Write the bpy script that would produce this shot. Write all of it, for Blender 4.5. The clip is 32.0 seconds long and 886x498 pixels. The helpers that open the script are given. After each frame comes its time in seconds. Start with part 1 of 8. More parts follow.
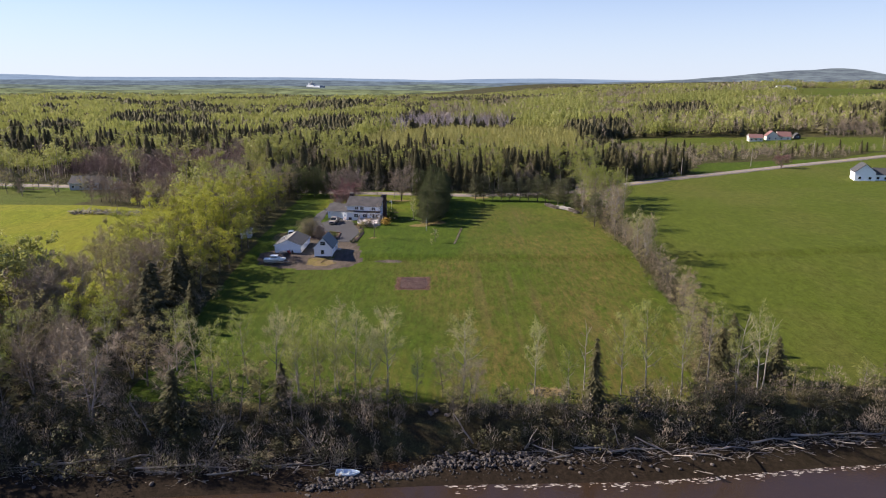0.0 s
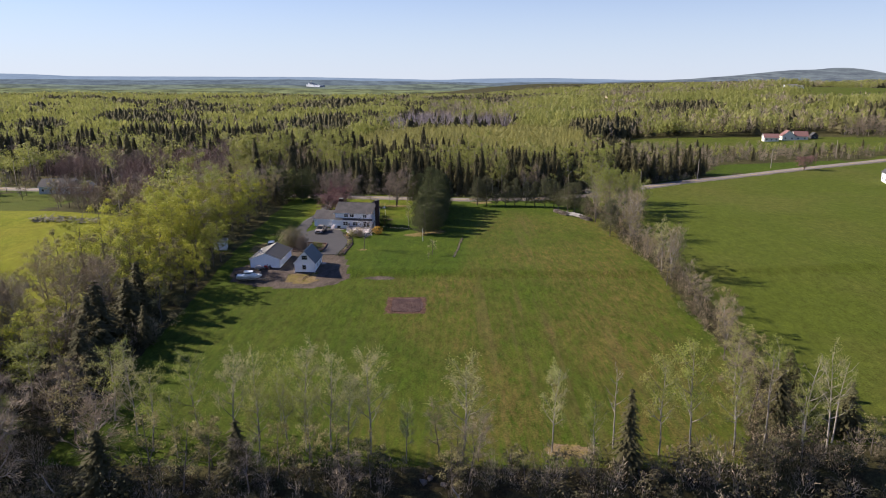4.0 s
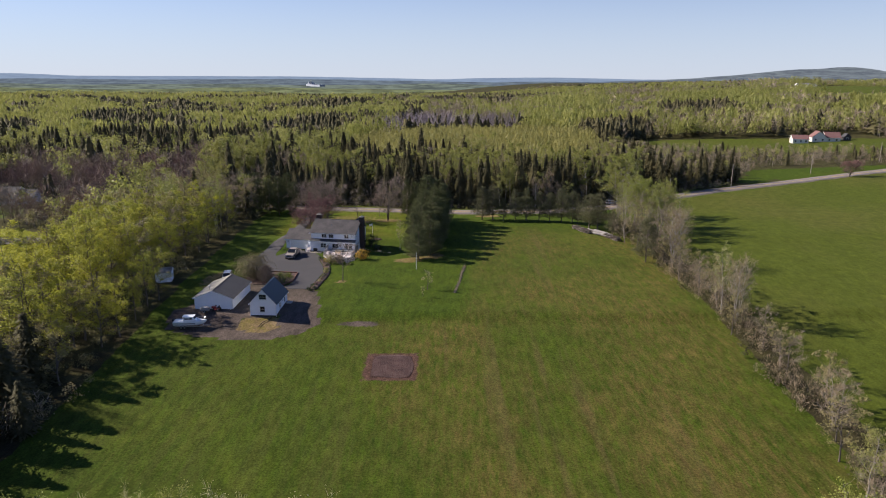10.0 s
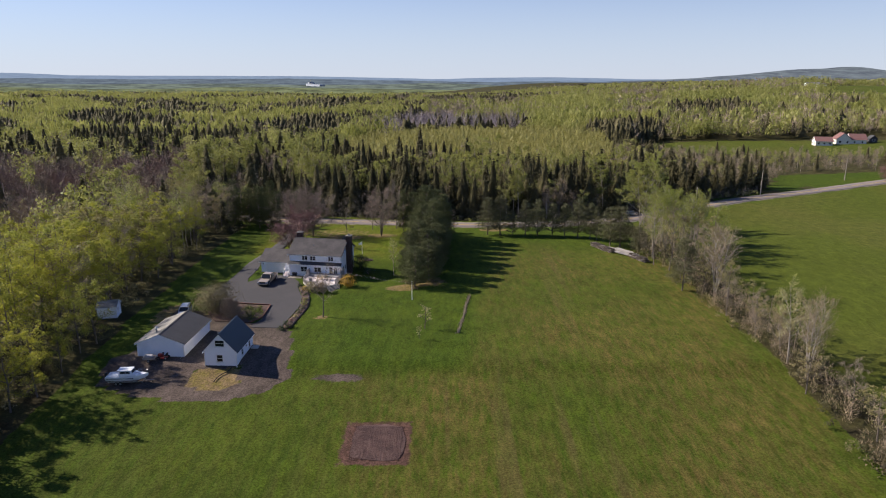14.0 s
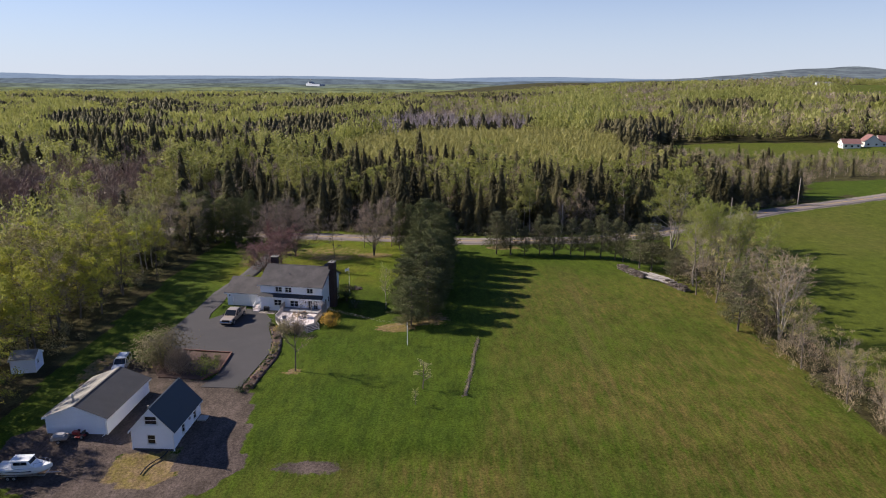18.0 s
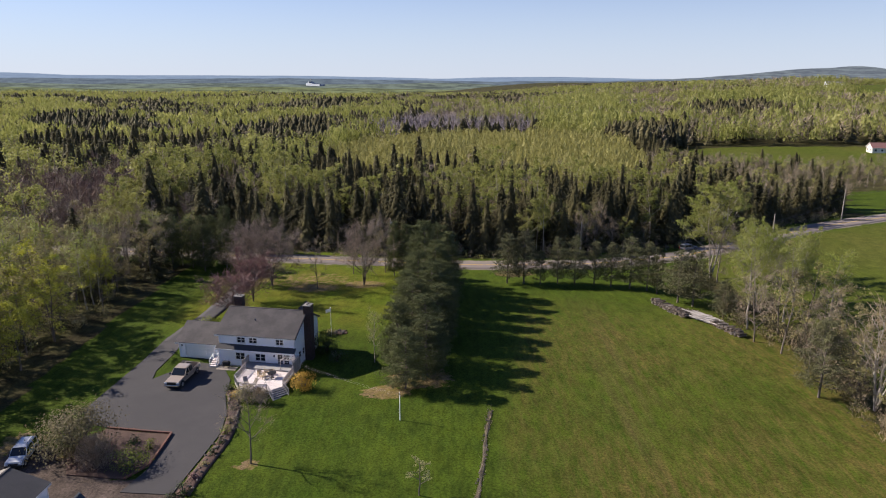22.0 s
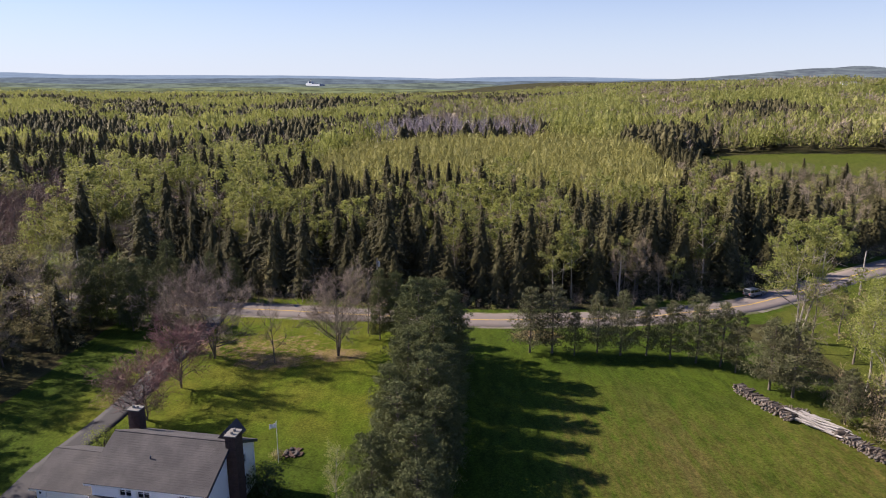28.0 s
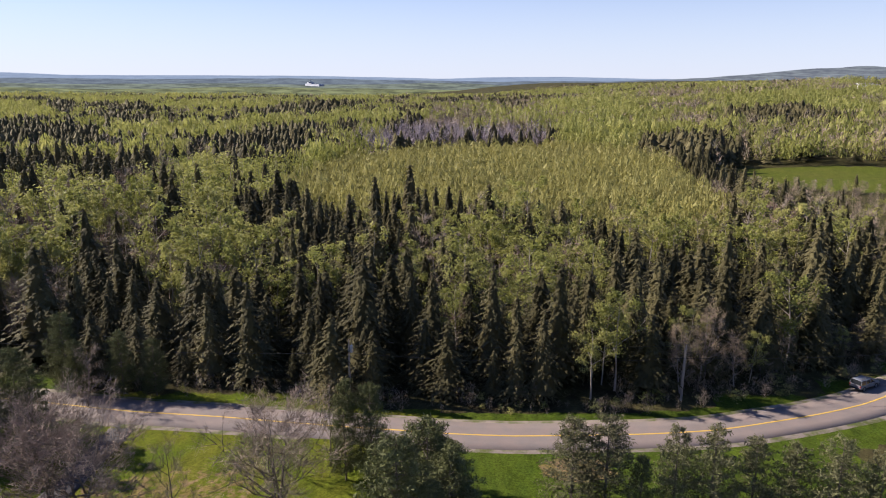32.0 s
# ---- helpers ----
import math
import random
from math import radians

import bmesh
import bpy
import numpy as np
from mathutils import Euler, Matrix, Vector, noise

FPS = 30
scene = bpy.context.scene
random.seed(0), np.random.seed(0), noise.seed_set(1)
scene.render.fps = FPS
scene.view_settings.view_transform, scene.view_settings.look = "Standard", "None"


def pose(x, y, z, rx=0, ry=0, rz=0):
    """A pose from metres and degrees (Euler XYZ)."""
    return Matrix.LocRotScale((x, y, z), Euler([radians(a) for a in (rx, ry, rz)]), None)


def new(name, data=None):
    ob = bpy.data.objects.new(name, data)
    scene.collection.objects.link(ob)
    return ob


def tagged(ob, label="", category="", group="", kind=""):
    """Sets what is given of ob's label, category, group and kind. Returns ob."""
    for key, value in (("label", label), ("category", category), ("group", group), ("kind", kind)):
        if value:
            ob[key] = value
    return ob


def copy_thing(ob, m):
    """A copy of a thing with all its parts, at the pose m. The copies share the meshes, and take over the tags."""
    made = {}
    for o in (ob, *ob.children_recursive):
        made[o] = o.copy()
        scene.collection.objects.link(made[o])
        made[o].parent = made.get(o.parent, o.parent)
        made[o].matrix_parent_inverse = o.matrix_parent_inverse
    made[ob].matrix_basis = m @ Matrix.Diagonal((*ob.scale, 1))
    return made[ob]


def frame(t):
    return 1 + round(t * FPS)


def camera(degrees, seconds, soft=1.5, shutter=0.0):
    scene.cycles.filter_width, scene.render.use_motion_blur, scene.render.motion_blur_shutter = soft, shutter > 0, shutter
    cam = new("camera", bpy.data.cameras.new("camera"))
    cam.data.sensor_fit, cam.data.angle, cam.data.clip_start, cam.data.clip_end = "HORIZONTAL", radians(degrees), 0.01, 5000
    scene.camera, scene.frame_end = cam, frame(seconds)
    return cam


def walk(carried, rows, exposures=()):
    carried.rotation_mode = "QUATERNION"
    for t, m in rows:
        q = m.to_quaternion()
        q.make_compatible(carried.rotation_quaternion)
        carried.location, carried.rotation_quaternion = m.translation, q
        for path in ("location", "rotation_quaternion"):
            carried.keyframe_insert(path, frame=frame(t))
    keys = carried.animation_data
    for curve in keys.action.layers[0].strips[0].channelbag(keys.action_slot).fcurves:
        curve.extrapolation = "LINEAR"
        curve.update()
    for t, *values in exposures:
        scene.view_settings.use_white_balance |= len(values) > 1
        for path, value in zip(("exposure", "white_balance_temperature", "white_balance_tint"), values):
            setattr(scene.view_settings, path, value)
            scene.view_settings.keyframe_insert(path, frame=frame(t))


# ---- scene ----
cam = camera(66.0, 32.0, soft=1.05)
# seconds, x, y, z, tilt, lean, turn
PATH = [
    (0, -0.92, 0.00, 49.58, 75.970, 0.000, -0.197),
    (1, -0.77, 5.61, 49.11, 75.967, 0.000, -0.181),
    (2, -0.61, 11.40, 48.61, 75.965, 0.000, -0.165),
    (3, -0.40, 17.11, 48.09, 75.962, 0.000, -0.150),
    (4.5, -0.11, 25.98, 47.39, 75.959, 0.000, -0.126),
    (5.5, 0.06, 32.15, 46.95, 75.956, 0.000, -0.111),
    (6.5, 0.20, 38.50, 46.54, 75.954, 0.000, -0.095),
    (7.5, 0.33, 44.67, 46.14, 75.951, 0.000, -0.080),
    (8.5, 0.43, 50.98, 45.81, 75.949, 0.000, -0.064),
    (9.5, 0.48, 57.50, 45.56, 75.946, 0.000, -0.049),
    (10.5, 0.53, 63.77, 45.37, 75.944, 0.000, -0.033),
    (11.5, 0.57, 70.01, 45.18, 75.942, 0.000, -0.017),
    (12.5, 0.56, 76.44, 44.95, 75.939, 0.000, -0.002),
    (13.5, 0.55, 83.10, 44.71, 75.937, 0.000, 0.014),
    (14.5, 0.50, 89.58, 44.40, 75.934, 0.000, 0.029),
    (16.5, 0.32, 102.74, 43.83, 75.929, 0.000, 0.060),
    (17.5, 0.25, 109.23, 43.66, 75.927, 0.000, 0.076),
    (18.5, 0.13, 115.54, 43.51, 75.925, 0.000, 0.092),
    (19.5, 0.03, 121.85, 43.45, 75.922, 0.000, 0.107),
    (20.5, -0.03, 128.02, 43.44, 75.920, 0.000, 0.123),
    (21.5, -0.09, 134.20, 43.45, 75.917, 0.000, 0.138),
    (22.5, -0.11, 140.47, 43.47, 75.915, 0.000, 0.154),
    (23.5, -0.17, 146.35, 43.51, 75.912, 0.000, 0.170),
    (24.5, -0.08, 152.62, 43.51, 75.910, 0.000, 0.185),
    (25.5, -0.02, 158.94, 43.51, 75.908, 0.000, 0.201),
    (26.5, -0.10, 165.41, 43.56, 75.905, 0.000, 0.216),
    (27.5, -0.20, 171.88, 43.59, 75.903, 0.000, 0.232),
    (28, -0.22, 175.03, 43.56, 75.902, 0.000, 0.240),
    (28.5, -0.25, 178.27, 43.49, 75.900, 0.000, 0.247),
    (29, -0.24, 182.06, 43.43, 75.899, 0.000, 0.255),
    (29.5, -0.20, 186.50, 43.40, 75.898, 0.000, 0.263),
    (30, -0.15, 191.36, 43.39, 75.897, 0.000, 0.271),
    (30.5, -0.09, 196.33, 43.47, 75.895, 0.000, 0.279),
    (31, 0.01, 201.76, 43.88, 75.894, 0.000, 0.286),
    (31.5, 0.11, 207.62, 44.60, 75.893, 0.000, 0.294),
    (32, 0.10, 213.53, 45.38, 75.892, 0.000, 0.302),
]
LEAN = 0.151
walk(cam, [(t, pose(*p) @ pose(0, 0, 0, 0, 0, LEAN)) for t, *p in PATH],
     [(0, 1.04, 6400, 13), (4, 0.90, 6400, 13), (10, 0.74, 6400, 13), (20, 0.78, 6400, 13), (25, 0.87, 6420, 14), (32, 1.03, 6450, 17)])

# ---- light ----
SUN_DIR = Vector((-0.957, 0.29, 0.62)).normalized()  # towards the sun
world = bpy.data.worlds.new("sky")
scene.world = world
world.use_nodes = True
_n = world.node_tree.nodes
_sky = _n.new("ShaderNodeTexSky")
_sky.sky_type, _sky.sun_disc = "NISHITA", False
_sky.sun_elevation = math.asin(SUN_DIR.z)
_sky.sun_rotation = math.atan2(SUN_DIR.x, SUN_DIR.y)
_sky.air_density, _sky.dust_density, _sky.ozone_density, _sky.altitude = 1.0, 0.0, 4.0, 60
_tone = _n.new("ShaderNodeMix")
_tone.data_type, _tone.blend_type = "RGBA", "MULTIPLY"
_tone.inputs["Factor"].default_value = 1.0
_tone.inputs[7].default_value = (1.0, 1.0, 1.26, 1)
world.node_tree.links.new(_sky.outputs[0], _tone.inputs[6])
# pale haze low over the horizon
_co, _sep, _low, _haze = _n.new("ShaderNodeTexCoord"), _n.new("ShaderNodeSeparateXYZ"), _n.new("ShaderNodeMapRange"), _n.new("ShaderNodeMix")
_low.interpolation_type = "SMOOTHSTEP"
for _i, _v in enumerate((-0.02, 0.24, 0.78, 0.0)):
    _low.inputs[_i + 1].default_value = _v
_haze.data_type = "RGBA"
_haze.inputs[7].default_value = (6.6, 7.6, 9.0, 1)
world.node_tree.links.new(_co.outputs["Generated"], _sep.inputs[0])
world.node_tree.links.new(_sep.outputs["Z"], _low.inputs[0])
world.node_tree.links.new(_low.outputs[0], _haze.inputs["Factor"])
world.node_tree.links.new(_tone.outputs[2], _haze.inputs[6])
world.node_tree.links.new(_haze.outputs[2], _n["Background"].inputs[0])
_n["Background"].inputs[1].default_value = 0.056
sun_data = bpy.data.lights.new("sun", "SUN")
sun_data.energy, sun_data.angle, sun_data.color = 5.0, radians(0.53), (1.0, 0.90, 0.76)
sun_lamp = new("sun", sun_data)
sun_lamp.matrix_world = Matrix.Translation((0, 0, 200)) @ SUN_DIR.to_track_quat("Z", "Y").to_matrix().to_4x4()
scene.view_settings.exposure = 0.6

# ---- materials ----
MATS = {}


def mat(name, colour, rough=0.8, metal=0.0, vary=0.25, scale=1.5, fine=12.0, bump=0.15, island=0.0, obj=0.0, tint=0.0, translucent=0.0, coat=0.0, second=None, second_scale=0.4, stretch=(1, 1, 1), dist=0.05):
    """A surface with variation at two scales; second: a colour that stains it in patches; island, obj, tint: how much pieces, objects and
    plants differ from one another."""
    if name in MATS:
        return MATS[name]
    m = bpy.data.materials.new(name)
    m.use_nodes = True
    MATS[name] = m
    nt = m.node_tree
    nodes, link = nt.nodes, nt.links.new
    bsdf = nodes["Principled BSDF"]
    bsdf.inputs["Roughness"].default_value, bsdf.inputs["Metallic"].default_value = rough, metal
    if coat:
        bsdf.inputs["Coat Weight"].default_value = coat
    geo = nodes.new("ShaderNodeNewGeometry")
    mp = nodes.new("ShaderNodeMapping")
    mp.inputs["Scale"].default_value = stretch
    link(geo.outputs["Position"], mp.inputs[0])

    def noise_at(s, detail=4.0, rough_=0.6):
        t = nodes.new("ShaderNodeTexNoise")
        t.inputs["Scale"].default_value, t.inputs["Detail"].default_value, t.inputs["Roughness"].default_value = s, detail, rough_
        link(mp.outputs[0], t.inputs["Vector"])
        return t.outputs["Fac"]

    def math_(op, a, b):
        n = nodes.new("ShaderNodeMath")
        n.operation = op
        for i, v in enumerate((a, b)):
            if isinstance(v, (int, float)):
                n.inputs[i].default_value = v
            else:
                link(v, n.inputs[i])
        return n.outputs[0]

    big, small = noise_at(scale), noise_at(fine, 3.0)
    amount = math_("ADD", math_("MULTIPLY", math_("SUBTRACT", big, 0.5), 2.2 * vary), math_("MULTIPLY", math_("SUBTRACT", small, 0.5), 1.6 * vary))
    if island:
        amount = math_("ADD", amount, math_("MULTIPLY", math_("SUBTRACT", geo.outputs["Random Per Island"], 0.5), 2 * island))
    if obj:
        info = nodes.new("ShaderNodeObjectInfo")
        amount = math_("ADD", amount, math_("MULTIPLY", math_("SUBTRACT", info.outputs["Random"], 0.5), 2 * obj))
    if tint:
        at = nodes.new("ShaderNodeAttribute")
        at.attribute_name = "tint"
        amount = math_("ADD", amount, math_("MULTIPLY", math_("SUBTRACT", at.outputs["Fac"], 0.5), 2 * tint))
    factor = math_("MAXIMUM", math_("ADD", amount, 1.0), 0.15)
    base = nodes.new("ShaderNodeRGB")
    base.outputs[0].default_value = (*colour, 1)
    src = base.outputs[0]
    if second:
        mix = nodes.new("ShaderNodeMix")
        mix.data_type = "RGBA"
        ramp = nodes.new("ShaderNodeMapRange")
        ramp.inputs[1].default_value, ramp.inputs[2].default_value = 0.42, 0.62
        link(noise_at(second_scale, 5.0), ramp.inputs[0])
        if tint:
            half = math_("ADD", math_("MULTIPLY", ramp.outputs[0], 0.45), math_("MULTIPLY", at.outputs["Fac"], 0.55))
            link(half, mix.inputs["Factor"])
        else:
            link(ramp.outputs[0], mix.inputs["Factor"])
        link(src, mix.inputs[6])
        mix.inputs[7].default_value = (*second, 1)
        src = mix.outputs[2]
    mul = nodes.new("ShaderNodeVectorMath")
    mul.operation = "SCALE"
    link(src, mul.inputs[0])
    link(factor, mul.inputs["Scale"])
    link(mul.outputs[0], bsdf.inputs["Base Color"])
    if bump:
        b = nodes.new("ShaderNodeBump")
        b.inputs["Strength"].default_value, b.inputs["Distance"].default_value = bump, dist
        link(small, b.inputs["Height"])
        link(b.outputs[0], bsdf.inputs["Normal"])
    if translucent:
        tr = nodes.new("ShaderNodeBsdfTranslucent")
        link(mul.outputs[0], tr.inputs[0])
        ms = nodes.new("ShaderNodeMixShader")
        ms.inputs[0].default_value = translucent
        link(bsdf.outputs[0], ms.inputs[1])
        link(tr.outputs[0], ms.inputs[2])
        link(ms.outputs[0], nodes["Material Output"].inputs[0])
        bsdf.inputs["Specular IOR Level"].default_value = 0.2
    return m


SPRUCE = mat("spruce_needles", (0.078, 0.072, 0.031), 0.75, vary=0.2, scale=0.15, fine=1.6, dist=0.5, island=0.15, tint=0.42, translucent=0.28, bump=0, second=(0.112, 0.098, 0.048), second_scale=0.05)
PINE = mat("pine_needles", (0.082, 0.092, 0.032), 0.7, vary=0.2, scale=0.3, island=0.15, tint=0.2, obj=0.12, translucent=0.12, bump=0, second=(0.112, 0.122, 0.050), second_scale=0.15)
PINE_PALE = mat("pale_pine_needles", (0.098, 0.102, 0.046), 0.7, vary=0.2, scale=0.3, island=0.15, tint=0.2, obj=0.15, translucent=0.15, bump=0, second=(0.138, 0.132, 0.070), second_scale=0.2)
ASPEN = mat("young_leaves", (0.262, 0.285, 0.066), 0.6, vary=0.2, scale=0.2, fine=1.2, dist=0.5, island=0.08, tint=0.24, obj=0.14, translucent=0.45, bump=0, second=(0.315, 0.300, 0.104), second_scale=0.06)
FRESHLEAF = mat("fresh_green_leaves", (0.250, 0.282, 0.062), 0.6, vary=0.2, scale=0.25, fine=1.5, island=0.12, obj=0.12, translucent=0.45, bump=0, second=(0.300, 0.295, 0.095), second_scale=0.12)
YELLOWLEAF = mat("yellow_green_leaves", (0.355, 0.350, 0.046), 0.6, vary=0.15, scale=0.2, island=0.10, obj=0.2, translucent=0.48, bump=0, second=(0.290, 0.305, 0.060), second_scale=0.08)
SAPLING = mat("plantation_leaves", (0.310, 0.290, 0.090), 0.6, vary=0.15, scale=0.1, island=0.12, tint=0.22, translucent=0.40, bump=0, second=(0.262, 0.248, 0.092), second_scale=0.02)
OLIVE = mat("budding_leaves", (0.240, 0.220, 0.085), 0.65, vary=0.2, scale=0.3, island=0.2, tint=0.25, obj=0.14, translucent=0.35, bump=0, second=(0.300, 0.250, 0.130), second_scale=0.1)
BUDS = mat("birch_buds", (0.310, 0.315, 0.112), 0.65, vary=0.15, scale=0.3, island=0.2, obj=0.15, translucent=0.35, bump=0, second=(0.365, 0.330, 0.178), second_scale=0.15)
TWIG = mat("bare_twigs", (0.215, 0.165, 0.118), 0.85, vary=0.2, scale=0.3, island=0.25, tint=0.3, obj=0.14, bump=0, second=(0.280, 0.225, 0.165), second_scale=0.08)
TWIG_TAN = mat("tan_twigs", (0.255, 0.196, 0.124), 0.85, vary=0.2, scale=0.3, island=0.25, obj=0.10, bump=0, second=(0.250, 0.190, 0.130), second_scale=0.2)
TWIG_BROWN = mat("brown_twigs", (0.215, 0.162, 0.128), 0.85, vary=0.2, scale=0.3, island=0.25, obj=0.10, bump=0, second=(0.255, 0.195, 0.150), second_scale=0.25)
TWIG_RED = mat("reddish_twigs", (0.190, 0.085, 0.080), 0.85, vary=0.2, scale=0.3, island=0.3, tint=0.2, bump=0, second=(0.20, 0.12, 0.11), second_scale=0.2)
TWIG_MAUVE = mat("mauve_twigs", (0.205, 0.130, 0.108), 0.85, vary=0.2, scale=0.3, island=0.2, tint=0.3, bump=0, second=(0.180, 0.125, 0.100), second_scale=0.1)
TWIG_GREY = mat("grey_twigs", (0.300, 0.250, 0.260), 0.85, vary=0.2, scale=0.1, island=0.25, tint=0.25, bump=0)
BARK = mat("bark", (0.13, 0.105, 0.085), 0.9, vary=0.3, scale=2.0, fine=25, bump=0.5, obj=0.15)
BIRCH = mat("pale_bark", (0.34, 0.30, 0.25), 0.8, vary=0.3, scale=2.5, fine=18, bump=0.3, second=(0.20, 0.17, 0.15), second_scale=1.2)
GREYWOOD = mat("weathered_wood", (0.250, 0.215, 0.185), 0.9, vary=0.3, scale=1.0, fine=20, island=0.25, obj=0.2)
SIDING = mat("white_siding", (0.90, 0.93, 0.97), 0.55, vary=0.05, scale=0.8, fine=6.0, bump=0.1, stretch=(1, 1, 8))
TRIM = mat("white_trim", (0.82, 0.82, 0.81), 0.45, vary=0.05, bump=0.05)
SHINGLE = mat("grey_shingles", (0.056, 0.050, 0.052), 0.9, vary=0.25, scale=0.7, fine=9, bump=0.5, second=(0.076, 0.068, 0.068), second_scale=0.35)
SHINGLE_DARK = mat("charcoal_shingles", (0.052, 0.051, 0.054), 0.9, vary=0.25, scale=0.7, fine=9, bump=0.5)
SHINGLE_WORN_PALE = mat("worn_pale_shingles", (0.26, 0.245, 0.22), 0.9, vary=0.3, scale=0.9, fine=8, bump=0.4, second=(0.16, 0.15, 0.135), second_scale=0.8)
METALROOF = mat("dark_metal_roof", (0.012, 0.020, 0.026), 0.5, metal=0.0, vary=0.15, scale=0.6, fine=5, bump=0.05, coat=0.2)
NAVY = mat("navy_trim", (0.010, 0.022, 0.055), 0.5, vary=0.1, bump=0.05)
GLASS = mat("window_glass", (0.015, 0.018, 0.022), 0.06, vary=0.1, bump=0)
BRICK = mat("chimney_brick", (0.066, 0.038, 0.032), 0.9, vary=0.3, scale=2, fine=14, bump=0.5, island=0.15, obj=0.15)
MORTAR = mat("mortar", (0.085, 0.072, 0.066), 0.95, vary=0.2, fine=20)
CONCRETE = mat("concrete", (0.40, 0.38, 0.35), 0.9, vary=0.2, scale=0.8, fine=8, bump=0.3)
ASPHALT = mat("asphalt", (0.039, 0.036, 0.039), 0.9, vary=0.16, scale=0.35, fine=9, bump=0.3, second=(0.048, 0.044, 0.046), second_scale=0.12)
ROADTOP = mat("worn_asphalt", (0.198, 0.160, 0.143), 0.9, vary=0.14, scale=0.25, fine=8, bump=0.25, second=(0.175, 0.150, 0.138), second_scale=0.4)
SOIL = mat("tilled_soil", (0.075, 0.040, 0.034), 0.95, vary=0.35, scale=0.8, fine=5, bump=0.9, dist=0.15, second=(0.105, 0.060, 0.050), second_scale=0.5)
MULCH = mat("mulch", (0.075, 0.042, 0.032), 0.95, vary=0.35, scale=1.2, fine=10, bump=0.7)
YELLOW = mat("yellow_road_paint", (0.55, 0.36, 0.06), 0.7, vary=0.2, scale=1.0, fine=9, bump=0.1)
DECK = mat("pale_deck_boards", (0.66, 0.58, 0.56), 0.75, vary=0.15, scale=0.8, fine=6, bump=0.2, obj=0.08)
ROCK = mat("shore_rock", (0.072, 0.060, 0.054), 0.9, vary=0.35, scale=1.2, fine=6, bump=0.6, island=0.35, obj=0.3)

# ---- helpers of this scene ----


def smooth(a, b, x):
    t = np.clip((x - a) / (b - a), 0, 1)
    return t * t * (3 - 2 * t)


def lattice(x, y, seed=0):
    """Smooth value noise on a unit lattice, 0 to 1."""
    xi, yi = np.floor(x).astype(np.int64), np.floor(y).astype(np.int64)
    fx, fy = x - xi, y - yi
    fx, fy = fx * fx * (3 - 2 * fx), fy * fy * (3 - 2 * fy)

    def h(a, b):
        n = (a * 374761393 + b * 668265263 + seed * 974634777) & 0xFFFFFFFF
        n = ((n ^ (n >> 13)) * 1274126177) & 0xFFFFFFFF
        return ((n ^ (n >> 16)) & 0xFFFF) / 65535.0

    return (h(xi, yi) * (1 - fx) + h(xi + 1, yi) * fx) * (1 - fy) + (h(xi, yi + 1) * (1 - fx) + h(xi + 1, yi + 1) * fx) * fy


def fractal(x, y, scale, seed=0):
    x, y = np.asarray(x, float) / scale, np.asarray(y, float) / scale
    return (lattice(x, y, seed) * 4 + lattice(x * 2.1, y * 2.1, seed + 1) * 2 + lattice(x * 4.3, y * 4.3, seed + 2)) / 7


SECTION_Y = [-5000, 84, 91, 96, 99.4, 102.2, 112, 140, 162, 182, 185.5, 200, 245, 275, 290, 300, 360, 600, 5000]
SECTION_Z = [-12, -12, -9.6, -8.4, -7.8, -4.5, -3.9, -2.0, -0.6, 0.8, 1.7, 2.0, 2.2, 1.2, 0.5, 0.4, 0, 0, 0]


def shore_shift(x):
    """How far the bank lies further inland along the shore."""
    return np.interp(x, [-400, -120, -40, 0, 30, 60, 110, 400], [-12, -8, -4, -1, 0, 4, 10, 16])


def valley(x, y):
    """The broad river valley to the north-west, 0 to 1."""
    return smooth(1450, 2500, y) * (1 - smooth(-1100, 800, x))


def height(x, y):
    """The lie of the land."""
    x, y = np.asarray(x, float), np.asarray(y, float)
    yy = y - shore_shift(x) * (1 - smooth(100, 160, y))
    h = np.interp(yy, SECTION_Y, SECTION_Z)
    rise = smooth(80, 130, y)
    h = h + 0.042 * np.clip(x - 60, 0, 330) * rise + 0.012 * np.clip(x - 390, 0, 1500) * rise
    h = h + (fractal(x, y, 420, 5) - 0.5) * 14 * smooth(700, 1500, y)
    h = h - 90 * valley(x, y) + 15 * np.exp(-((x - 640) / 280) ** 2 - ((y - 1280) / 330) ** 2)
    h = h + (fractal(x, y, 9, 8) - 0.5) * 0.25 * smooth(95, 125, yy)
    cove = np.exp(-((x + 9) / 7) ** 2) * (smooth(92, 97, yy) - smooth(99, 109, yy))
    return h - 1.6 * cove


def hz(x, y):
    return float(height(x, y))


def mesh_of(name, verts, faces, material, tint=None, smooth_faces=False):
    """A mesh from arrays; faces: an (n, 3) or (n, 4) array or a list."""
    me = bpy.data.meshes.new(name)
    if isinstance(faces, np.ndarray):
        n, k = faces.shape
        me.vertices.add(len(verts))
        me.vertices.foreach_set("co", np.ascontiguousarray(verts, np.float32).ravel())
        me.loops.add(n * k)
        me.loops.foreach_set("vertex_index", np.ascontiguousarray(faces, np.int32).ravel())
        me.polygons.add(n)
        me.polygons.foreach_set("loop_start", np.arange(0, n * k, k, dtype=np.int32))
    else:
        me.from_pydata([tuple(v) for v in verts], [], faces)
    me.update(calc_edges=True)
    if tint is not None:
        a = me.attributes.new("tint", "FLOAT", "POINT")
        a.data.foreach_set("value", np.ascontiguousarray(tint, np.float32))
    if smooth_faces:
        me.polygons.foreach_set("use_smooth", np.ones(len(me.polygons), bool))
    me.materials.append(material)
    return me


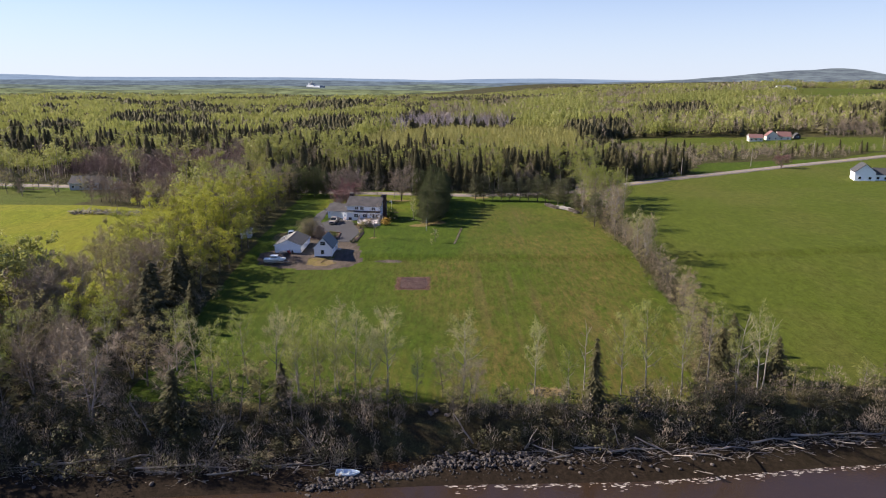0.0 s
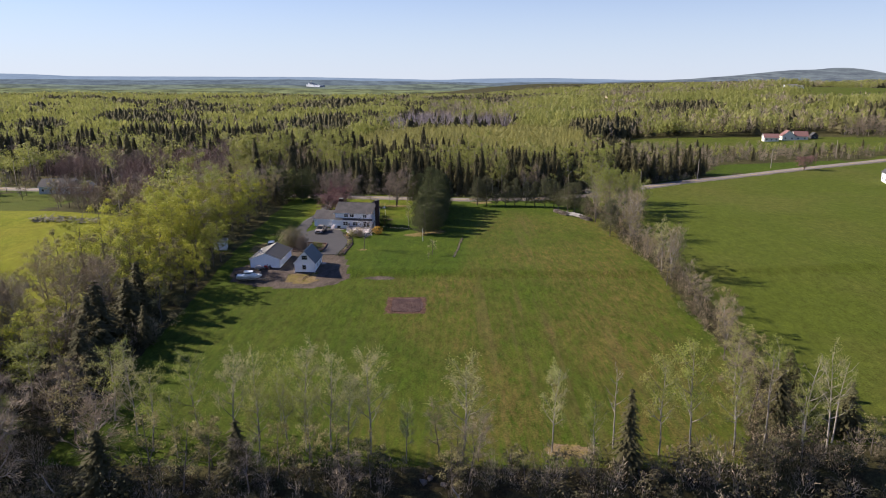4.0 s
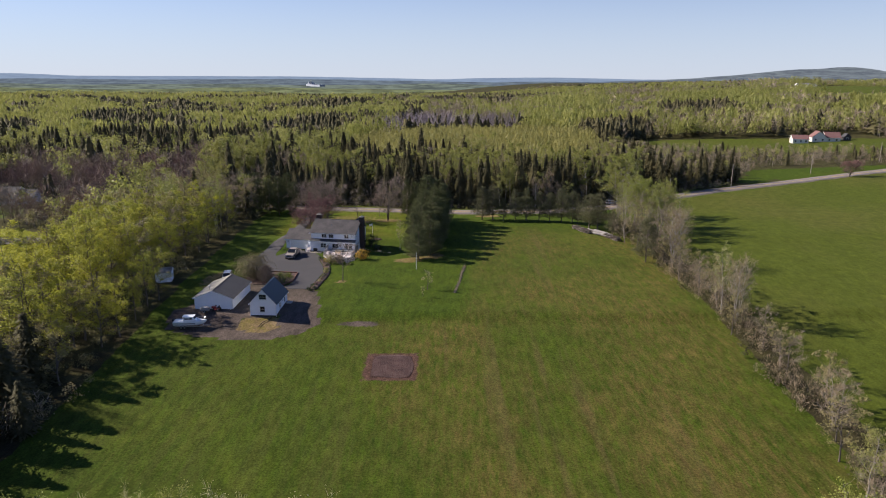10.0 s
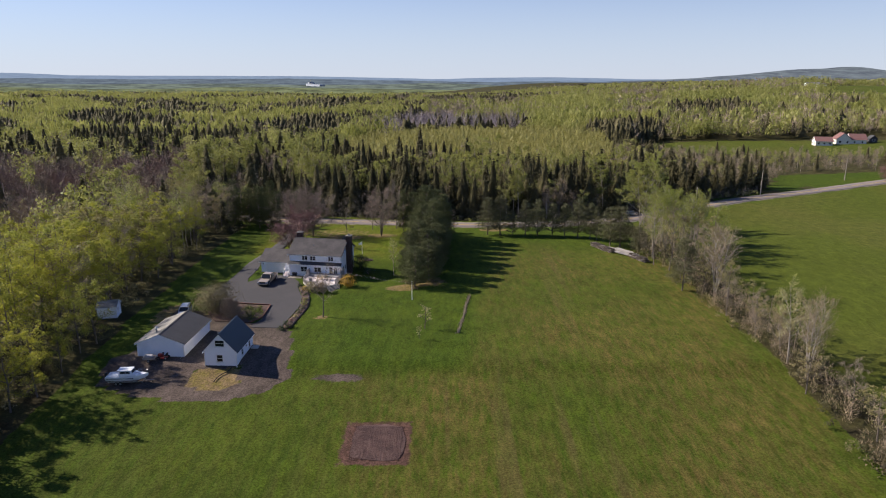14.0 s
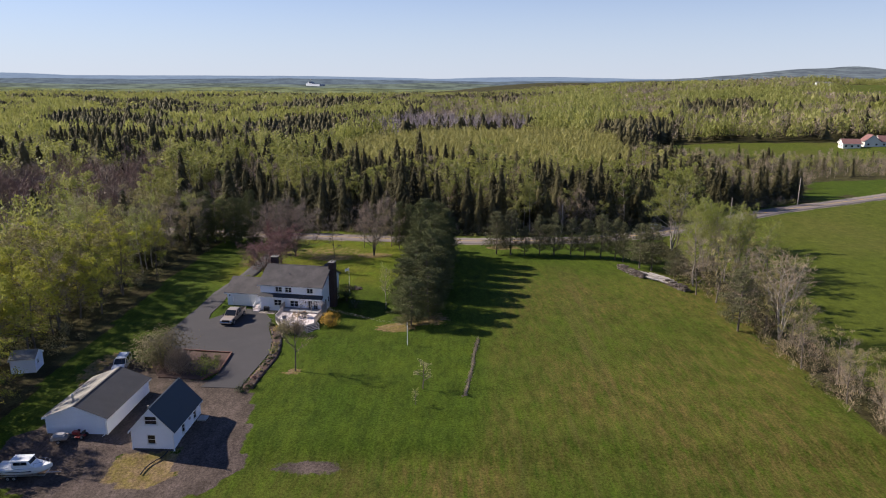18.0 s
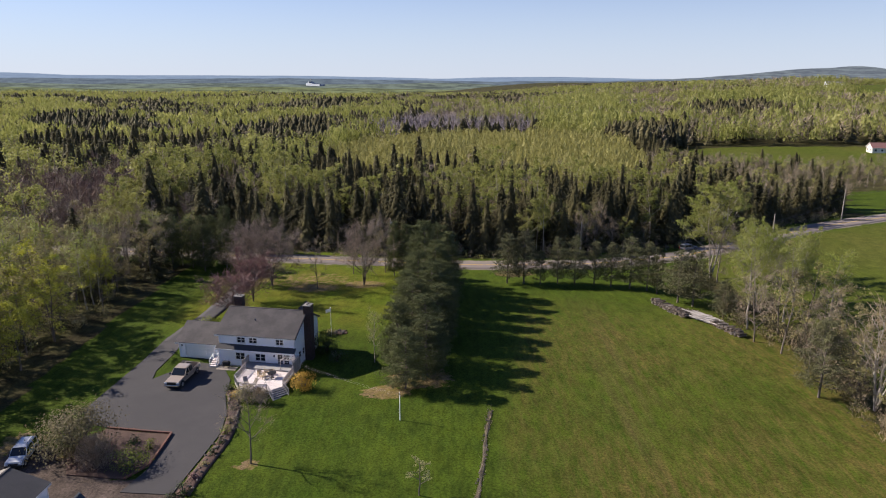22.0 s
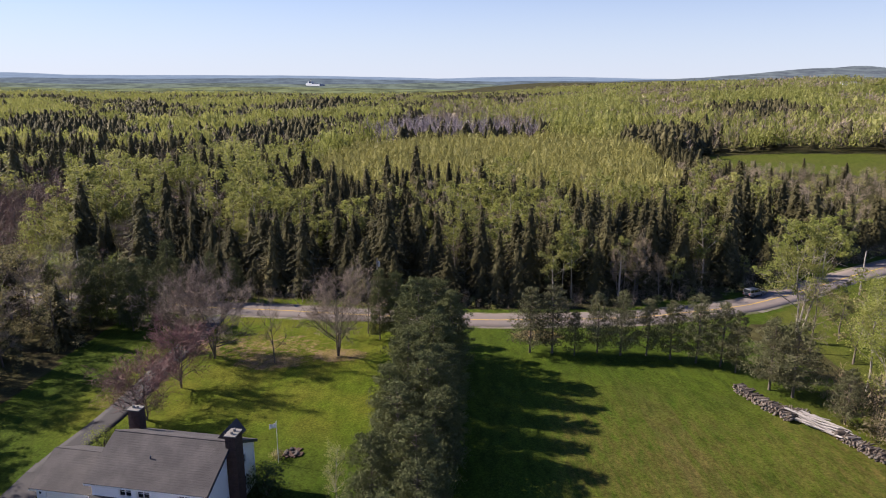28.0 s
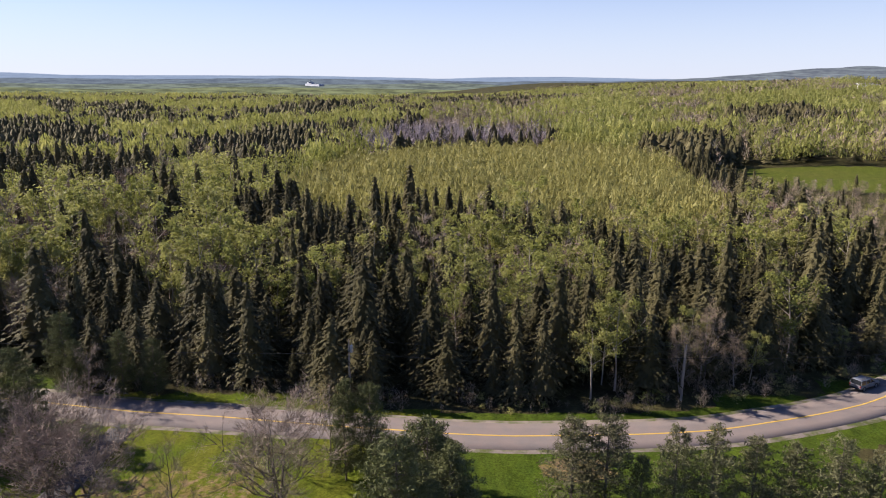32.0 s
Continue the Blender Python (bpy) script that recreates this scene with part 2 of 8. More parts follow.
def thing(name, label, category, group="", kind="", at=None):
    ob = tagged(new(name), label, category, group, kind)
    if at is not None:
        ob.matrix_basis = at
    return ob


def part(name, bm, material, parent, label=""):
    """Links a bmesh, or a finished mesh, as one part under a thing or a part."""
    if isinstance(bm, bmesh.types.BMesh):
        me = bpy.data.meshes.new(name)
        bm.to_mesh(me)
        bm.free()
        me.materials.append(material)
    else:
        me = bm
    ob = new(name, me)
    ob.parent = parent
    if label:
        tagged(ob, label)
    return ob


def box(x0, x1, y0, y1, z0, z1, bevel=0.0, bm=None):
    own = bm or bmesh.new()
    made = bmesh.ops.create_cube(own, size=1.0, matrix=Matrix.Translation(((x0 + x1) / 2, (y0 + y1) / 2, (z0 + z1) / 2)) @ Matrix.Diagonal((x1 - x0, y1 - y0, z1 - z0, 1)))
    if bevel:
        edges = list({e for v in made["verts"] for e in v.link_edges})
        bmesh.ops.bevel(own, geom=edges, offset=bevel, segments=2, affect="EDGES", profile=0.5)
    return own


def solid(outline, depth, bm=None):
    """An outline of points in space, given thickness along the vector depth."""
    own = bm or bmesh.new()
    a = [own.verts.new(p) for p in outline]
    b = [own.verts.new(Vector(p) + Vector(depth)) for p in outline]
    n = len(a)
    own.faces.new(a)
    own.faces.new(b[::-1])
    for i in range(n):
        own.faces.new((a[i], b[i], b[(i + 1) % n], a[(i + 1) % n])[::-1])
    bmesh.ops.recalc_face_normals(own, faces=own.faces[:])
    return own


def tube(points, radii, sides=6, bm=None, caps=True):
    """A tapered round bar along points."""
    own = bm or bmesh.new()
    rings = []
    pts = [Vector(p) for p in points]
    for i, p in enumerate(pts):
        d = (pts[min(i + 1, len(pts) - 1)] - pts[max(i - 1, 0)]).normalized()
        u = d.orthogonal().normalized()
        w = d.cross(u)
        r = radii[i] if hasattr(radii, "__len__") else radii
        rings.append([own.verts.new(p + (u * math.cos(a) + w * math.sin(a)) * r) for a in (2 * math.pi * k / sides for k in range(sides))])
    for a, b in zip(rings, rings[1:]):
        for k in range(sides):
            own.faces.new((a[k], a[(k + 1) % sides], b[(k + 1) % sides], b[k]))
    if caps:
        own.faces.new(rings[0][::-1])
        own.faces.new(rings[-1])
    return own


def at_ground(x, y, turn=0.0, sink=0.0):
    return pose(x, y, hz(x, y) - sink, 0, 0, turn)

# ---- ground, water, roads ----


def graded(edges):
    out = []
    for a, b, step in edges:
        out.append(np.arange(a, b, step))
    return np.concatenate(out + [[edges[-1][1]]])


def inside(poly, x, y):
    """Which of the points lie in the polygon."""
    x, y = np.asarray(x, float), np.asarray(y, float)
    res = np.zeros(x.shape, bool)
    n = len(poly)
    for i in range(n):
        (x0, y0), (x1, y1) = poly[i], poly[(i + 1) % n]
        if y0 == y1:
            continue
        res ^= ((y0 > y) != (y1 > y)) & (x < (x1 - x0) * (y - y0) / (y1 - y0) + x0)
    return res


LAWN = [(-55, 107), (42, 107), (53, 130), (54, 215), (56, 262), (50, 292), (-60, 296), (-56, 200)]
RIGHT_FIELD = [(52, 112), (400, 118), (420, 420), (250, 402), (185, 358), (140, 338), (83, 312), (60, 296), (60, 150)]
LEFT_FIELD = [(-320, 170), (-78, 150), (-78, 236), (-135, 262), (-320, 262)]
LEFT_YARD = [(-300, 262), (-145, 252), (-138, 296), (-172, 305), (-186, 308), (-300, 314)]
FAR_FIELD = [(112, 505), (134, 542), (178, 540), (300, 486), (460, 380), (440, 400), (252, 410), (226, 432), (170, 458), (140, 482)]
ROAD_PATCH = [(122, 346), (150, 386), (200, 385), (222, 377), (180, 362)]
HILL_FIELD = [(400, 880), (520, 1010), (560, 1260), (900, 1500), (1300, 1500), (900, 900)]
FIELDS = [LAWN, RIGHT_FIELD, LEFT_FIELD, LEFT_YARD, FAR_FIELD, ROAD_PATCH, HILL_FIELD]
ROAD_LINE = [(-420, 352), (-300, 334), (-200, 320), (-105, 308), (-65, 303), (-42.7, 299.2), (-28.2, 297.4), (-10, 294.8), (6, 293.1), (22.8, 293.3), (34.2, 294.6), (46.8, 297.8), (59.3, 302.4), (72, 309), (84, 316.2), (109, 329.5), (139.6, 341.3), (174, 355.5), (188, 361), (226, 374.5), (300, 402), (420, 440)]


def spline(pts, per=8):
    """A smooth line through points."""
    p = np.array(pts, float)
    p = np.vstack([2 * p[0] - p[1], p, 2 * p[-1] - p[-2]])
    out = []
    for i in range(1, len(p) - 2):
        a, b, c, d = p[i - 1], p[i], p[i + 1], p[i + 2]
        for k in range(per):
            t = k / per
            out.append(0.5 * (2 * b + (c - a) * t + (2 * a - 5 * b + 4 * c - d) * t * t + (3 * b - a - 3 * c + d) * t ** 3))
    out.append(p[-2])
    return np.array(out)


ROAD = spline(ROAD_LINE, 6)


def road_distance(x, y):
    x, y = np.asarray(x, float), np.asarray(y, float)
    best = np.full(x.shape, 1e9)
    for (ax, ay), (bx, by) in zip(ROAD, ROAD[1:]):
        dx, dy = bx - ax, by - ay
        t = np.clip(((x - ax) * dx + (y - ay) * dy) / (dx * dx + dy * dy), 0, 1)
        best = np.minimum(best, np.hypot(x - ax - t * dx, y - ay - t * dy))
    return best


gx = graded([(-4900, -1500, 200), (-1500, -400, 50), (-400, -130, 9), (-130, -62, 2.0), (-62, 62, 1.0), (62, 130, 2.0), (130, 420, 6), (420, 1500, 45), (1500, 4900, 200)])
gy = graded([(-1200, 60, 60), (60, 84, 4), (84, 302, 1.0), (302, 560, 6), (560, 1700, 30), (1700, 4900, 160)])
GX, GY = np.meshgrid(gx, gy)
nx, ny = len(gx), len(gy)
GZ = height(GX, GY) - 0.02
idx = np.arange(nx * ny).reshape(ny, nx)
quads = np.stack([idx[:-1, :-1], idx[:-1, 1:], idx[1:, 1:], idx[1:, :-1]], -1).reshape(-1, 4)
ground_me = mesh_of("ground", np.stack([GX, GY, GZ], -1).reshape(-1, 3), quads, None, smooth_faces=True)
ground_me.materials.clear()
woods = np.ones(GX.shape)
for poly in FIELDS:
    woods[inside(poly, GX, GY)] = 0
woods[(road_distance(GX, GY) < np.where(GY > np.interp(GX, ROAD[:, 0], ROAD[:, 1]), 6.3, 9))] = 0
lawn = inside([(-60, 92), (60, 92), (60, 300), (-60, 300)], GX, GY) * 1.0
right = (inside(RIGHT_FIELD, GX, GY) | inside(LEFT_FIELD, GX, GY) | inside(LEFT_YARD, GX, GY) | inside(FAR_FIELD, GX, GY) | inside(HILL_FIELD, GX, GY)) * 1.0
beach = 1 - smooth(97, 101, GY - shore_shift(GX))
GRAVEL_YARD = [(-52, 184.5), (-50, 178.5), (-44, 175.6), (-35.3, 174.4), (-29.8, 174.5), (-25, 177.5), (-22.6, 181.5), (-23.8, 188), (-24.8, 194), (-27.0, 200.6), (-34, 201.6), (-39, 203), (-49, 210), (-50, 200), (-48.5, 190)]
gravel = inside(GRAVEL_YARD, GX, GY) * 1.0
gravel[inside([(-38, 183.4), (-37, 178.6), (-33, 177.4), (-29.8, 179.2), (-30.4, 184.2)], GX, GY)] = 0
gravel = np.maximum(gravel, np.clip(1.3 - np.hypot((GX + 15) / 4.6, (GY - 181.2) / 1.3), 0, 0.9))
dry = np.zeros(GX.shape)
for cx, cy, rx, ry, amount in ((-33.8, 180.6, 5, 4, 1.1), (15.5, 285, 4.5, 3.0, 1.0), (-21.8, 204.4, 1.6, 1.0, 0.75), (-8, 222.5, 3.5, 2.2, 0.9), (-3.5, 227, 5, 4, 0.8), (-17, 275, 4.5, 3.0, 1.0), (-27, 272, 6, 3.5, 0.8), (18, 110.6, 3.4, 1.7, 1.1), (-3.8, 102.5, 2.6, 4.5, 1.1), (-42, 202, 6, 6, 0.7), (-50, 206, 3, 6, 0.7), (-31, 279, 14, 7, 0.5)):
    dry = np.maximum(dry, np.clip((1.25 - np.hypot((GX - cx) / rx, (GY - cy) / ry)) * 1.6, 0, 1) * amount)
bed_mask = np.clip(1.6 - np.maximum(np.abs(GX + 7.8) / 3.5, np.abs(GY - 164.4) / 3.7) * 1.0, 0, 0.6) * 1.6
bed_mask = np.where(np.maximum(np.abs(GX + 7.8) / 3.5, np.abs(GY - 164.4) / 3.7) > 1.25, 0, bed_mask)
meadow = np.maximum(smooth(4.5, 8.5, GX + (GY - 200) * -0.12), (1 - smooth(181, 185, GY)) * (0.25 + 0.75 * smooth(-22, 2, GX))) * (1 - smooth(235, 275, GY))
yard = smooth(238, 256, GY) * (1 - smooth(-3, 3, GX)) * smooth(-52, -46, GX)
west = inside(LEFT_FIELD, GX, GY) * 1.0
for key, val in (("west_field", west), ("yard", yard), ("woods", woods), ("right_field", right), ("beach", beach), ("gravel", gravel), ("dry", dry), ("bed", bed_mask), ("meadow", meadow)):
    a = ground_me.attributes.new(key, "FLOAT", "POINT")
    a.data.foreach_set("value", val.ravel().astype(np.float32))


def ground_material():
    m = bpy.data.materials.new("grass_and_woodland_floor")
    m.use_nodes = True
    nt = m.node_tree
    nodes, link = nt.nodes, nt.links.new
    bsdf = nodes["Principled BSDF"]
    bsdf.inputs["Roughness"].default_value = 0.95
    bsdf.inputs["Specular IOR Level"].default_value = 0.05
    bsdf.inputs["Sheen Weight"].default_value, bsdf.inputs["Sheen Roughness"].default_value = 0.06, 0.4
    bsdf.inputs["Sheen Tint"].default_value = (0.55, 0.62, 0.12, 1)
    geo = nodes.new("ShaderNodeNewGeometry")

    def tex(scale, stretch=(1, 1, 1), detail=5.0, turn=0.0, rough=0.6):
        mp = nodes.new("ShaderNodeMapping")
        mp.inputs["Scale"].default_value = stretch
        mp.inputs["Rotation"].default_value = (0, 0, radians(turn))
        link(geo.outputs["Position"], mp.inputs[0])
        t = nodes.new("ShaderNodeTexNoise")
        t.inputs["Scale"].default_value, t.inputs["Detail"].default_value, t.inputs["Roughness"].default_value = scale, detail, rough
        link(mp.outputs[0], t.inputs["Vector"])
        return t.outputs["Fac"]

    def ramp(src, a, b, lo=0.0, hi=1.0):
        r = nodes.new("ShaderNodeMapRange")
        for i, v in enumerate((a, b, lo, hi)):
            r.inputs[i + 1].default_value = v
        link(src, r.inputs[0])
        return r.outputs[0]

    def mixed(fac, a, b):
        n = nodes.new("ShaderNodeMix")
        n.data_type = "RGBA"
        link(fac, n.inputs["Factor"])
        for s, v in ((6, a), (7, b)):
            if isinstance(v, tuple):
                n.inputs[s].default_value = (*v, 1)
            else:
                link(v, n.inputs[s])
        return n.outputs[2]

    def attr(key):
        a = nodes.new("ShaderNodeAttribute")
        a.attribute_name = key
        return a.outputs["Fac"]

    def mul(a, b):
        n = nodes.new("ShaderNodeMath")
        n.operation = "MULTIPLY"
        link(a, n.inputs[0])
        if isinstance(b, float):
            n.inputs[1].default_value = b
        else:
            link(b, n.inputs[1])
        return n.outputs[0]

    green = mixed(ramp(tex(0.06), 0.38, 0.62), (0.038, 0.066, 0.006), (0.061, 0.088, 0.009))
    green = mixed(ramp(tex(0.8, (1.0, 0.35, 1), turn=12), 0.35, 0.7), green, (0.031, 0.053, 0.007))
    green = mixed(ramp(tex(0.55, (2.6, 0.05, 1), turn=-3), 0.45, 0.60, 0.0, 0.22), green, (0.071, 0.094, 0.013))
    # drier, browner streaks left by mowing, along the length of the meadow
    broad = ramp(tex(0.040, (1.0, 0.55, 1), detail=6), 0.34, 0.56)
    fine_streak = ramp(tex(0.9, (1.3, 0.28, 1), turn=8, rough=0.8), 0.36, 0.62)
    straw = mul(mul(broad, fine_streak), attr("meadow"))
    tracks = mul(ramp(tex(0.16, (1.6, 0.05, 1), turn=4, detail=4), 0.55, 0.64), attr("meadow"))
    lawn_c = mixed(mul(straw, 0.9), green, (0.112, 0.083, 0.026))
    lawn_c = mixed(mul(tracks, 0.38), lawn_c, (0.108, 0.074, 0.034))
    far_c = mixed(ramp(tex(0.03, (1, 0.5, 1)), 0.45, 0.72), (0.064, 0.081, 0.011), (0.088, 0.086, 0.021))
    far_c = mixed(ramp(tex(0.4), 0.4, 0.75, 0.0, 0.5), far_c, (0.044, 0.058, 0.011))
    field = mixed(attr("right_field"), lawn_c, far_c)
    # west field: its backlit brightness is put into a yellower, paler grass colour
    west_backlit_c = mixed(ramp(tex(0.05, (1, 0.6, 1)), 0.4, 0.65), (0.135, 0.150, 0.010), (0.165, 0.160, 0.016))
    field = mixed(attr("west_field"), field, west_backlit_c)
    yard_c = mixed(ramp(tex(0.18, (1, 0.7, 1)), 0.38, 0.62), (0.070, 0.098, 0.008), (0.098, 0.104, 0.013))
    field = mixed(attr("yard"), field, yard_c)
    def broken(key, lo=0.42, hi=0.58, amount=0.4):
        n = nodes.new("ShaderNodeMath")
        n.operation = "ADD"
        link(attr(key), n.inputs[0])
        link(ramp(tex(0.9, detail=6, rough=0.7), 0.3, 0.7, -amount, amount), n.inputs[1])
        return ramp(n.outputs[0], lo, hi)

    straw_c = mixed(ramp(tex(0.7), 0.4, 0.6), (0.150, 0.118, 0.040), (0.185, 0.130, 0.075))
    field = mixed(broken("dry"), field, straw_c)
    stone_c = mixed(ramp(tex(0.25), 0.38, 0.62), (0.108, 0.083, 0.074), (0.072, 0.056, 0.050))
    field = mixed(broken("gravel", 0.35, 0.6, 0.3), field, stone_c)
    soil_c = mixed(ramp(tex(0.9), 0.38, 0.62), (0.105, 0.058, 0.047), (0.075, 0.042, 0.034))
    field = mixed(broken("bed", 0.35, 0.6, 0.3), field, soil_c)
    floor = mixed(ramp(tex(0.25), 0.4, 0.6), (0.034, 0.027, 0.016), (0.060, 0.054, 0.024))
    edge = tex(0.35)
    wood_mask = nodes.new("ShaderNodeMath")
    wood_mask.operation = "ADD"
    link(attr("woods"), wood_mask.inputs[0])
    link(ramp(edge, 0.3, 0.7, -0.35, 0.35), wood_mask.inputs[1])
    base = mixed(ramp(wood_mask.outputs[0], 0.4, 0.6), field, floor)
    sand = mixed(ramp(tex(1.5), 0.35, 0.65), (0.028, 0.019, 0.014), (0.017, 0.012, 0.009))
    base = mixed(attr("beach"), base, sand)
    fine = tex(3.5, detail=6.0, rough=0.75)
    sc = nodes.new("ShaderNodeVectorMath")
    sc.operation = "SCALE"
    mid = nodes.new("ShaderNodeVectorMath")
    mid.operation = "SCALE"
    link(base, mid.inputs[0])
    link(ramp(tex(0.75, (1.0, 0.45, 1), detail=7.0, turn=6, rough=0.75), 0.3, 0.7, 0.62, 1.30), mid.inputs["Scale"])
    link(mid.outputs[0], sc.inputs[0])
    link(ramp(fine, 0.28, 0.72, 0.35, 1.65), sc.inputs["Scale"])
    link(sc.outputs[0], bsdf.inputs["Base Color"])
    b = nodes.new("ShaderNodeBump")
    b.inputs["Strength"].default_value, b.inputs["Distance"].default_value = 0.6, 0.12
    link(tex(5.0, detail=6.0, rough=0.7), b.inputs["Height"])
    link(b.outputs[0], bsdf.inputs["Normal"])
    return m


ground_me.materials.append(ground_material())
tagged(new("ground", ground_me), "mown green meadow and woodland floor sloping to a shore", "ground", kind="structure")

# the river
wm = mat("brown_water", (0.036, 0.022, 0.014), 0.12, vary=0.15, scale=0.1, fine=1.2, bump=0.35, dist=0.12)
bm = bmesh.new()
v = [bm.verts.new(p) for p in ((-3000, -1200, -9.5), (3000, -1200, -9.5), (3000, 106, -9.5), (-3000, 106, -9.5))]
bm.faces.new(v)
me = bpy.data.meshes.new("water")
bm.to_mesh(me)
bm.free()
me.materials.append(wm)
tagged(new("water", me), "muddy brown river water lapping at the shore", "water", kind="structure")


def ribbon(name, line, width, lift, material, crown=0.0, drop=0.35, flat=0.499):
    """A strip that follows the land along a line, with sunk edges; each row is level across."""
    p = np.asarray(line)
    d = np.gradient(p, axis=0)
    d /= np.linalg.norm(d, axis=1)[:, None]
    n = np.stack([-d[:, 1], d[:, 0]], 1)
    w = width if hasattr(width, "__len__") else np.full(len(p), width)
    z = height(p[:, 0], p[:, 1])
    cols = [(-0.5, -drop), (-flat, 0), (-0.25, crown * 0.7), (0, crown), (0.25, crown * 0.7), (flat, 0), (0.5, -drop)]
    vs = np.stack([np.column_stack([p[:, 0] + n[:, 0] * c * w, p[:, 1] + n[:, 1] * c * w, z + lift + up]) for c, up in cols], 1)
    k = len(cols)
    ix = np.arange(len(p) * k).reshape(-1, k)
    f = np.stack([ix[:-1, :-1], ix[:-1, 1:], ix[1:, 1:], ix[1:, :-1]], -1).reshape(-1, 4)[:, ::-1]
    return mesh_of(name, vs.reshape(-1, 3), f, material, smooth_faces=False)


def sheet(name, outline, lift, material, step=1.2, ragged=0.35, drop=0.25, seed=0):
    """A patch of surfacing on the land with an uneven edge and real thickness."""
    o = spline(list(outline) + [outline[0]], 6)[:-1]
    c = o.mean(0)
    rng = np.random.RandomState(seed)
    o = o + (o - c) / np.linalg.norm(o - c, axis=1)[:, None] * rng.uniform(-ragged, ragged, len(o))[:, None]
    rings = [o]
    for s in (0.93, 0.8, 0.6, 0.4, 0.2):
        rings.append(c + (o - c) * s)
    vs, fs = [], []
    n = len(o)
    low = np.column_stack([o, height(o[:, 0], o[:, 1]) + lift - drop])
    vs.append(low)
    for r in rings:
        vs.append(np.column_stack([r, height(r[:, 0], r[:, 1]) + lift]))
    vs = np.vstack(vs + [np.array([[c[0], c[1], hz(*c) + lift]])])
    k = len(rings) + 1
    for j in range(k - 1):
        for i in range(n):
            fs.append((j * n + i, j * n + (i + 1) % n, (j + 1) * n + (i + 1) % n, (j + 1) * n + i))
    for i in range(n):
        fs.append(((k - 1) * n + i, (k - 1) * n + (i + 1) % n, k * n))
    return mesh_of(name, vs, fs, material, smooth_faces=False)


tagged(new("road", ribbon("road", ROAD, 6.7, 0.10, ROADTOP, 0.06, 0.08)), "worn grey two-lane asphalt road curving past the wood", "road", kind="structure")
SHOULDER = mat("gravel_shoulder", (0.21, 0.175, 0.145), 0.95, vary=0.3, scale=0.6, fine=6, bump=0.6, second=(0.075, 0.090, 0.016), second_scale=0.5)
tagged(new("road_shoulder", ribbon("road_shoulder", ROAD, 12.0, 0.07, SHOULDER, 0.02, 0.9, 0.34)), "gravel shoulder along the asphalt road", "road shoulder", kind="structure")
tagged(new("road_marking", ribbon("road_marking", ROAD, 0.26, 0.168, YELLOW, 0.0, 0.03)), "solid yellow painted centre line on the road", "road marking", kind="structure")

# ---- plants: shapes ----


def wood_bar(pts, radii, sides=4):
    """A tapered limb as arrays of points and triangles."""
    p = np.asarray(pts, float)
    d = np.gradient(p, axis=0)
    d /= np.linalg.norm(d, axis=1)[:, None] + 1e-9
    ref = np.where(np.abs(d[:, 2:3]) > 0.8, np.array([[1.0, 0, 0]]), np.array([[0, 0, 1.0]]))
    u = np.cross(d, ref)
    u /= np.linalg.norm(u, axis=1)[:, None] + 1e-9
    w = np.cross(d, u)
    a = np.arange(sides) * 2 * math.pi / sides
    ring = p[:, None] + (u[:, None] * np.cos(a)[None, :, None] + w[:, None] * np.sin(a)[None, :, None]) * np.asarray(radii, float)[:, None, None]
    n = len(p)
    ix = np.arange(n * sides).reshape(n, sides)
    q0, q1, q2, q3 = ix[:-1], np.roll(ix[:-1], -1, 1), np.roll(ix[1:], -1, 1), ix[1:]
    f = np.concatenate([np.stack([q0, q1, q2], -1).reshape(-1, 3), np.stack([q0, q2, q3], -1).reshape(-1, 3)])
    return ring.reshape(-1, 3), f


def merge(pieces):
    vs, fs, o = [], [], 0
    for v, f in pieces:
        vs.append(v)
        fs.append(f + o)
        o += len(v)
    return (np.concatenate(vs), np.concatenate(fs)) if vs else (np.zeros((0, 3)), np.zeros((0, 3), int))


def leaves_at(centres, size, rng, core=None, outward=0.9):
    """Small leaf clumps: one crooked triangle at each centre, most of them facing up and out of the crown."""
    n = len(centres)
    d = rng.normal(size=(n, 3))
    d /= np.linalg.norm(d, axis=1)[:, None]
    if core is not None:
        o = centres - core
        o /= np.linalg.norm(o, axis=1)[:, None] + 1e-6
        face = o * outward + np.array([0, 0, 0.35]) + d * 0.6
        d = np.cross(face, rng.normal(size=(n, 3)))
        d /= np.linalg.norm(d, axis=1)[:, None] + 1e-9
        e = np.cross(face, d)
    else:
        e = np.cross(d, rng.normal(size=(n, 3)))
    e /= np.linalg.norm(e, axis=1)[:, None] + 1e-9
    s = (size * rng.uniform(0.6, 1.4, n))[:, None]
    a = centres + d * s * 0.62
    b = centres - d * s * 0.45 + e * s * rng.uniform(0.4, 0.65, (n, 1))
    c = centres - d * s * 0.40 - e * s * rng.uniform(0.4, 0.65, (n, 1))
    v = np.stack([a, b, c], 1).reshape(-1, 3)
    return v, np.arange(n * 3).reshape(n, 3)


